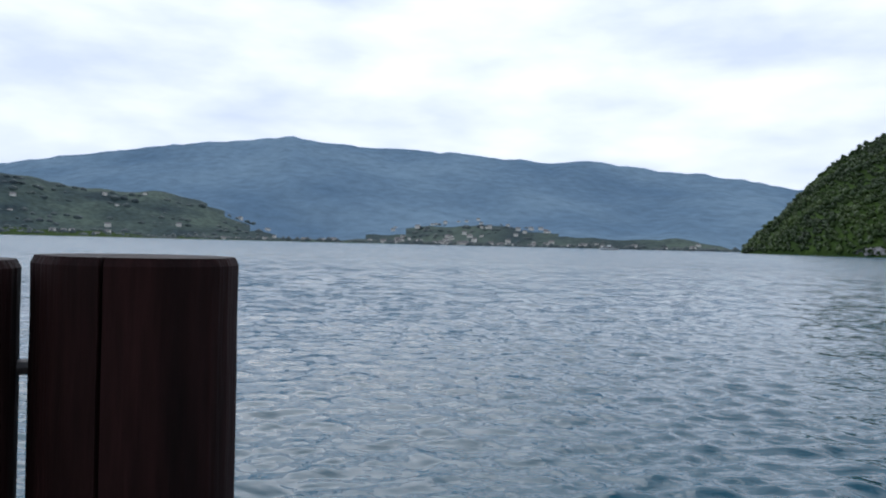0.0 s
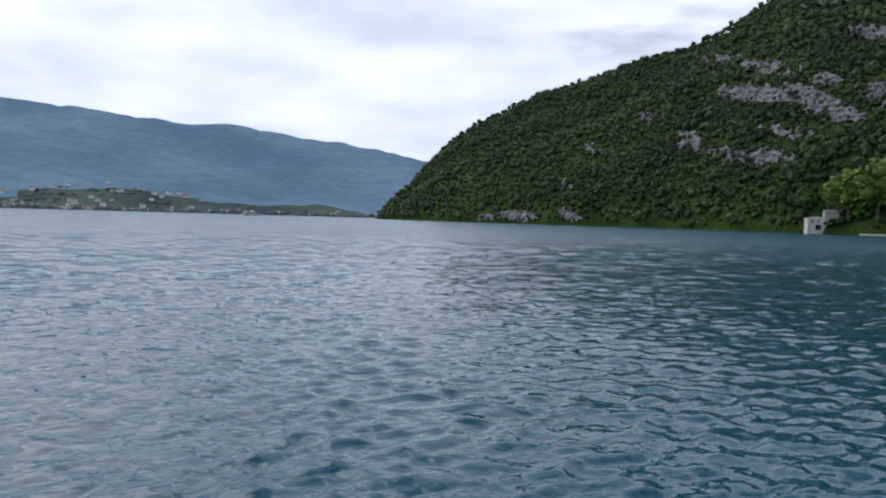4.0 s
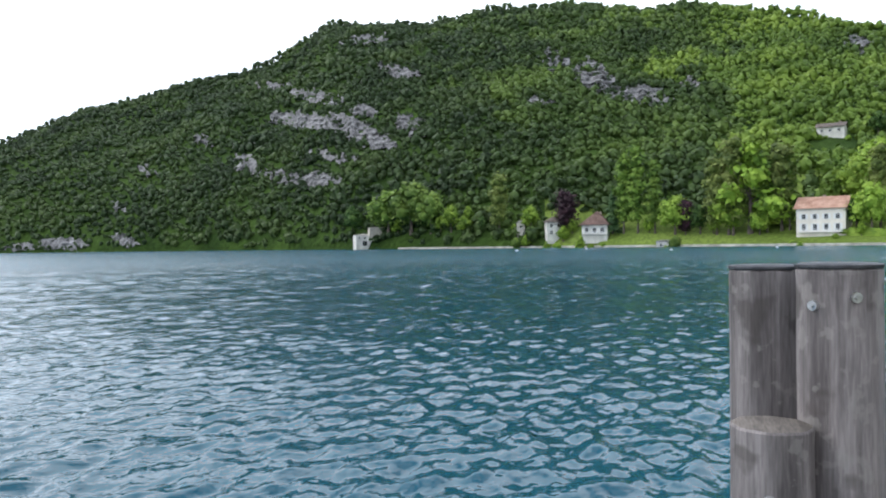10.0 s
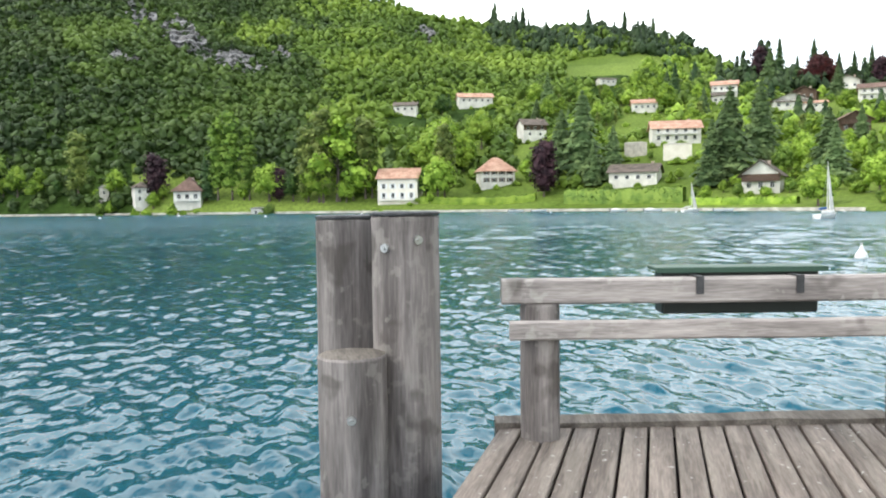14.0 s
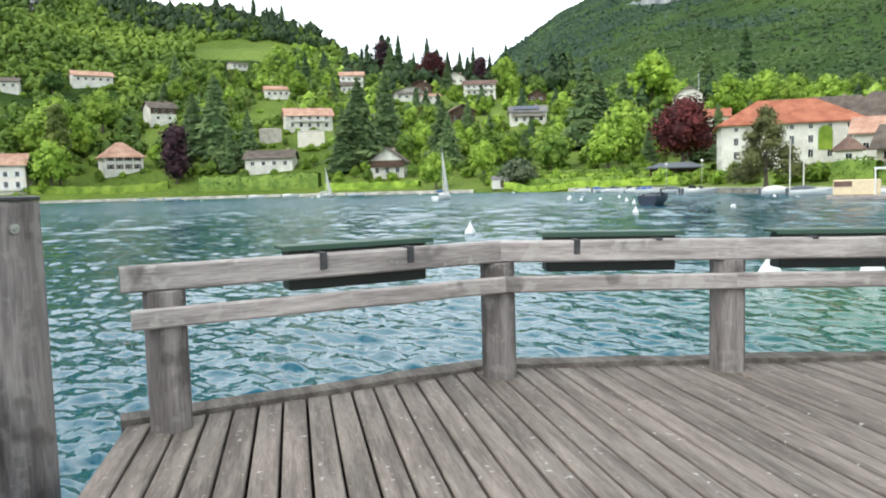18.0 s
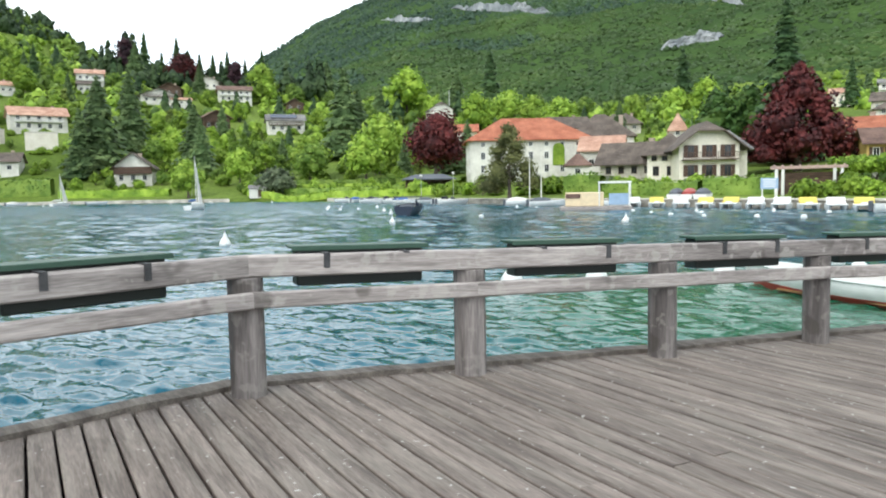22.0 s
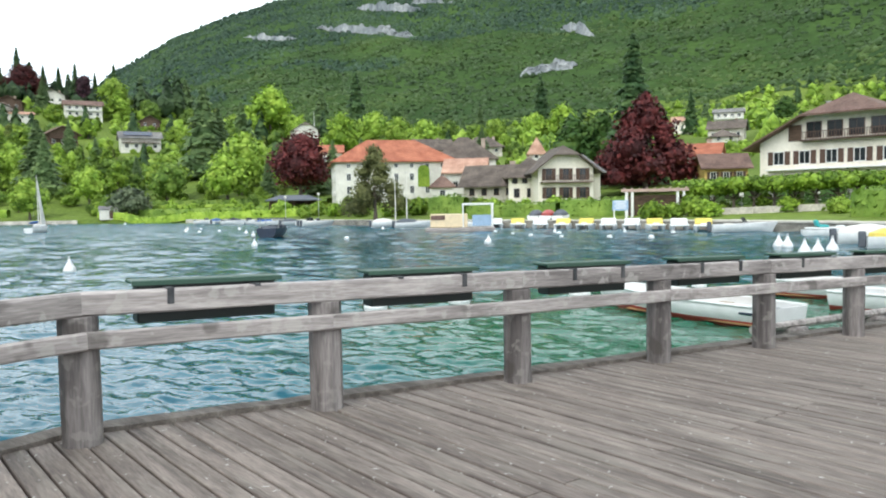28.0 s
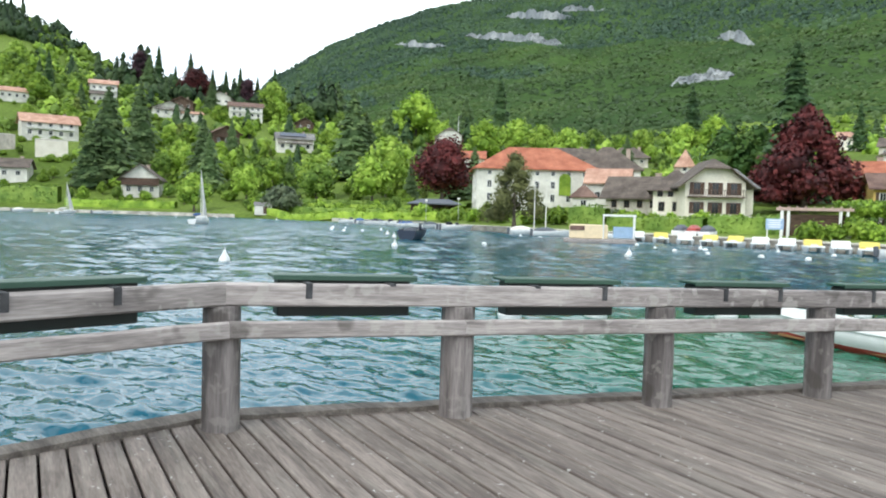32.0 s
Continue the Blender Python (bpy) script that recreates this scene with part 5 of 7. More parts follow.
house("hill_chalet", "white chalet with dark boarded upper floor and brown roof", -94.7, 342, 10.5, 9, 5.8, 2.6, "side", "white_wall", "tile_brown", 20, ((1.6, 2, 1.2, 1.4), (4.2, 3, 1.2, 1.4)), 0.3, 0.9, upper="wood_wall")
house("hill_house", "low white house with a grey-brown roof above the hedge", -102.2, 255, 15, 9, 3.6, 2.4, "side", "white_wall", "tile_brown", -12, ((1.8, 4, 1.3, 1.4),), 0.35, 0.8)
house("hill_house", "large white villa with a red tiled roof and loggia", -104.9, 310, 18, 10, 5.2, 3.0, "side", "white_wall", "tile_pink", 8, ((1.4, 5, 1.3, 1.7), (4.0, 5, 1.3, 1.5)), 0.3, 0.8, (15, 2.7, "white_paint"))
house("garden_terrace", "pale stone garden terrace wall on the slope", -102.2, 292, 8, 3, 4.6, 0.3, "hip", "stone_wall", "stone_wall", 0, (), None, 0.1, category="terrace", group="")
house("garden_terrace", "cream garden terrace wall below the red-roofed villa", -105.1, 280, 9.5, 3, 5.0, 0.3, "hip", "cream_wall", "stone_wall", 0, (), None, 0.1, category="terrace", group="")
house("hill_house", "white bungalow with a brown roof on the slope", -102.8, 372, 11.5, 8, 3.4, 1.9, "side", "white_wall", "tile_pink", 5, ((1.6, 4, 1.2, 1.4),), 0.2, 0.7)
house("hill_house", "three-storeyed pale house with white balconies", -108.2, 407, 12, 9, 6.6, 2.2, "side", "white_wall", "tile_pink", 0, ((1.5, 4, 1.2, 1.5), (4.6, 4, 1.2, 1.5)), 0.2, 0.8, (11.5, 3.1, "white_paint"))
house("hill_house", "pale house half hidden below another", -108.0, 385, 8, 7, 4.0, 1.6, "side", "white_wall", "tile_brown", 0, ((1.8, 3, 1.2, 1.4),), None, 0.7)
house("hill_chalet", "wide chalet with a low brown gable and pale walls", -112.4, 374, 15, 10, 3.6, 3.0, "gable", "white_wall", "tile_brown", 6, ((1.6, 4, 1.3, 1.4),), 0.25, 1.2, (13, 2.8))
house("hill_house", "long low pale annex beside the wide chalet", -113.9, 372, 9, 7, 2.6, 1.2, "side", "white_wall", "tile_pink", 8, ((1.4, 3, 1.2, 1.2),), None, 0.6)
house("lake_chalet", "dark wooden chalet with a white ground floor by the lake", -110.8, 225, 9.6, 8.5, 4.4, 3.6, "gable", "white_wall", "tile_brown", -10, ((1.5, 3, 1.2, 1.6),), 0.12, 1.1, (8.6, 2.5), upper="wood_wall")
house("hill_house", "flat pale house high under the meadow", -100.1, 436, 9.5, 6, 2.8, 0.9, "side", "white_wall", "tile_brown", 25, ((1.4, 3, 1.2, 1.2),), None, 0.7)
house("hill_chalet", "white chalet with a brown gable roof and wide eaves", -115.9, 431, 11.5, 9, 4.0, 2.8, "gable", "white_wall", "tile_brown", -12, ((1.6, 3, 1.3, 1.5),), 0.2, 1.3)
house("hill_house", "long house with a brown roof and a white balcony front", -117.6, 392, 15.5, 9, 5.6, 2.2, "side", "white_wall", "tile_umber", 4, ((1.5, 5, 1.3, 1.5), (4.2, 5, 1.3, 1.4)), None, 0.9, (15, 2.8, "white_paint"))
house("hill_chalet", "dark brown wooden chalet between trees", -116.1, 323, 10.5, 9, 4.6, 2.8, "gable", "wood_wall", "tile_umber", 16, ((1.6, 3, 1.2, 1.4),), None, 1.2, (9.5, 2.6))
house("hill_chalet", "small brown gabled chalet high on the slope", -121.8, 378, 8.5, 8, 3.0, 2.4, "gable", "wood_wall", "tile_brown", 0, ((1.5, 2, 1.2, 1.3),), None, 1.0)
solar = house("hill_house", "white house with dark panels on its roof", -121.1, 309, 14, 9, 4.6, 2.4, "side", "white_wall", "slate", 5, ((1.6, 4, 1.4, 1.6),), 0.25, 0.8, (13, 2.6))
part("roof_panel", cuboid(10, 3.4, 0.08, (-0.8, -2.6, 6.28), 0, Matrix.Rotation(math.atan2(2.4, 4.5), 4, 'X')), M["panel"], solar, "dark blue solar panels")
house("hill_chalet", "brown gabled chalet below the ridge trees", -113.3, 398, 10.5, 8, 3.4, 2.6, "gable", "wood_wall", "tile_umber", -8, ((1.5, 3, 1.2, 1.3),), 0.2, 1.1)
house("hill_house", "pale gabled house above the hotel roofs", -141.8, 250, 12, 9, 4.0, 3.4, "side", "stone_wall", "tile_brown", 15, ((1.8, 3, 1.3, 1.5),), 0.2, 0.8)
house("hill_house", "long grey-roofed house with two chimneys above the village", -145.6, 262, 13, 9, 3.2, 3.2, "hip", "stone_wall", "tile_brown", 0, ((1.6, 4, 1.2, 1.3),), 0.28, 0.9)
house("hill_house", "small white house on the mountain foot", -162.6, 232, 7, 7, 4.2, 2.0, "pyramid", "white_wall", "tile_brown", 10, ((1.5, 2, 1.1, 1.4), (3.4, 2, 1.1, 1.2)), None, 0.7)
house("hill_house", "wide white house with balconies above the village", -163.0, 330, 11, 8, 5.6, 1.6, "side", "white_wall", "slate", 0, ((1.6, 4, 1.3, 1.5), (4.2, 4, 1.3, 1.4)), None, 0.7, (11, 2.9, "white_paint"), lift=4.5)
house("hill_house", "pale house among trees behind the copper beech", -159.9, 350, 8, 7, 4.5, 2.0, "side", "cream_wall", "tile_pink", 0, ((1.6, 3, 1.1, 1.4),), None, 0.7, lift=6)
house("hill_house", "grey stone house with chimneys on the slope", -162.9, 270, 11, 8, 3.6, 2.6, "side", "stone_wall", "tile_brown", -6, ((1.6, 4, 1.1, 1.4),), 0.25, 0.7)
house("hill_house", "white house high on the mountain foot", -170.0, 320, 9, 7, 3.6, 1.8, "side", "white_wall", "slate", 6, ((1.6, 3, 1.2, 1.4),), None, 0.7, lift=5)
church = house("church", "pale church with a brown roof above the village trees", -132.4, 320, 9.5, 9, 5.4, 3.2, "half", "white_wall", "tile_brown", 12, ((2.6, 2, 1.0, 2.0),), None, 0.5, category="church", group="", lift=3)
part("spire_mast", rod(0.25, 0.08, 9.0, (4.3, 0, 5.0), 8), M["steel"], church, "thin grey mast")
house("hill_house", "small red-roofed house behind the dark copper beech", -134.3, 215, 6.5, 7, 5.0, 2.0, "side", "cream_wall", "tile_red", 0, ((3.2, 2, 1.0, 1.2),), None, 0.6, lift=3.0)
house("gatehouse_tower", "small square tower with a pointed pink roof", -149.6, 165, 3.4, 3.4, 7.2, 3.0, "pyramid", "white_wall", "tile_pink", 0, ((6.2, 1, 0.9, 1.0),), None, 0.4, category="tower", group="", lift=-0.5)

# the lakeside hotel with the red hipped roof
wing = house("lakeside_hotel", "large white hotel with a long red tiled hipped roof", -138.8, 150, 22.4, 13, 7.2, 4.0, "hip", "white_wall", "tile_red", 8, ((1.6, 7, 0.9, 1.5), (4.0, 7, 0.9, 1.4), (6.1, 7, 0.8, 0.9)), 0.12, 0.8, category="hotel", group="", side_rows=((1.6, 3, 1.0, 1.7), (4.3, 3, 1.0, 1.6)))
bm = prism([(1.1 * math.cos(math.pi * k / 10), 1.2 + 1.1 * math.sin(math.pi * k / 10)) for k in range(11)] + [(-1.1, -1.8), (1.1, -1.8)], 0, 0.12)
ob = part("ivy_arch", bm, M["leaf"], wing, "green climber on the wall")
ob.matrix_basis = Matrix.Translation((5.2, -6.5, 3.9)) @ Matrix.Rotation(radians(90), 4, 'X')
house("hotel_annex", "low annex with a faded red roof beside the hotel", -144.4, 140, 7, 8, 4.6, 2.4, "side", "white_wall", "tile_pink", -5, ((2.4, 2, 1.0, 1.2),), None, 0.6, group="hotel annexes")
house("hotel_annex", "tall grey-roofed annex behind the hotel", -144.2, 158, 12, 10, 6.0, 4.2, "hip", "white_wall", "tile_brown", 5, ((4.0, 3, 1.0, 1.3),), 0.35, 0.6, group="hotel annexes", lift=0.5)
house("hotel_annex", "small porch with a red roof before the hotel", -142.6, 128, 3.6, 3, 3.2, 1.4, "hip", "white_wall", "tile_umber", 0, ((1.6, 1, 1.0, 1.6),), None, 0.5, group="hotel annexes")
house("brown_barn", "long low house with a brown roof and dormer", -146.6, 130, 9.0, 8, 2.8, 3.0, "side", "stone_wall", "tile_brown", -14, ((1.4, 4, 0.9, 1.2),), 0.3, 0.9, group="hotel annexes", frame="brown_paint")
chalet = house("lakeside_chalet", "cream chalet with a clipped brown gable and a balcony", -151.2, 118, 8.2, 9, 5.0, 3.2, "half", "cream_wall", "tile_brown", 14, ((1.4, 3, 1.0, 1.6), (4.1, 3, 1.0, 1.7)), 0.1, 1.1, (7.6, 2.9), shutters="brown_paint", frame="brown_paint", category="chalet", group="")
house("lakeside_chalet", "side wing of the cream chalet with a brown hipped roof", -149.1, 122, 6.5, 8, 4.2, 2.6, "hip", "cream_wall", "tile_brown", 0, ((1.4, 3, 0.9, 1.4), (3.4, 4, 0.8, 1.1)), 0.0, 0.9, frame="brown_paint", category="chalet", group="")
house("lakeside_chalet", "rear wing of the cream chalet with a slate roof", -152.9, 122, 5.5, 8, 4.4, 2.4, "hip", "cream_wall", "slate", 0, ((3.3, 2, 0.9, 1.3),), None, 0.9, frame="brown_paint", category="chalet", group="")
house("ochre_house", "small ochre-yellow house with a brown roof", -162.6, 126, 6.2, 6, 3.6, 1.9, "side", "yellow_wall", "tile_umber", 12, ((2.2, 3, 0.9, 1.2),), None, 0.7, shutters="brown_paint")
house("red_roof_house", "white house with a red roof behind the ochre one", -161.2, 142, 6.5, 7, 5.0, 2.0, "side", "white_wall", "tile_red", -8, ((3.2, 2, 0.9, 1.2),), 0.2, 0.6)

# the big gabled hotel
big = house("gabled_hotel", "large cream hotel with a broad brown half-hipped gable", -171.4, 106, 19.5, 14, 6.3, 5.2, "half", "cream_wall", "tile_umber", -16,
            ((1.6, 6, 1.3, 1.5), (4.4, 6, 1.3, 1.6)), None, 1.6, None, "", "brown_paint", "white_paint", "hotel", "", 0.0, 0.40)
balcony(big, 9.5, -7.0, 6.3, "brown_paint", 0.9)
for i in range(4):
    window(big, (i - 1.5) * 2.3, -7.0, 7.55, 1.7, 1.9, "brown_paint")
for sx in (-1, 1):
    part("gable_boarding", cuboid(1.5, 0.08, 1.9, (sx * 5.6, -7.05, 7.3)), M["wood_wall"], big, "dark boarding in the gable")
part("balcony_roof", cuboid(17.5, 1.0, 0.16, (0, -7.4, 3.0)), M["white_paint"], big, "pale string course")
house("gabled_hotel", "rear wing of the gabled hotel with a brown roof", -177.0, 116, 14, 12, 6.6, 4.6, "hip", "cream_wall", "tile_umber", -10, ((2.0, 5, 1.1, 1.5), (4.8, 5, 1.1, 1.5)), 0.2, 1.2, category="hotel", group="", lift=0.6)

# ---------------------------------------------------------------- trees that stand alone
tree_rng = random.Random(8)


def clear(a, r, front=26.0):
    """Whether a spot leaves the houses and their view of the lake free."""
    return not any(abs(radians(a - sa)) * r < sw * 0.6 + 2.5 and -front < r - sr < 9 for sa, sr, sw in SITES)


SITE_BASE = [(sa, sr, sw, (ground_at(*spot(sa, sr)) + 1.2 - 1.5) / sr) for sa, sr, sw in SITES]


def hides(a, r, h, wide=0.36):
    """Whether a tree of this height would stand in the way of a house's view of the lake."""
    top = (ground_at(*spot(a, r)) + h - 1.5) / r
    return any(sr > r + 3 and abs(radians(a - sa)) * r < sw * 0.5 * r / sr + wide * h and top > base for sa, sr, sw, base in SITE_BASE)


def plant(kind, a, r, h):
    """Small garden trees are kept low where they stand below a house."""
    if a < -84 and kind in ("oak1", "oak2", "oak3", "lime1", "lime2", "tall", "tall2"):
        tries = [k for k in (1.0, 0.75, 0.5, 0.33) if not hides(a, r, h * k)]
        if not tries:
            return
        h *= tries[0]
    grow(kind, a, r, h * 1.04, tree_rng.uniform(0, 6.28), tree_rng.uniform(0.9, 1.12))


plant("oak3", -54.3, 390, 22.0)
plant("oak3", -56.0, 377, 26.0)
plant("oak3", -57.5, 366, 20.1)
plant("oak1", -59.0, 355, 12.4)
plant("oak2", -51.6, 412, 15.0)
plant("lime2", -60.3, 346, 11.8)
plant("tall2", -62.6, 337, 27.0)
plant("oak2", -61.3, 342, 7.1)
plant("oak1", -64.9, 328, 11.3)
plant("plum", -67.6, 317, 17.4)
plant("lime1", -68.0, 315, 5.8)
plant("oak1", -63.7, 333, 3.3)
plant("tall", -71.7, 303, 32.6)
plant("tall", -72.7, 301, 34.8)
plant("tall", -73.9, 298, 29.1)
plant("fir1", -70.9, 305, 17.9)
plant("lime1", -75.3, 294, 14.0)
plant("plum", -76.0, 292, 12.9)
plant("oak2", -77.0, 290, 10.7)
plant("tall2", -78.1, 287, 28.6)
plant("tall2", -79.2, 284, 35.1)
plant("lime2", -80.3, 283, 31.4)
plant("tall", -81.4, 282, 28.8)
plant("tall2", -82.3, 282, 31.1)
plant("tall", -82.8, 282, 27.4)
plant("oak1", -78.9, 285, 14.5)
plant("lime1", -80.9, 281, 8.4)
plant("lime1", -87.7, 272, 21.2)
plant("tall2", -88.2, 275, 27.1)
plant("oak1", -58.2, 361, 7.7)
plant("lime2", -55.0, 385, 7.1)
plant("oak1", -73.5, 299, 6.8)
plant("lime1", -77.9, 288, 5.6)
plant("fir2", -98.4, 268, 30.0)
plant("fir2", -96.9, 274, 24.0)
plant("fir2", -100.6, 262, 18.0)
plant("fir2", -99.2, 260, 14.1)
plant("oak1", -98.2, 281, 20.4)
plant("fir2", -108.6, 243, 27.0)
plant("fir2", -110.6, 262, 27.0)
plant("fir2", -107.4, 238, 19.0)
plant("fir1", -107.1, 236, 12.5)
plant("fir2", -115.2, 229, 15.9)
plant("tall", -118.2, 222, 17.2)
plant("tall", -117.3, 227, 13.5)
plant("oak3", -119.0, 226, 19.0)
plant("oak3", -122.9, 196, 10.0)
plant("beech", -114.2, 430, 18.5)
plant("plum", -110.5, 440, 21.3)
plant("fir1", -111.7, 445, 25.4)
plant("fir1", -112.8, 440, 17.4)
plant("fir1", -113.8, 450, 24.2)
plant("fir1", -116.2, 440, 17.3)
plant("fir1", -117.2, 440, 19.6)
plant("fir1", -118.4, 440, 16.1)
plant("fir1", -119.6, 430, 23.1)
plant("plum", -117.7, 435, 15.7)
plant("fir1", -115.3, 450, 16.6)
plant("fir2", -111.1, 430, 19.8)
plant("lime1", -113.6, 238, 5.9)
plant("lime1", -116.4, 243, 5.6)
plant("lime1", -117.8, 232, 7.0)
plant("lime2", -112.8, 228, 6.1)
plant("lime1", -109.6, 246, 7.6)
plant("lime1", -111.0, 267, 5.5)
plant("lime1", -112.1, 259, 7.5)
plant("oak1", -106.3, 305, 11.7)
plant("oak1", -104.3, 369, 13.0)
plant("fir1", -104.9, 405, 18.5)
plant("lime1", -103.1, 440, 14.0)
plant("oak1", -102.3, 418, 13.3)
plant("lime1", -96.9, 293, 15.8)
plant("oak1", -96.1, 312, 13.6)
plant("fir1", -88.6, 409, 7.4)
plant("oak2", -88.1, 397, 11.4)
plant("lime1", -91.0, 335, 17.0)
plant("oak1", -89.7, 304, 15.4)
plant("lime2", -88.5, 305, 17.7)
plant("lime1", -87.2, 299, 18.4)
plant("oak2", -86.8, 276, 11.1)
plant("lime1", -88.1, 321, 17.4)
plant("tall", -85.7, 301, 26.0)
plant("fir2", -114.8, 235, 19.0)
plant("tall", -119.8, 221, 19.3)
plant("fir2", -125.4, 240, 27.0)
plant("fir2", -126.4, 244, 20.0)
plant("lime1", -117.8, 206, 9.6)
plant("lime2", -119.6, 209, 10.2)
plant("lime1", -122.8, 201, 11.4)
plant("lime1", -128.0, 196, 15.2)
plant("lime1", -126.9, 180, 10.9)
plant("oak1", -130.0, 348, 24.6)
plant("lime1", -119.5, 423, 16.8)
plant("fir2", -124.2, 470, 34.0)
plant("fir1", -123.5, 470, 34.5)
plant("lime1", -114.2, 195, 9.2)
plant("willow", -120.4, 182, 7.4)
plant("bush", -121.1, 184, 2.9)
plant("lime1", -139.4, 291, 14.2)
plant("lime1", -141.3, 268, 13.6)
plant("oak1", -135.2, 289, 17.1)
plant("lime1", -137.5, 299, 16.6)
plant("oak2", -152.4, 150, 13.5)
plant("oak2", -154.3, 152, 14.0)
plant("fir1", -156.6, 146, 27.0)
plant("oak1", -164.5, 118, 7.1)
plant("oak1", -151.4, 293, 14.8)
plant("lime1", -146.6, 293, 10.6)
plant("fir2", -161.5, 470, 32.0)
plant("fir1", -160.5, 310, 17.2)
plant("oak1", -162.6, 276, 7.6)
plant("lime1", -165.2, 470, 36.4)
plant("oak2", -166.6, 294, 10.7)
plant("fir1", -149.9, 470, 59.3)
plant("fir1", -136.2, 470, 62.0)
plant("fir2", -133.7, 470, 45.5)
plant("beech", -132.1, 165, 14.5)
plant("larch", -137.6, 102, 10.0)
plant("beech_tall", -157.4, 128, 17.0)
for k in range(18):
    grow("plane", -160.8 - 1.3 * (k % 9), 86 - 0.5 * (k % 9) + 6 * (k // 9), tree_rng.uniform(3.5, 4.1), k * 1.3, 1.15)
for k in range(90):
    a = tree_rng.uniform(-131, -86)
    r = float(SHORE(a)) + tree_rng.uniform(12, 130)
    if clear(a, r):
        grow(tree_rng.choice(("bush", "bush2", "bush", "bush2", "lime1", "oak1")), a, r, tree_rng.uniform(2.0, 4.5), k)
for k in range(50):
    a = tree_rng.uniform(-176, -128)
    r = float(SHORE(a)) + (tree_rng.uniform(8, 30) if k < 22 else tree_rng.uniform(70, 150))
    grow(tree_rng.choice(("bush", "bush2")), a, r, tree_rng.uniform(1.2, 2.4) if k < 22 else tree_rng.uniform(3, 6), k)


def hedge(a0, a1, r0, r1, height, depth, material, label, seed):
    """A clipped hedge along an arc: a core with leaf clumps all over."""
    rng = np.random.default_rng(seed)
    x0, y0 = spot(a0, r0)
    x1, y1 = spot(a1, r1)
    length = math.hypot(x1 - x0, y1 - y0)
    n = max(2, int(length / 1.5))
    g = [ground_at(x0 + (x1 - x0) * k / n, y0 + (y1 - y0) * k / n) for k in range(n + 1)]
    m = Matrix.Translation((x0, y0, 0)) @ Matrix.Rotation(math.atan2(y1 - y0, x1 - x0), 4, 'Z')
    verts, tris = [], []
    for k in range(n + 1):
        top = height * (0.93 + 0.05 * math.sin(k * 1.7))
        for yy, zz in ((-depth / 2, -0.3), (-depth / 2, top * 0.93), (0, top), (depth / 2, top * 0.93), (depth / 2, -0.3)):
            verts.append((length * k / n, yy, g[k] + zz))
    for k in range(n):
        for j in range(4):
            p = k * 5 + j
            tris += [(p, p + 5, p + 6), (p, p + 6, p + 1)]
    count = int(length * height * (16 if r0 < 120 else 7))
    px = rng.uniform(0, length, count)
    side = rng.random(count)
    py = np.where(side < 0.7, -depth / 2, rng.uniform(-depth / 2, depth / 2, count)) + rng.normal(scale=0.05, size=count)
    pz = np.where(side < 0.7, rng.uniform(0, height, count), height) + np.interp(px, np.linspace(0, length, n + 1), g)
    p = np.stack([px, py, pz], 1)
    s = rng.uniform(0.10, 0.26, (count, 1)) * (1.0 if r0 < 120 else 1.35)
    d1, d2 = rng.normal(size=(count, 3)), rng.normal(size=(count, 3))
    q = np.stack([p - d1 * s * 0.6, p - d2 * s * 0.5, p + d1 * s * 0.6, p + d2 * s * 0.5], 1).reshape(-1, 3)
    base = np.arange(count)[:, None] * 4
    leaf = np.concatenate([base + [[0, 1, 2]], base + [[0, 2, 3]]], 0)
    v, f = joined([(np.array(verts), np.array(tris)), (q, leaf)])
    ob = new("hedge", fast_mesh("hedge", v, f, M[material]))
    ob.matrix_world = m
    return tagged(ob, label, "hedge", "clipped hedges")


hedge(-97.2, -105.6, 246, 222, 4.4, 2.0, "mid", "tall clipped olive-green hedge by the lake shore", 1)
hedge(-86.4, -95.0, 272, 256, 2.4, 1.6, "leaf", "low clipped bright hedge along the lawn", 2)
hedge(-106.0, -113.0, 218, 202, 1.8, 1.5, "leaf", "low clipped hedge below the lake chalet", 3)
for k in range(4):
    hedge(-118.5 - k * 0.6, -133.0 - 0.4 * k, 186 + 6 * k, 130 + 8 * k, 1.3, 1.8, "mid" if k % 2 else "leaf", "long clipped hedge row on the terraced lawn", 4 + k)
hedge(-171.0, -178.0, 72, 66, 2.3, 1.4, "mid", "clipped green hedge beside the hotel terrace", 11)
hedge(-151.5, -156.2, 90, 88, 2.0, 1.5, "mid", "clipped green hedge before the chalet", 12)
hedge(-141.8, -144.4, 104, 102, 2.8, 2.0, "mid", "tall green hedge by the boat landing", 13)
hedge(-144.6, -151.2, 98, 92, 1.6, 1.5, "mid", "green hedge along the quay garden", 14)

# added hedge; its dark leaves stand in for shade under the plane trees
hedge(-160.5, -174.5, 98, 94, 1.9, 1.2, "deep", "added dark green hedge in place of shade behind the terrace tables", 23)

# more trees between the houses
fill = random.Random(91)
count = 0
while count < 230:
    a, q = fill.uniform(-152, -94), fill.random()
    r = float(SHORE(a)) + 34 + (400 - float(SHORE(a))) * q ** 0.9
    if clear(a, r, 26 if q < 0.3 else 13) and not (-132.5 > a > -156 and r < 175) and not (-106 < a < -96 and r > 430):
        kind = fill.choice(("oak1", "oak1", "lime1", "lime1", "lime2", "lime2", "oak3", "tall2", "fir2", "oak3", "bush2"))
        plant(kind, a, r, {"bush2": 3.0, "fir1": 11.0, "fir2": 12.0, "tall": 13.0}.get(kind, 9.0) * fill.uniform(0.7, 1.25) * (0.8 + 0.4 * q))
        count += 1

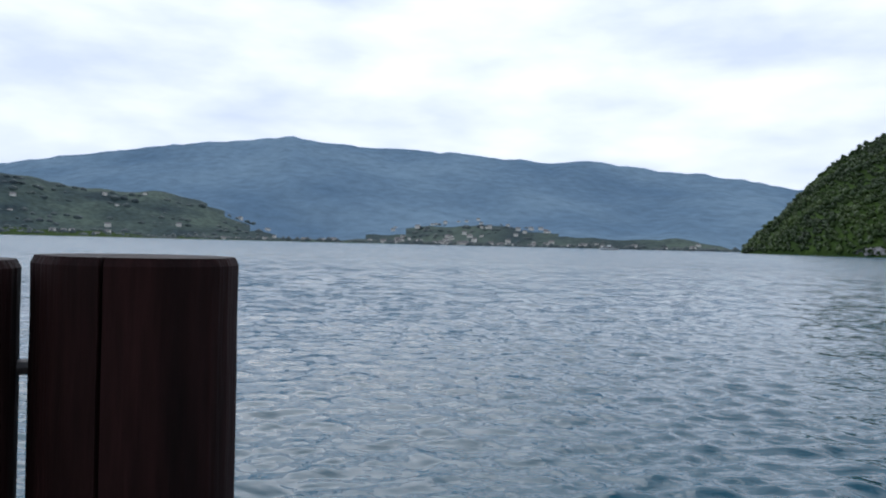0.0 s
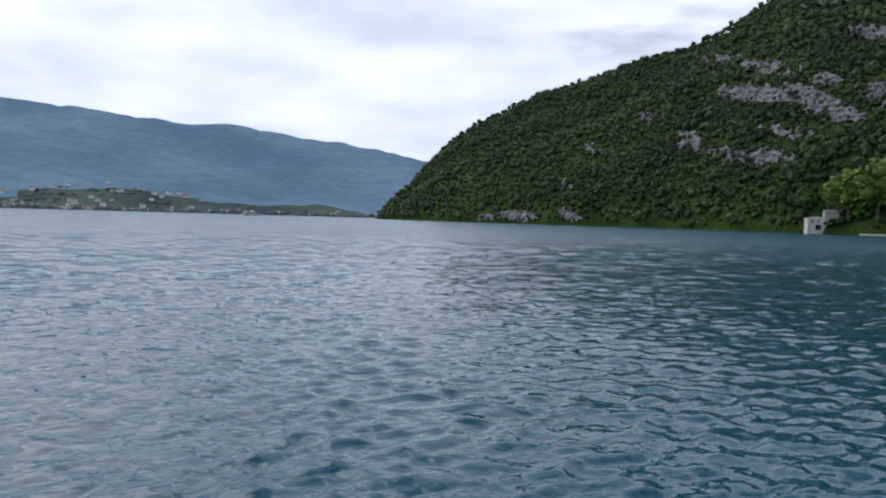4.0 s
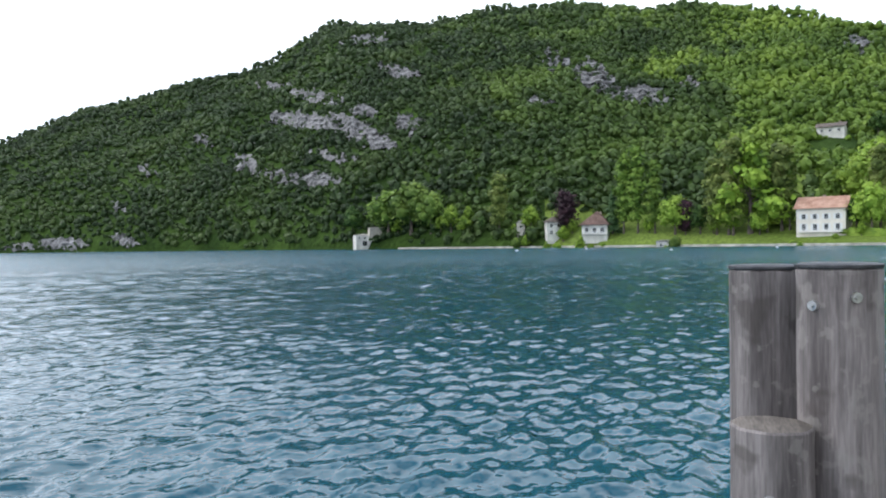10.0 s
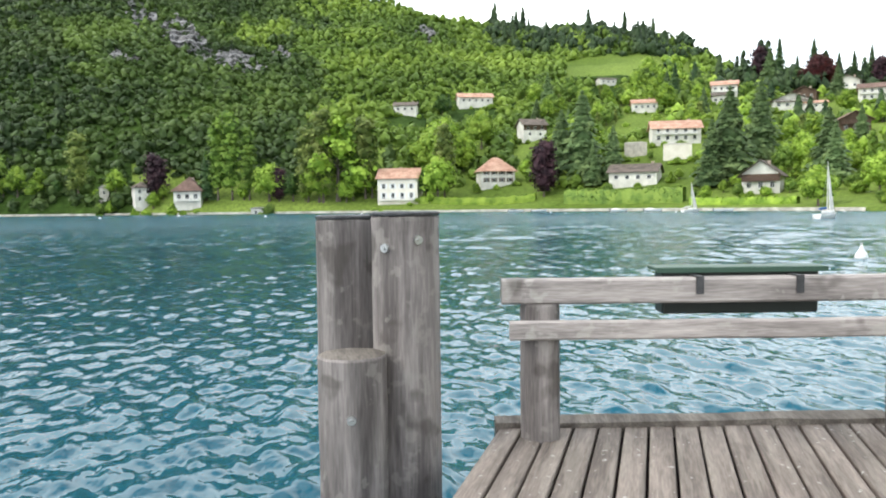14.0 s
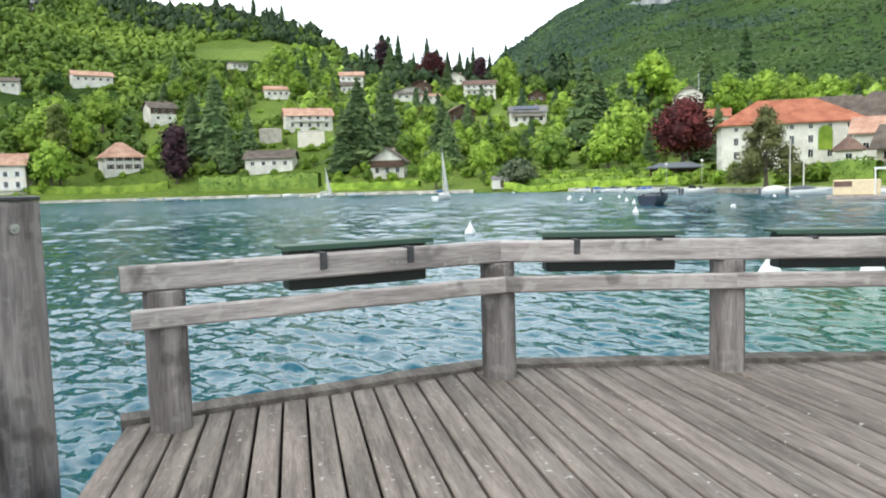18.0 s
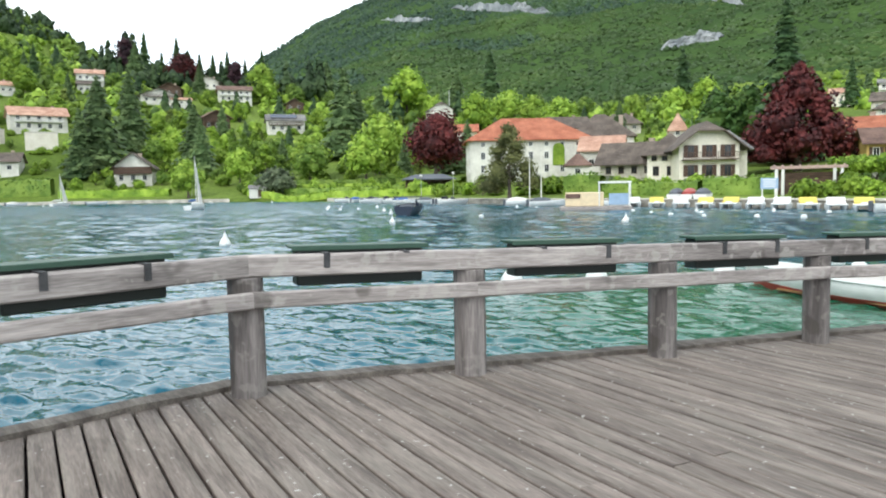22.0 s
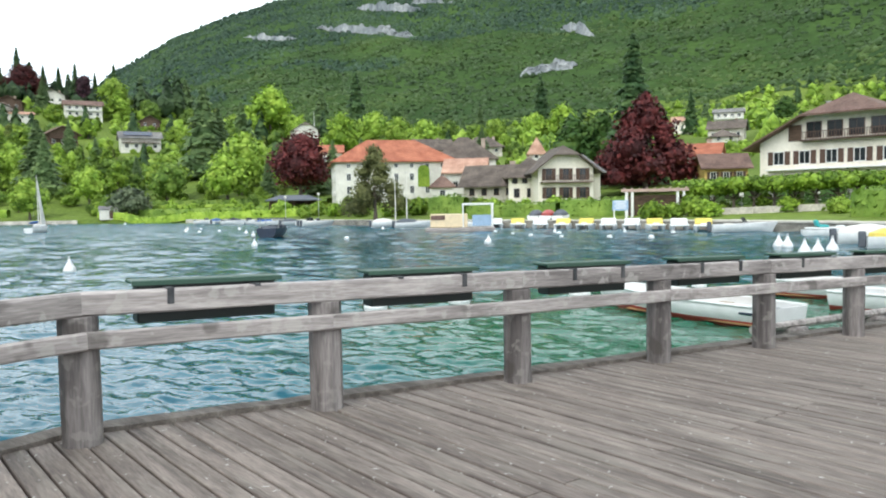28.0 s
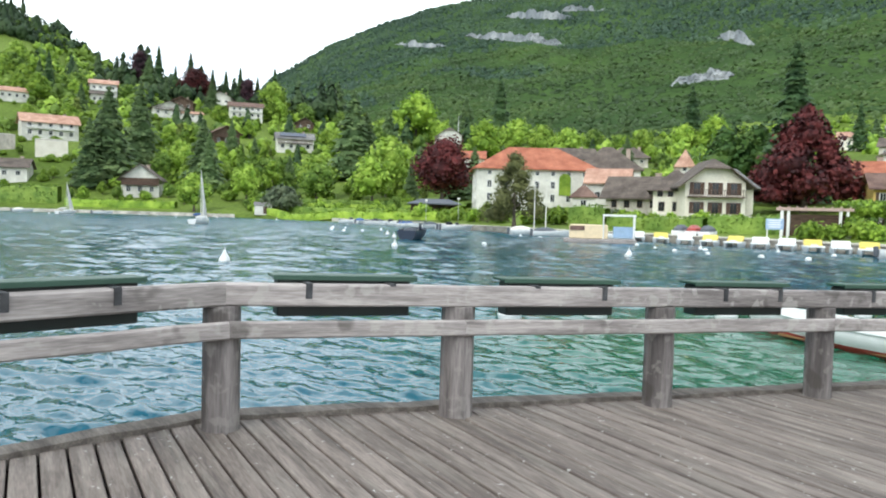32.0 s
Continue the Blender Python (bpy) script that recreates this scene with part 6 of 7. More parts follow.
for a, r, h in ((-160.6, 82, 2.6), (-161.4, 80, 2.0), (-152.6, 96, 2.0), (-150.2, 98, 1.8), (-147.6, 101, 2.2), (-145.5, 104, 2.6), (-130.5, 138, 2.4), (-128.4, 150, 2.6), (-126.2, 158, 2.2), (-124.4, 168, 2.6)):
    plant("bush", a, r, h)
plant("plum", -95.6, 259, 19.0)
for a, r, h, kind in ((-134.6, 122, 2.6, "bush"), (-135.6, 119, 3.2, "oak1"), (-136.6, 116, 2.4, "bush"), (-138.9, 110, 2.8, "bush"), (-139.8, 112, 3.4, "oak3"), (-140.8, 108, 3.0, "bush"), (-142.4, 110, 3.6, "lime1"), (-143.6, 108, 2.8, "bush2"), (-145.0, 106, 2.6, "willow"), (-146.4, 104, 2.4, "bush2"), (-148.8, 101, 2.2, "bush"), (-153.4, 98, 3.4, "lime1"), (-133.4, 128, 2.8, "bush2"), (-132.4, 130, 2.2, "bush")):
    plant(kind, a, r, h)
# shrubs and small trees in the gardens close round the houses
garden = random.Random(93)
for sa, sr, sw in list(SITES):
    if -132 < sa < -60:
        for k in range(6):
            side = garden.uniform(-0.75, 0.75)
            kind = garden.choice(("bush", "bush", "bush2", "bush")) if abs(side) < 0.45 else garden.choice(("oak1", "lime2", "bush", "oak3", "bush2"))
            plant(kind, sa + math.degrees(side * sw / sr), sr - garden.uniform(5.5, 9), garden.uniform(1.5, 2.9) if kind.startswith("bush") else garden.uniform(3.0, 6.5))
shrubs = random.Random(92)
for k in range(64):
    a = shrubs.uniform(-130.5, -96.5)
    r = float(SHORE(a)) + shrubs.uniform(7, 42)
    if clear(a, r, 45):
        kind = shrubs.choice(("bush", "bush", "bush2", "oak1", "oak3"))
        plant(kind, a, r, shrubs.uniform(1.2, 2.4) if kind.startswith("bush") else shrubs.uniform(2.6, 4.5))

# ---------------------------------------------------------------- the water's edge
M["pale_wall"] = mat("pale_limestone_blocks", (0.30, 0.275, 0.235), (0.62, 0.58, 0.51), 0.5, 0.9, 0.5, (1, 1, 2.0), fine=0.3, dist=0.06)
M["quay_stone"] = mat("grey_quay_stone", (0.17, 0.155, 0.135), (0.34, 0.32, 0.28), 0.9, 0.9, 0.5, (1, 1, 2.5), fine=0.3, dist=0.05)
M["gravel"] = mat("pale_gravel", (0.42, 0.39, 0.34), (0.58, 0.55, 0.49), 1.5, 0.95, 0.4, fine=0.2)
M["hull_white"] = plain("white_hull", (0.74, 0.75, 0.75), 0.3)
M["hull_red"] = plain("red_hull_paint", (0.36, 0.045, 0.035), 0.4)
M["hull_navy"] = plain("navy_hull", (0.02, 0.03, 0.055), 0.35)
M["cover_blue"] = plain("blue_boat_cover", (0.05, 0.12, 0.32), 0.7)
M["cover_grey"] = plain("grey_boat_cover", (0.10, 0.11, 0.13), 0.7)
M["yellow_shell"] = plain("yellow_shell", (0.72, 0.58, 0.12), 0.4)
M["teal_shell"] = plain("turquoise_shell", (0.04, 0.40, 0.40), 0.4)
M["canvas"] = plain("white_canvas", (0.72, 0.70, 0.66), 0.8)
M["cream_paint"] = plain("cream_paint", (0.74, 0.60, 0.40), 0.6)
M["pink_beam"] = plain("pale_pink_timber", (0.50, 0.36, 0.32), 0.8)
M["sign_blue"] = plain("pale_blue_board", (0.30, 0.42, 0.58), 0.5)
M["seat_wood"] = plain("varnished_bench_wood", (0.30, 0.17, 0.08), 0.4)


def shore_strip(name, label, a0, a1, off0, off1, z0, z1, material, lean=0.0):
    """A long wall or walk that follows the shore."""
    n = int(abs(a1 - a0) / 0.5)
    verts, faces = [], []
    for k in range(n + 1):
        a = a0 + (a1 - a0) * k / n
        rs = float(SHORE(a))
        wob = 0.12 * noise.noise(Vector((a * 3, 0, 0)))
        for off, z in ((off0 - lean, z0), (off0, z1 + wob * 0.4), (off1, z1 + wob * 0.4), (off1, z0)):
            x, y = spot(a, rs + off)
            verts.append((x, y, z))
    for k in range(n):
        for j in range(3):
            p = 4 * k + j
            faces.append((p, p + 4, p + 5, p + 1))
    faces += [(0, 1, 2, 3), (4 * n + 3, 4 * n + 2, 4 * n + 1, 4 * n)]
    return tagged(new(name, mesh_from(name, verts, faces, material)), label, "wall", kind="structure")


shore_strip("shore_wall", "low pale stone wall along the lake shore", -55, -117, -0.5, 0.5, -2.0, 0.02, M["pale_wall"])
shore_strip("quay_wall", "grey stone quay wall", -127, -179, -0.6, 0.3, -2.5, -0.14, M["quay_stone"], 0.3)
shore_strip("quay_coping", "pale coping along the quay", -127, -179, -0.75, 0.1, -0.136, -0.02, M["gravel"])
shore_strip("quay_walk", "pale gravel walk behind the quay", -124, -179, 0.35, 4.2, -0.9, -0.05, M["gravel"])


# ---------------------------------------------------------------- boats
def hull_mesh(length, beam, depth, z_low, material, band=(0.0, 1.0), transom=0.7, inner=False):
    """A lofted hull; band picks a strip of its side, from keel (0) to gunwale (1)."""
    bm = bmesh.new()
    rows = []
    for i in range(13):
        t = i / 12
        half = beam / 2 * (transom + (1 - transom) * min(1, t * 2.5)) * (1 - max(0, (t - 0.45) / 0.55) ** 2.4)
        sheer = depth * (1 + 0.22 * t ** 2)
        row = []
        for j in range(7):
            s = band[0] + (band[1] - band[0]) * j / 6
            w = half * math.sin(math.pi / 2 * min(1.0, 0.12 + s)) ** 0.6
            row.append((length * (t - 0.5) + 0.12 * length * t ** 6 * s, max(w, 0.015), z_low + sheer * s))
        rows.append(row)
    for side in (-1, 1):
        grid = [[bm.verts.new((x, side * y, z)) for x, y, z in row] for row in rows]
        for p, q in zip(grid, grid[1:]):
            for j in range(6):
                bm.faces.new((p[j], q[j], q[j + 1], p[j + 1]))
    back = [bm.verts.new((x, s * y, z)) for s, col in ((-1, rows[0]), (1, rows[0][::-1])) for x, y, z in col]
    bm.faces.new(back)
    bmesh.ops.remove_doubles(bm, verts=bm.verts, dist=0.002)
    bmesh.ops.recalc_face_normals(bm, faces=bm.faces)
    bmesh.ops.solidify(bm, geom=bm.faces[:], thickness=0.03)
    return as_mesh("hull", bm, M[material])


def gunwale(length, beam, depth, z_low, material, transom=0.7):
    """One bent rail: up one side, round the bow and back along the other."""
    line = []
    for i in range(13):
        t = i / 12
        half = beam / 2 * (transom + (1 - transom) * min(1, t * 2.5)) * (1 - max(0, (t - 0.45) / 0.55) ** 2.4)
        line.append((length * (t - 0.5) + 0.12 * length * t ** 6, max(half, 0.02), z_low + depth * (1 + 0.22 * t ** 2)))
    line = [Vector(p) for p in line] + [Vector((x, -y, z)) for x, y, z in reversed(line)]
    bm = bmesh.new()
    rings = []
    for i, p in enumerate(line):
        along = (line[min(i + 1, len(line) - 1)] - line[max(i - 1, 0)]).normalized()
        side = along.cross(Vector((0, 0, 1))).normalized()
        rings.append([bm.verts.new(p + side * 0.035 * math.cos(q * math.pi / 3) + Vector((0, 0, 0.035 * math.sin(q * math.pi / 3)))) for q in range(6)])
    for a, b in zip(rings, rings[1:]):
        for q in range(6):
            bm.faces.new((a[q], a[(q + 1) % 6], b[(q + 1) % 6], b[q]))
    bm.faces.new(rings[0])
    bm.faces.new(rings[-1][::-1])
    bmesh.ops.recalc_face_normals(bm, faces=bm.faces)
    return as_mesh("gunwale", bm, M[material])


ROW_HULL = hull_mesh(4.5, 1.3, 0.52, -0.12, "hull_white", (0.42, 1.0))
ROW_BOTTOM = hull_mesh(4.5, 1.31, 0.52, -0.12, "hull_red", (0.0, 0.43))
ROW_GUNWALE = gunwale(4.5, 1.3, 0.52, -0.12, "hull_white")


def row_boat(x, y, turn, label, bench=True):
    b = thing("rowing_boat", pose(x, y, WATER, 0, 0, turn), label, "boat", "rowing boats at the jetty")
    part("hull", ROW_HULL, M["hull_white"], b)
    part("bottom", ROW_BOTTOM, M["hull_red"], b, "dark red painted bottom")
    part("gunwale", ROW_GUNWALE, M["hull_white"], b)
    part("floor", cuboid(3.2, 0.95, 0.03, (-0.3, 0, 0.06)), M["seat_wood"], b)
    for px in (-1.7, -0.5, 0.8):
        part("bench", cuboid(0.28, 1.08 if px < 0.5 else 0.9, 0.04, (px, 0, 0.27), 0.008), M["seat_wood"] if px > -1 else M["hull_navy"], b)
    return b


row_boat(5.40, -15.6, -21, "white rowing boat with a red bottom moored by the jetty")
row_boat(3.0, -19.9, 172, "white rowing boat moored behind another")
row_boat(1.0, -17.6, 165, "white rowing boat lying close to the jetty")
row_boat(-1.8, -22.5, 160, "white rowing boat moored further along the jetty")
boom = thing("mooring_boom", pose(0, 0, WATER + 0.18), "long grey floating timber boom beside the jetty", "boom")
part("beam", between((3.55, -13.3, 0), (0.9, -19.0, 0.05), 0.075, 8), M["rail"], boom)
for k in (0.15, 0.5, 0.85):
    part("float", cuboid(0.5, 0.35, 0.3, (3.55 - 2.65 * k, -13.3 - 5.7 * k, -0.17), 0.04), M["post"], boom)

SMALL_HULL = hull_mesh(4.2, 1.7, 0.75, -0.15, "hull_white")
NAVY_HULL = hull_mesh(5.2, 2.2, 0.95, -0.15, "hull_navy")


def motor_boat(a, r, turn, cover="", label="small white motorboat on its mooring", hull=None, group="moored boats"):
    x, y = spot(a, r)
    b = thing("motorboat", pose(x, y, WATER, 0, 0, a + turn), label, "boat", group)
    part("hull", hull or SMALL_HULL, M["hull_white"], b)
    part("foredeck", cuboid(1.5, 1.25, 0.06, (0.95, 0, 0.66), 0.02), M["hull_white"], b)
    if cover:
        part("cover", lathe([(0.9, 0.55), (0.85, 0.75), (0.55, 0.95), (0.1, 1.05)], 12), M[cover], b, "stretched boat cover").matrix_basis = Matrix.Translation((-0.7, 0, 0)) @ Matrix.Diagonal((1.5, 0.85, 1.0, 1))
    else:
        part("windscreen", cuboid(0.05, 1.2, 0.42, (0.2, 0, 0.9), 0, Matrix.Rotation(radians(-25), 4, 'Y')), M["glass"], b)
        part("seat", cuboid(0.5, 1.1, 0.35, (-0.9, 0, 0.5), 0.05), M["canvas"], b)
    part("outboard", cuboid(0.3, 0.32, 0.75, (-2.25, 0, 0.45), 0.05), M["cover_grey"], b)
    return b


# the dark motorboat out on a mooring
bx = motor_boat(-130.2, 66, 78, "cover_grey", "dark blue motorboat with a grey canopy on a mooring", NAVY_HULL, "")
part("canopy_frame", cuboid(2.2, 1.7, 0.06, (-0.3, 0, 1.55), 0.02), M["cover_grey"], bx)
for px in (-1.3, 0.7):
    for py in (-0.75, 0.75):
        part("canopy_post", rod(0.03, 0.03, 0.85, (px, py, 0.72), 6), M["steel"], bx)


def sail_boat(a, r, turn, mast, cover, label):
    x, y = spot(a, r)
    b = thing("sailing_boat", pose(x, y, WATER, 0, 0, a + turn), label, "boat", "sailing boats")
    part("hull", SMALL_HULL, M["hull_white"], b)
    part("cabin", cuboid(1.5, 1.0, 0.42, (0.5, 0, 0.8), 0.12), M["hull_white"], b)
    part("mast", rod(0.06, 0.035, mast, (0.3, 0, 0.6), 8), M["canvas"], b)
    part("boom", between((0.3, 0, 1.25), (-1.9, 0, 1.15), 0.05), M["steel"], b)
    part("furled_sail", lathe([(0.05, 0), (0.16, 0.3), (0.18, 1.4), (0.05, 2.1)], 8), M[cover], b, "rolled sail in its cover").matrix_basis = Matrix.Translation((0.25, 0, 1.33)) @ Matrix.Rotation(radians(-93), 4, 'Y')
    jib = bmesh.new()
    pts = [(1.95, -0.05, 0.95), (0.36, -0.08, 0.62 + mast * 0.9), (0.75, -0.14, 1.1), (1.95, 0.05, 0.95), (0.36, 0.02, 0.62 + mast * 0.9), (0.75, 0.0, 1.1)]
    v = [jib.verts.new(p) for p in pts]
    for f in ((0, 1, 2), (5, 4, 3), (0, 3, 4, 1), (1, 4, 5, 2), (2, 5, 3, 0)):
        jib.faces.new([v[i] for i in f])
    part("jib", jib, M["canvas"], b, "white hoisted jib")
    for s in (-1, 1):
        part("shroud", between((0.2, s * 0.78, 0.65), (0.3, 0, 0.6 + mast * 0.85), 0.012, 4), M["steel"], b)
    return b


sail_boat(-114.7, 108, 62, 6.6, "cover_blue", "small white sailing boat with a blue cover at anchor")
sail_boat(-106.0, 178, 40, 6.2, "canvas", "small white sailing boat near the far hedge")


def pedal_boat(a, r, turn, shell, label):
    x, y = spot(a, r)
    b = thing("pedal_boat", pose(x, y, WATER, 0, 0, a + turn), label, "boat", "hire boats along the quay")
    for s in (-1, 1):
        part("float", PEDAL_FLOAT, M["hull_white"], b).matrix_basis = Matrix.Translation((0, s * 0.55, 0))
    part("deck", cuboid(2.6, 1.5, 0.14, (0, 0, 0.44), 0.04), M["hull_white"], b)
    part("seat", cuboid(0.6, 1.35, 0.18, (-0.3, 0, 0.58), 0.05), M[shell], b)
    part("backrest", cuboid(0.18, 1.35, 0.42, (-0.66, 0, 0.78), 0.06, Matrix.Rotation(radians(-14), 4, 'Y')), M[shell], b)
    part("pedal_box", cuboid(0.5, 0.5, 0.16, (0.75, 0, 0.54), 0.04), M["hull_white"], b)
    return b


PEDAL_FLOAT = hull_mesh(3.0, 0.5, 0.45, -0.1, "hull_white")
shell_rng = random.Random(12)
for k in range(10):
    a = -146.6 - 1.65 * k
    shell = ("hull_white", "yellow_shell", "hull_white", "yellow_shell", "yellow_shell", "hull_white")[k % 6]
    pedal_boat(a, float(SHORE(a)) - 3.0, -90 + shell_rng.uniform(-9, 9), shell, "yellow pedal boat moored along the quay" if shell == "yellow_shell" else "white pedal boat moored along the quay")
pedal_boat(-169.3, 56, 8, "teal_shell", "turquoise pedal boat near the quay")
for k in range(11):
    a = -125.4 - 0.78 * k + shell_rng.uniform(-0.3, 0.3)
    motor_boat(a, float(SHORE(a)) - 4 - shell_rng.uniform(0, 7), 10 + shell_rng.uniform(-60, 60), ("", "cover_blue", "", "cover_grey", "")[k % 5], "small white boat moored in the row by the quay")
for a, off, cover in ((-138.6, 5, "canvas"), (-140.4, 4.5, "cover_grey"), (-145.2, 4, ""), (-163.9, 4.0, ""), (-172.5, 12, "canvas"), (-174.5, 14, "yellow_shell"), (-93.5, 26, "cover_grey"), (-95.2, 15, ""), (-103.4, 14, "canvas"), (-108.2, 13, ""), (-101.0, 20, "canvas")):
    motor_boat(a, float(SHORE(a)) - off, 12, cover, "white motorboat moored off the shore")

ferry = thing("passenger_boat", pose(*spot(-12.25, 1000), WATER, 0, 0, 12), "white passenger boat far out on the lake", "boat")
part("hull", hull_mesh(24, 6, 2.4, -0.4, "hull_white"), M["hull_white"], ferry)
part("saloon", cuboid(14, 4.6, 2.4, (-2, 0, 3.2), 0.2), M["hull_white"], ferry)
part("window_band", cuboid(13, 4.7, 0.9, (-2, 0, 3.4)), M["glass"], ferry)
part("wheelhouse", cuboid(4, 3, 2.0, (1, 0, 5.4), 0.2), M["hull_white"], ferry)

# ---------------------------------------------------------------- buoys
BUOY = as_mesh("body", lathe([(0.05, -0.15), (0.24, -0.05), (0.27, 0.08), (0.22, 0.22), (0.10, 0.40), (0.055, 0.56), (0.02, 0.60)], 16), M["hull_white"])
BUOY_BALL = as_mesh("body", lathe([(0.08, -0.18), (0.22, -0.08), (0.26, 0.06), (0.22, 0.2), (0.1, 0.28)], 16), M["hull_white"])
BUOY_RING = as_mesh("ring", lathe([(0.03, 0.58), (0.05, 0.62), (0.05, 0.66), (0.02, 0.69)], 10), M["steel"])


def buoy(x, y, pointed, size=1.0):
    b = thing("mooring_buoy", Matrix.Translation((x, y, WATER)) @ Matrix.Diagonal((size, size, size, 1)), "white pear-shaped mooring buoy" if pointed else "round white mooring buoy", "buoy", "mooring buoys")
    part("body", BUOY if pointed else BUOY_BALL, M["hull_white"], b)
    if pointed:
        part("ring", BUOY_RING, M["steel"], b)


buoy(29.9, -15.2, True, 0.9)
for x, y in ((9.8, -40.4), (9.3, -40.0), (7.6, -35.7), (7.1, -35.8), (6.95, -38.0), (8.8, -17.4), (11.6, -13.0), (10.6, -14.8)):
    buoy(x, y, True)
for x, y in ((39.6, -32.0), (54.0, -43.4), (71, -49.7), (75, -50.7), (60, -47.3), (40.7, -41.5), (27.3, -40.7), (28.9, -48.6), (26.5, -39.4), (22.4, -48), (19.6, -48.3), (29, -53), (7.95, -22.0), (7.0, -20.8), (4.9, -24.8), (81, -55)):
    buoy(x, y, (x * 10) % 3 < 1, 0.75)
buoy_rng = random.Random(21)
for k in range(26):
    a = buoy_rng.uniform(-134, -96) if k < 18 else buoy_rng.uniform(-160, -138)
    x, y = spot(a, float(SHORE(a)) - buoy_rng.uniform(8, 60 if k < 18 else 22))
    buoy(x, y, k % 3 == 0, buoy_rng.uniform(0.5, 0.75))
for a, r in ((-63.9, 210), (-75.0, 190), (-82, 215), (-69, 240)):
    buoy(*spot(a, r), False, 1.4)

# ---------------------------------------------------------------- on the quay
def on_ground(a, r, turn=0.0, lift=0.0):
    x, y = spot(a, r)
    return Matrix.Translation((x, y, ground_at(x, y) + lift)) @ Matrix.Rotation(radians(a + turn), 4, 'Z')


for a in (-139.1, -139.95):
    p = thing("flagpole", on_ground(a, 95), "thin white flagpole on the quay", "flagpole", "flagpoles")
    part("pole", rod(0.07, 0.04, 6.2, (0, 0, -0.2), 8), M["canvas"], p)
    part("finial", lathe([(0.03, 6.0), (0.09, 6.08), (0.02, 6.18)], 8), M["steel"], p)
x, y = spot(-143.95, 71)
stage = thing("landing_stage", Matrix.Translation((x, y, WATER)) @ Matrix.Rotation(radians(-143.9), 4, 'Z'), "floating landing stage with a cream hut and white frame", "landing stage")
part("platform", cuboid(6.4, 3.0, 0.5, (0, 0, 0.12), 0.05), M["rail"], stage)
part("hut", cuboid(3.4, 2.0, 1.25, (-1.0, 0, 1.0), 0.06), M["cream_paint"], stage)
part("hut_band", cuboid(1.3, 0.05, 0.4, (-2.0, -1.03, 1.3)), M["tile_umber"], stage)
part("blue_screen", cuboid(1.7, 0.06, 1.0, (2.0, -1.0, 1.0)), M["sign_blue"], stage)
for px in (0.3, 3.0):
    for py in (-1.1, 1.1):
        part("frame_post", rod(0.06, 0.06, 2.1, (px, py, 0.35), 8), M["white_paint"], stage)
for py in (-1.1, 1.1):
    part("frame_beam", cuboid(2.9, 0.14, 0.18, (1.65, py, 2.5)), M["white_paint"], stage)
for px in (-2.6, -0.6, 2.6):
    part("pontoon", rod(0.22, 0.22, 2.6, (px, -1.3, -0.12), 10, Matrix.Rotation(radians(-90), 4, 'X')), M["cover_grey"], stage)

sign = thing("notice_board", on_ground(-155.7, 76), "pale blue notice board on two posts", "sign")
part("board", cuboid(1.5, 0.08, 1.0, (0, 0, 1.55), 0.02), M["sign_blue"], sign)
for k in range(4):
    part("line", cuboid(1.1 - 0.15 * (k % 2), 0.012, 0.08, (0, -0.048, 1.9 - 0.2 * k)), M["white_paint"], sign, "unreadable line of writing")
for px in (-0.6, 0.6):
    part("post", rod(0.05, 0.05, 1.2, (px, 0, -0.1), 8), M["white_paint"], sign)

perg = thing("pergola", on_ground(-158.1, 84), "pale timber pergola with a flat beamed roof", "pergola")
for px in (-2.9, -2.3, 2.3, 2.9):
    for py in (-1.2, 1.2):
        part("post", cuboid(0.22, 0.22, 2.7, (px, py, 1.25), 0.02), M["white_paint"], perg)
for py in (-1.3, 1.3):
    part("beam", cuboid(6.8, 0.18, 0.28, (0, py, 2.72), 0.02), M["pink_beam"], perg)
for k in range(9):
    part("rafter", cuboid(0.10, 3.2, 0.16, (-3.1 + 0.775 * k, 0, 2.93)), M["pink_beam"], perg)
# dark sheet added behind, standing in for the shade under the beams
part("back_screen", cuboid(5.6, 0.1, 2.3, (0, 2.2, 1.1)), M["wood_wall"], perg, "dark sheet for the shade under the pergola")

pav = thing("terrace_pavilion", on_ground(-131.6, 140), "dark low terrace pavilion with open sides", "pavilion")
part("roof", roof_mesh(9, 4, 2.3, 0.7, "hip", 0.4), M["cover_grey"], pav)
for px in (-4.2, -2.1, 0, 2.1, 4.2):
    part("post", cuboid(0.14, 0.14, 2.5, (px, -1.9, 1.15)), M["brown_paint"], pav)
part("back_wall", cuboid(8.6, 0.12, 2.3, (0, 1.8, 1.1)), M["wood_wall"], pav)
for a in (-131.0, -133.4, -134.6, -135.8):
    p = thing("lamp_post", on_ground(a, 126), "thin pale lamp post by the quay garden", "lamp post", "quay lamp posts")
    part("pole", rod(0.06, 0.04, 3.6, (0, 0, -0.2), 8), M["steel"], p)
    part("head", lathe([(0.05, 3.4), (0.2, 3.5), (0.22, 3.7), (0.1, 3.85)], 10), M["canvas"], p)
shed = thing("garden_shed", on_ground(-119.0, 181), "small white garden shed by the shore", "shed")
part("wall", prism([(-1.9, -1.2), (1.9, -1.2), (1.9, 1.2), (-1.9, 1.2)], -0.3, 2.0), M["white_wall"], shed)
part("roof", roof_mesh(3.8, 2.4, 2.0, 0.6, "side", 0.2, thick=0.1), M["slate"], shed)
part("door", cuboid(0.9, 0.06, 1.7, (0.5, -1.22, 0.85)), M["brown_paint"], shed)

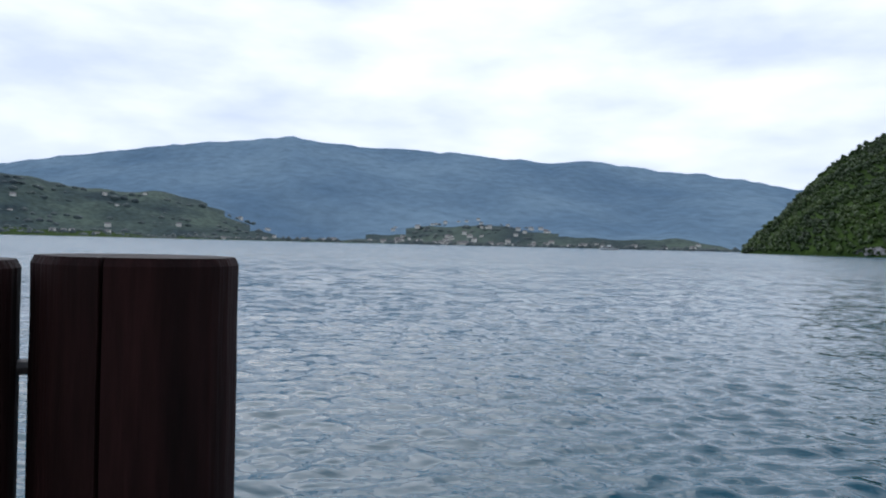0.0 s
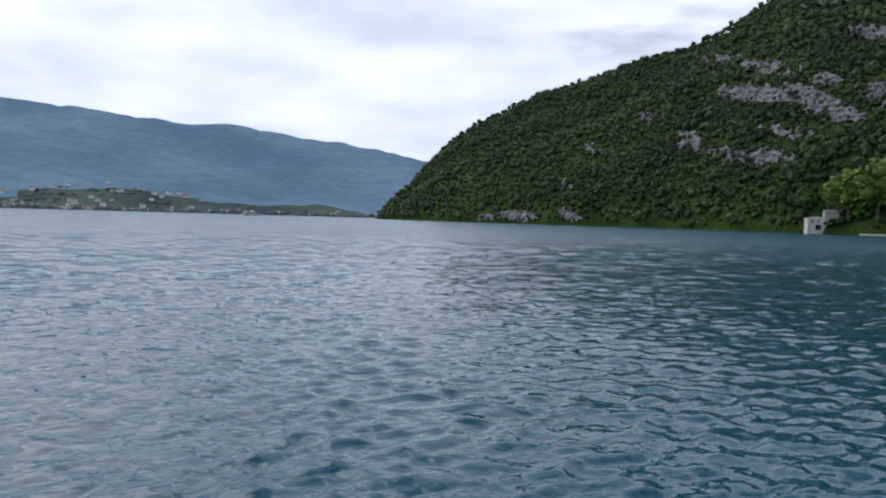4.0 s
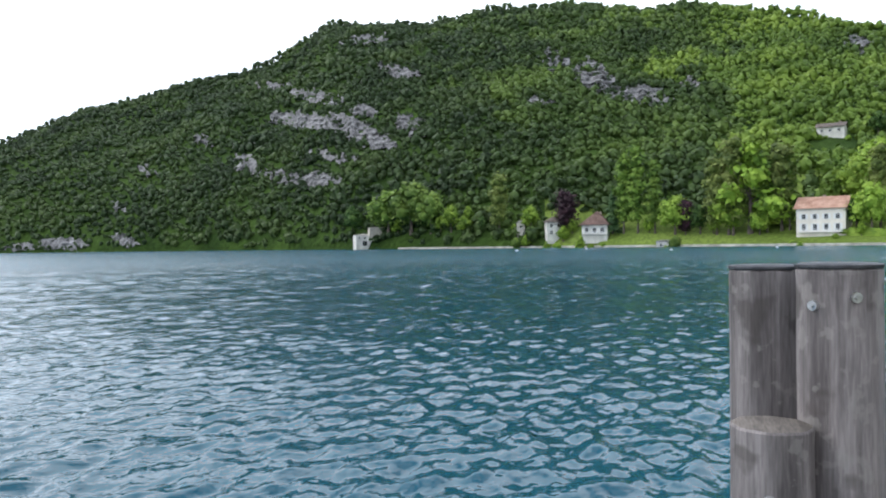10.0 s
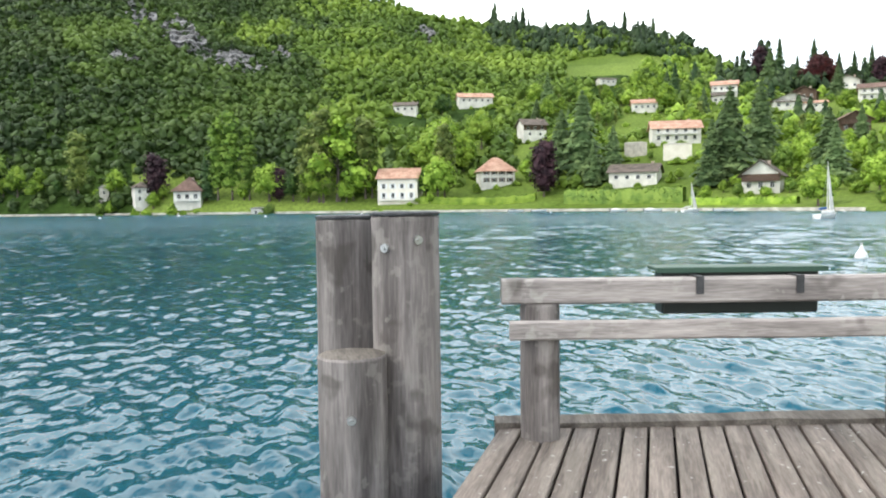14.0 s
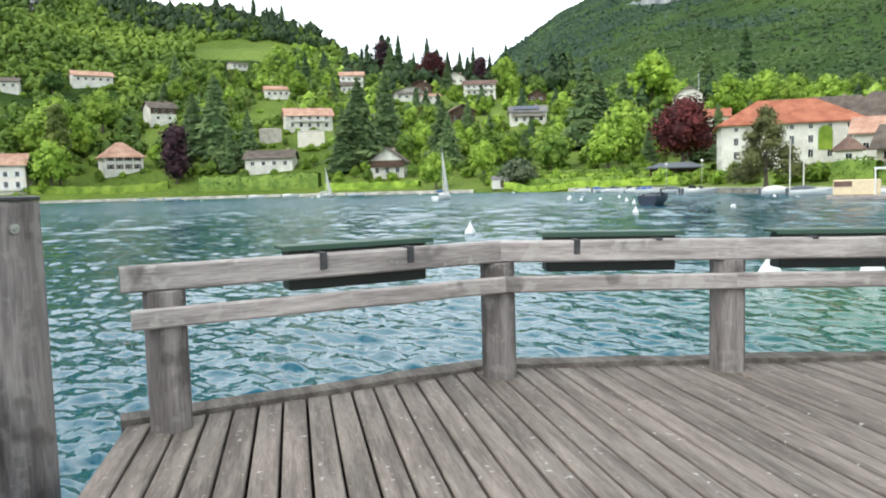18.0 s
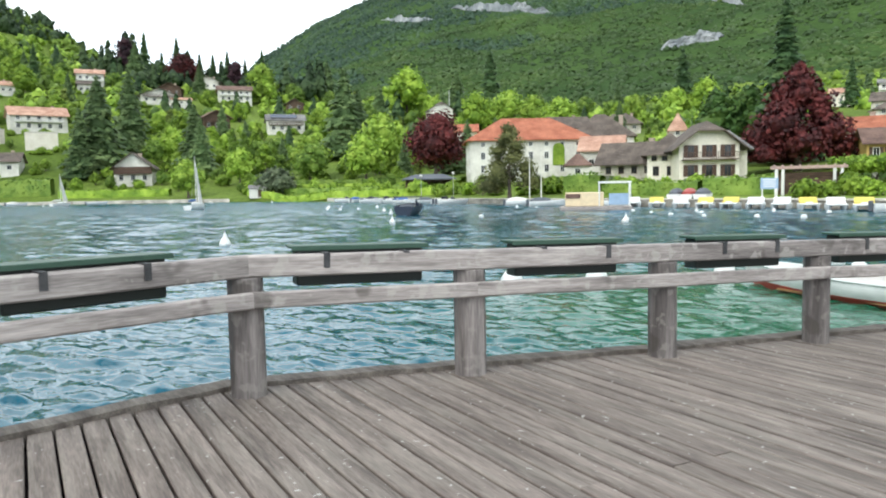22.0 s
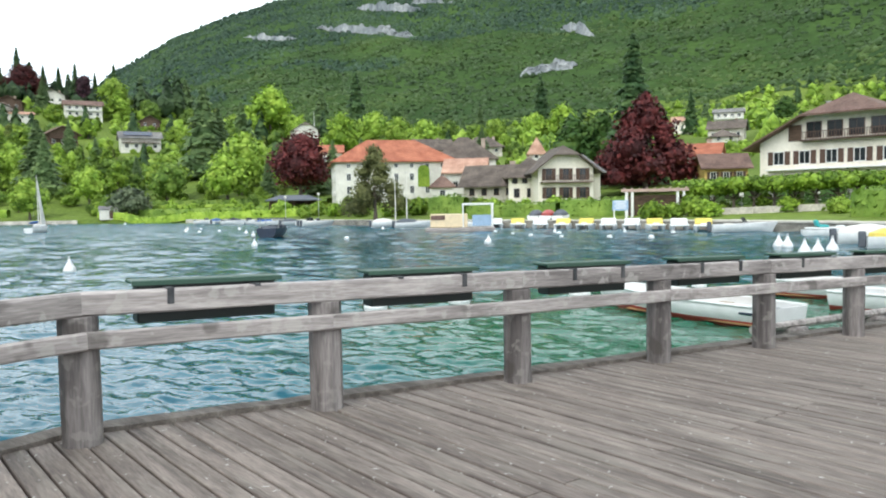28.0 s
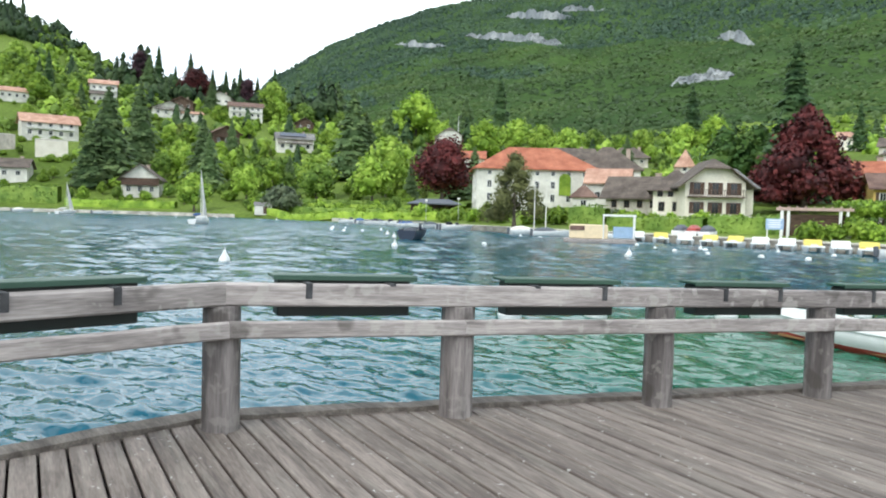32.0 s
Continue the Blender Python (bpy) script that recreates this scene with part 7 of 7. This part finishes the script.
PARASOL = as_mesh("canvas", lathe([(0.07, 0.9), (0.26, 1.05), (0.2, 1.8), (0.08, 2.5), (0.02, 2.65)], 10), M["canvas"])
PARASOL_POLE = as_mesh("pole", rod(0.03, 0.03, 2.6, (0, 0, 0), 6), M["steel"])
PARASOL_FOOT = as_mesh("foot", lathe([(0.3, 0), (0.3, 0.08), (0.1, 0.12)], 10), M["cover_grey"])
TABLE_TOP = as_mesh("top", lathe([(0.42, 0.71), (0.45, 0.73), (0.45, 0.75), (0.4, 0.76)], 14), M["canvas"])
TABLE_LEG = as_mesh("leg", lathe([(0.25, 0), (0.06, 0.06), (0.04, 0.7), (0.1, 0.71)], 8), M["steel"])
for k in range(11):
    a, r = -162.0 - 0.95 * k, 91 + 2.2 * (k % 3)
    p = thing("closed_parasol", on_ground(a, r), "closed white parasol on the hotel terrace", "parasol", "terrace parasols")
    part("canvas", PARASOL, M["canvas"], p)
    part("pole", PARASOL_POLE, M["steel"], p)
    part("foot", PARASOL_FOOT, M["cover_grey"], p)
for k in range(14):
    a, r = -161.6 - 0.78 * k, 88 + 1.7 * (k % 3)
    p = thing("terrace_table", on_ground(a, r), "small round white table on the hotel terrace", "table", "terrace tables")
    part("top", TABLE_TOP, M["canvas"], p)
    part("leg", TABLE_LEG, M["steel"], p)
tw = thing("terrace_wall", pose(0, 0, 0), "low pale stone wall along the hotel terrace", "wall")
for k in range(12):
    x, y = spot(-160.6 - 0.9 * k, 82)
    part("coping_stone", cuboid(1.28, 0.45, 0.9, (0, 0, 0), 0.04), M["stone_wall"], tw).matrix_basis = Matrix.Translation((x, y, ground_at(x, y) + 0.2)) @ Matrix.Rotation(radians(-160.6 - 0.9 * k), 4, 'Z')
for k in range(3):
    a = -149.6 - 0.9 * k
    p = thing("upturned_boat", on_ground(a, float(SHORE(a)) + 3.0, 80, 0.05), "boat under a dark cover on the quay", "boat", "boats on the quay")
    part("hull", SMALL_HULL, M["hull_white"], p)
    part("cover", lathe([(0.9, 0.5), (0.8, 0.85), (0.4, 1.15), (0.05, 1.2)], 12), M["cover_grey" if k != 1 else "hull_red"], p).matrix_basis = Matrix.Diagonal((1.9, 0.85, 1, 1))

# ---------------------------------------------------------------- far shore of the lake
FAR_WALL = as_mesh("wall", wall_mesh(13, 9, 6, 3.5, "side"), M["white_wall"])
FAR_ROOF = as_mesh("roof", roof_mesh(13, 9, 6, 3.5, "side", 0.7), M["slate"])
far_rng = random.Random(31)
for k in range(120):
    a = far_rng.gauss(-2.5, 4.5) if k < 60 else far_rng.uniform(-20, 31)
    r = far_rng.uniform(2420, 2460) if k % 3 == 0 else far_rng.uniform(2460, 3000)
    if r > 2540 and FOOT(a) < 1.2:
        continue
    x, y = spot(a, r)
    h = thing("far_house", Matrix.Translation((x, y, ground_at(x, y))) @ Matrix.Rotation(radians(a + far_rng.uniform(-50, 50)), 4, 'Z') @ Matrix.Diagonal((*[far_rng.uniform(0.8, 1.35)] * 3, 1)), "white house on the far shore of the lake", "house", "far shore houses")
    part("wall", FAR_WALL, M["white_wall"], h)
    part("roof", FAR_ROOF, M["tile_umber"], h)

# woods too far and too many to count: one object each
def woods(name, label, cells, sizes, templates, material, seed, squash=1.0, sink=0.35):
    rng = np.random.default_rng(seed)
    pieces_v, pieces_f, n = [], [], 0
    pick = rng.integers(0, len(templates), len(cells))
    turn = rng.uniform(0, 2 * math.pi, len(cells))
    for (x, y, z), s, k, t in zip(cells, sizes, pick, turn):
        v, f = templates[k]
        c, d = math.cos(t), math.sin(t)
        w = np.empty_like(v)
        w[:, 0] = (v[:, 0] * c - v[:, 1] * d) * s + x
        w[:, 1] = (v[:, 0] * d + v[:, 1] * c) * s + y
        w[:, 2] = (v[:, 2] - sink) * s * squash + z
        pieces_v.append(w)
        pieces_f.append(f + n)
        n += len(v)
    me = fast_mesh(name, np.concatenate(pieces_v), np.concatenate(pieces_f), material)
    return tagged(new(name, me), label, "woods", kind="stuff")


def clump_template(seed, clumps, size, tall=1.0, level=1):
    rng, r2 = np.random.default_rng(seed), random.Random(seed)
    lobes = [(0, 0, 0.75 * tall)] + [(0.48 * math.cos(a), 0.48 * math.sin(a), tall * r2.uniform(0.45, 1.0)) for a in (0.3, 1.7, 3.0, 4.4)]
    radii = [(0.72, 0.72, 0.72 * tall)] + [(0.46, 0.46, 0.44 * tall)] * 4
    cores = []
    for i, (c, r) in enumerate(zip(lobes[:3] if level == 1 else lobes[:1], radii)):
        v, f = ball(1, seed + i, 0.5)
        cores.append((v * np.array(r) * 0.86 + np.array(c), f))
    return joined(cores + [leaves(rng, lobes, radii, clumps, size)])


def pine_template(seed, clumps, size):
    rng = np.random.default_rng(seed)
    t = rng.uniform(0, 1, clumps)
    a = rng.uniform(0, 2 * math.pi, clumps)
    reach = 0.80 * (1 - t) ** 0.8 * rng.uniform(0.6, 1.05, clumps)
    p = np.stack([reach * np.cos(a), reach * np.sin(a), 0.2 + 2.6 * t - reach * 0.3], 1)
    out = np.stack([np.cos(a), np.sin(a), -0.5 + 0 * a], 1) * size
    side = np.stack([-np.sin(a), np.cos(a), 0 * a], 1) * size
    q = np.stack([p - side, p + out * 1.2, p + side, p - out * 0.3 + np.array([0, 0, size])], 1)
    base = np.arange(clumps)[:, None] * 4
    tri = np.concatenate([base + [[0, 1, 3]], base + [[1, 2, 3]]], 0)
    v, f = ball(1, seed, 0.3)
    return joined([(v * np.array([0.36, 0.36, 1.2]) + np.array([0, 0, 1.3]), f), (q.reshape(-1, 3), tri)])


def on_rock(a, r, cliffs):
    for ra, rr, w, h, line in cliffs:
        px = -radians(a - ra) * rr
        if abs(px) < 0.5 * w and -1.0 < r - float(np.interp(px, *line)) < 1.3 * h * (1 - abs(2 * px / w) ** 3):
            return True
    return False


def scatter(a0, a1, r_lo, r_hi, gap, seed, keep):
    """Plant spots on a loose polar grid, nearer and farther alike."""
    rng = random.Random(seed)
    found = []
    r = r_lo
    while r < r_hi:
        step = math.degrees(gap / r)
        a = a0 + rng.random() * step
        while a < a1:
            aa, rr = a + rng.uniform(-0.4, 0.4) * step, r + rng.uniform(-0.45, 0.45) * gap
            if keep(aa, rr, rng):
                x, y = spot(aa, rr)
                found.append((x, y, ground_at(x, y)))
            a += step
        r += gap * (1.0 + max(0, r - 500) / 1600)
    return found


def bare_at(a, r):
    """Whether a tree here would stand on bare stone or hide it."""
    e = math.degrees(math.atan((ground_at(*spot(a, r)) - EYE) / r))
    for rock in ROCKS:
        if abs(a - rock[0]) < 1.5 * rock[2] + 0.8 and abs(e - rock[1]) < 2 * rock[3] + rock[2] and max(bareness(rock, a, e), bareness(rock, a, e + 90.0 / r)) > 0.05:
            return True
    return False


def head_keep(a, r, rng):
    rs, rc = float(SHORE(a)), float(RIDGE_R(a))
    if r < rs + 1.0 or r > rc * 1.06 or bare_at(a, r):
        return False
    if a < -66 and r < rs + 22 + 12 * noise.noise(Vector((a * 0.4, 0, 0))):
        return False
    if a < -76 and not clear(a, r, 34):
        return False
    if a < -80:      # gardens and meadows below the wood
        lower = 330 + (a + 80) * -3.0
        if r < lower and noise.noise(Vector((a * 0.5, r / 40, 3))) < -0.22:
            return False
    if -106 < a < -97 and 445 < r < 530:
        return False
    return True


def slope_keep(a, r, rng):
    rs = float(SHORE(a))
    return clear(a, r, 24) and not hides(a, r, 6.0) and r > max(rs + 62, 190) and r < 640 and rng.random() < (0.8 if r < 420 else 0.95) and noise.noise(Vector((a * 0.35, r / 45, 9))) > -0.36


wide = [clump_template(31, 38, 0.25), clump_template(32, 38, 0.25, 1.15), clump_template(33, 40, 0.25, 0.9), clump_template(34, 38, 0.25, 1.3)]
rough = [clump_template(41, 38, 0.34, 1.0, 0), clump_template(42, 38, 0.34, 1.25, 0), clump_template(43, 38, 0.34, 0.8, 0), clump_template(44, 34, 0.38, 1.5, 0)]
pines = [pine_template(51, 60, 0.2), pine_template(52, 60, 0.22)]
rng_w = np.random.default_rng(5)
def sunlit_step(x, y):
    """How sunlit the wood is coloured: nought on the dark headland, two towards the village."""
    a, r = bearing(x, y), math.hypot(x, y)
    k = 9 * noise.noise(Vector((x / 70, y / 70, 4))) + 7 * noise.noise(Vector((x / 14, y / 14, 8)))
    return int(a + k < -61) + int(a + k < -80 + (r - 330) * 0.012)


WOODS = ((M["forest"], "dense green deciduous wood on the steep headland, coloured dark as shaded"), (M["mid_forest"], "mid-green deciduous wood on the flank of the headland"), (M["spring"], "light green spring wood above the lakeside gardens, coloured as sunlit"))
head_cells = scatter(-112, -21.6, 262, 640, 4.5, 61, head_keep)
far_cells = scatter(-112, -21.6, 640, 1200, 5.6, 62, head_keep)
small = [clump_template(61, 20, 0.34, 1.0, 0), clump_template(62, 20, 0.34, 1.2, 0), clump_template(63, 20, 0.34, 0.85, 0), clump_template(64, 18, 0.36, 1.45, 0)]
for k, (material, label) in enumerate(WOODS):
    near = [c for c in head_cells if sunlit_step(c[0], c[1]) == k]
    high = [c for c in far_cells if sunlit_step(c[0], c[1]) == k]
    woods("headland_wood" if k < 2 else "hillside_wood", label, near, 1.9 + 2.9 * rng_w.random(len(near)) ** 1.7, rough, material, 1 + k, 0.85)
    woods("headland_wood" if k < 2 else "hillside_wood", label + ", upper slope", high, 2.4 + 3.0 * rng_w.random(len(high)) ** 1.7, small, material, 11 + k, 0.85)
ridge_pines = scatter(-110, -91.5, 520, 720, 6.5, 63, lambda a, r, g: 0.86 * float(RIDGE_R(a)) < r < 1.06 * float(RIDGE_R(a)) and g.random() < 0.85)
woods("ridge_wood", "dark wood with some pines on the crest above the meadow", ridge_pines, 3.0 + 3.2 * rng_w.random(len(ridge_pines)) ** 1.4, wide * 3 + pines[:1], M["ridge"], 3, 1.3)
hill_cells = scatter(-180, -104, 190, 640, 8.2, 64, slope_keep)
for k, (tone, share, label) in enumerate((("leaf", (0, 0.42), "mixed bright green trees between the village houses"), ("lime", (0.42, 0.78), "yellow-green trees in fresh leaf between the village houses"), ("mid", (0.78, 0.93), "darker green trees between the village houses"))):
    chosen = [c for c in hill_cells if share[0] <= (c[0] * 12.9898 + c[1] * 78.233) % 1.0 < share[1]]
    woods("village_wood", label, chosen, rng_w.uniform(2.2, 4.8, len(chosen)), wide, M[tone], 4 + 20 * k, 1.15)
village_firs = [c for c in hill_cells if (c[0] * 12.9898 + c[1] * 78.233) % 1.0 >= 0.93]
woods("village_wood", "dark firs among the village trees", village_firs, rng_w.uniform(3.0, 6.0, len(village_firs)), pines, M["fir"], 44)
saddle = scatter(-124, -107.5, 420, 470, 7.0, 67, lambda a, r, g: g.random() < 0.65)
woods("ridge_pine_wood", "dark conifers on the saddle behind the village", saddle, 4.0 + 4.6 * rng_w.random(len(saddle)) ** 1.5, wide * 2 + pines * 2, M["ridge"], 8, 1.05)
back_cells = scatter(-182, -117, 640, 2150, 8.6, 65, lambda a, r, g: not on_rock(a, r, BACK_CLIFFS) and r < np.interp(a, [-240, -175, -120], [1100, 1500, 2100]) * 1.04)
treeline = lambda c: c[2] + 70 * noise.noise(Vector((c[0] / 160, c[1] / 160, 6))) > 0.7 * math.hypot(c[0], c[1]) * math.tan(radians(float(BACK(bearing(c[0], c[1])))))
leafy, upland = [c for c in back_cells if not treeline(c)], [c for c in back_cells if treeline(c)]
crowns = []
for k in (71, 72, 73, 74):
    lump = ball(1, k, 0.6)
    crowns.append(joined([(lump[0] * 0.85, lump[1]), leaves(np.random.default_rng(k), [(0, 0, 0.1)], [(0.8, 0.8, 0.8)], 9, 0.42)]))
woods("mountain_wood", "green forest over the lower flank of the high mountain", leafy, 2.8 + 4.4 * rng_w.random(len(leafy)) ** 1.5, crowns, M["mountain_forest"], 5, 0.9)
woods("upland_wood", "dark blue-green forest high on the mountain", upland, 3.2 + 4.4 * rng_w.random(len(upland)) ** 1.5, crowns, M["upland_forest"], 15, 1.2)
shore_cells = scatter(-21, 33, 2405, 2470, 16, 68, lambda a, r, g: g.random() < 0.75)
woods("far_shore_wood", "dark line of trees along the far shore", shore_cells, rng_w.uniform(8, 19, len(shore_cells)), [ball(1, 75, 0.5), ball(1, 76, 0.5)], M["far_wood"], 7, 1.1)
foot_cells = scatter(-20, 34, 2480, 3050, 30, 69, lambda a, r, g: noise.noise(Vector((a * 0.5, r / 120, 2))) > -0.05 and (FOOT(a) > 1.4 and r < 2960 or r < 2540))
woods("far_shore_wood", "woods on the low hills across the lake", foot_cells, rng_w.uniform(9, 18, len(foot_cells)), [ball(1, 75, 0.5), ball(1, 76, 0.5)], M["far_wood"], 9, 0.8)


def cliff_scrub():
    """Low bushes on the ledges and along the edges of the cliffs."""
    rng, found = random.Random(77), []
    for rock in ROCKS:
        for k in range(int(rock[2] * rock[3] * 120)):
            a, e = rock[0] + rng.uniform(-1.2, 1.2) * rock[2], max(0.1, rock[1] + rng.uniform(-1.4, 1.4) * rock[3])
            if -0.1 < bareness(rock, a, e) < rng.uniform(0.05, 0.55):
                r = slope_at(a, e) - 2.5
                x, y = spot(a, r)
                found.append((x, y, EYE + r * math.tan(radians(e)) - 0.3))
    return found


scrub = cliff_scrub()
woods("cliff_scrub", "dark scrub clinging to the ledges of the cliffs", scrub, rng_w.uniform(0.8, 2.2, len(scrub)), rough, M["forest"], 21)
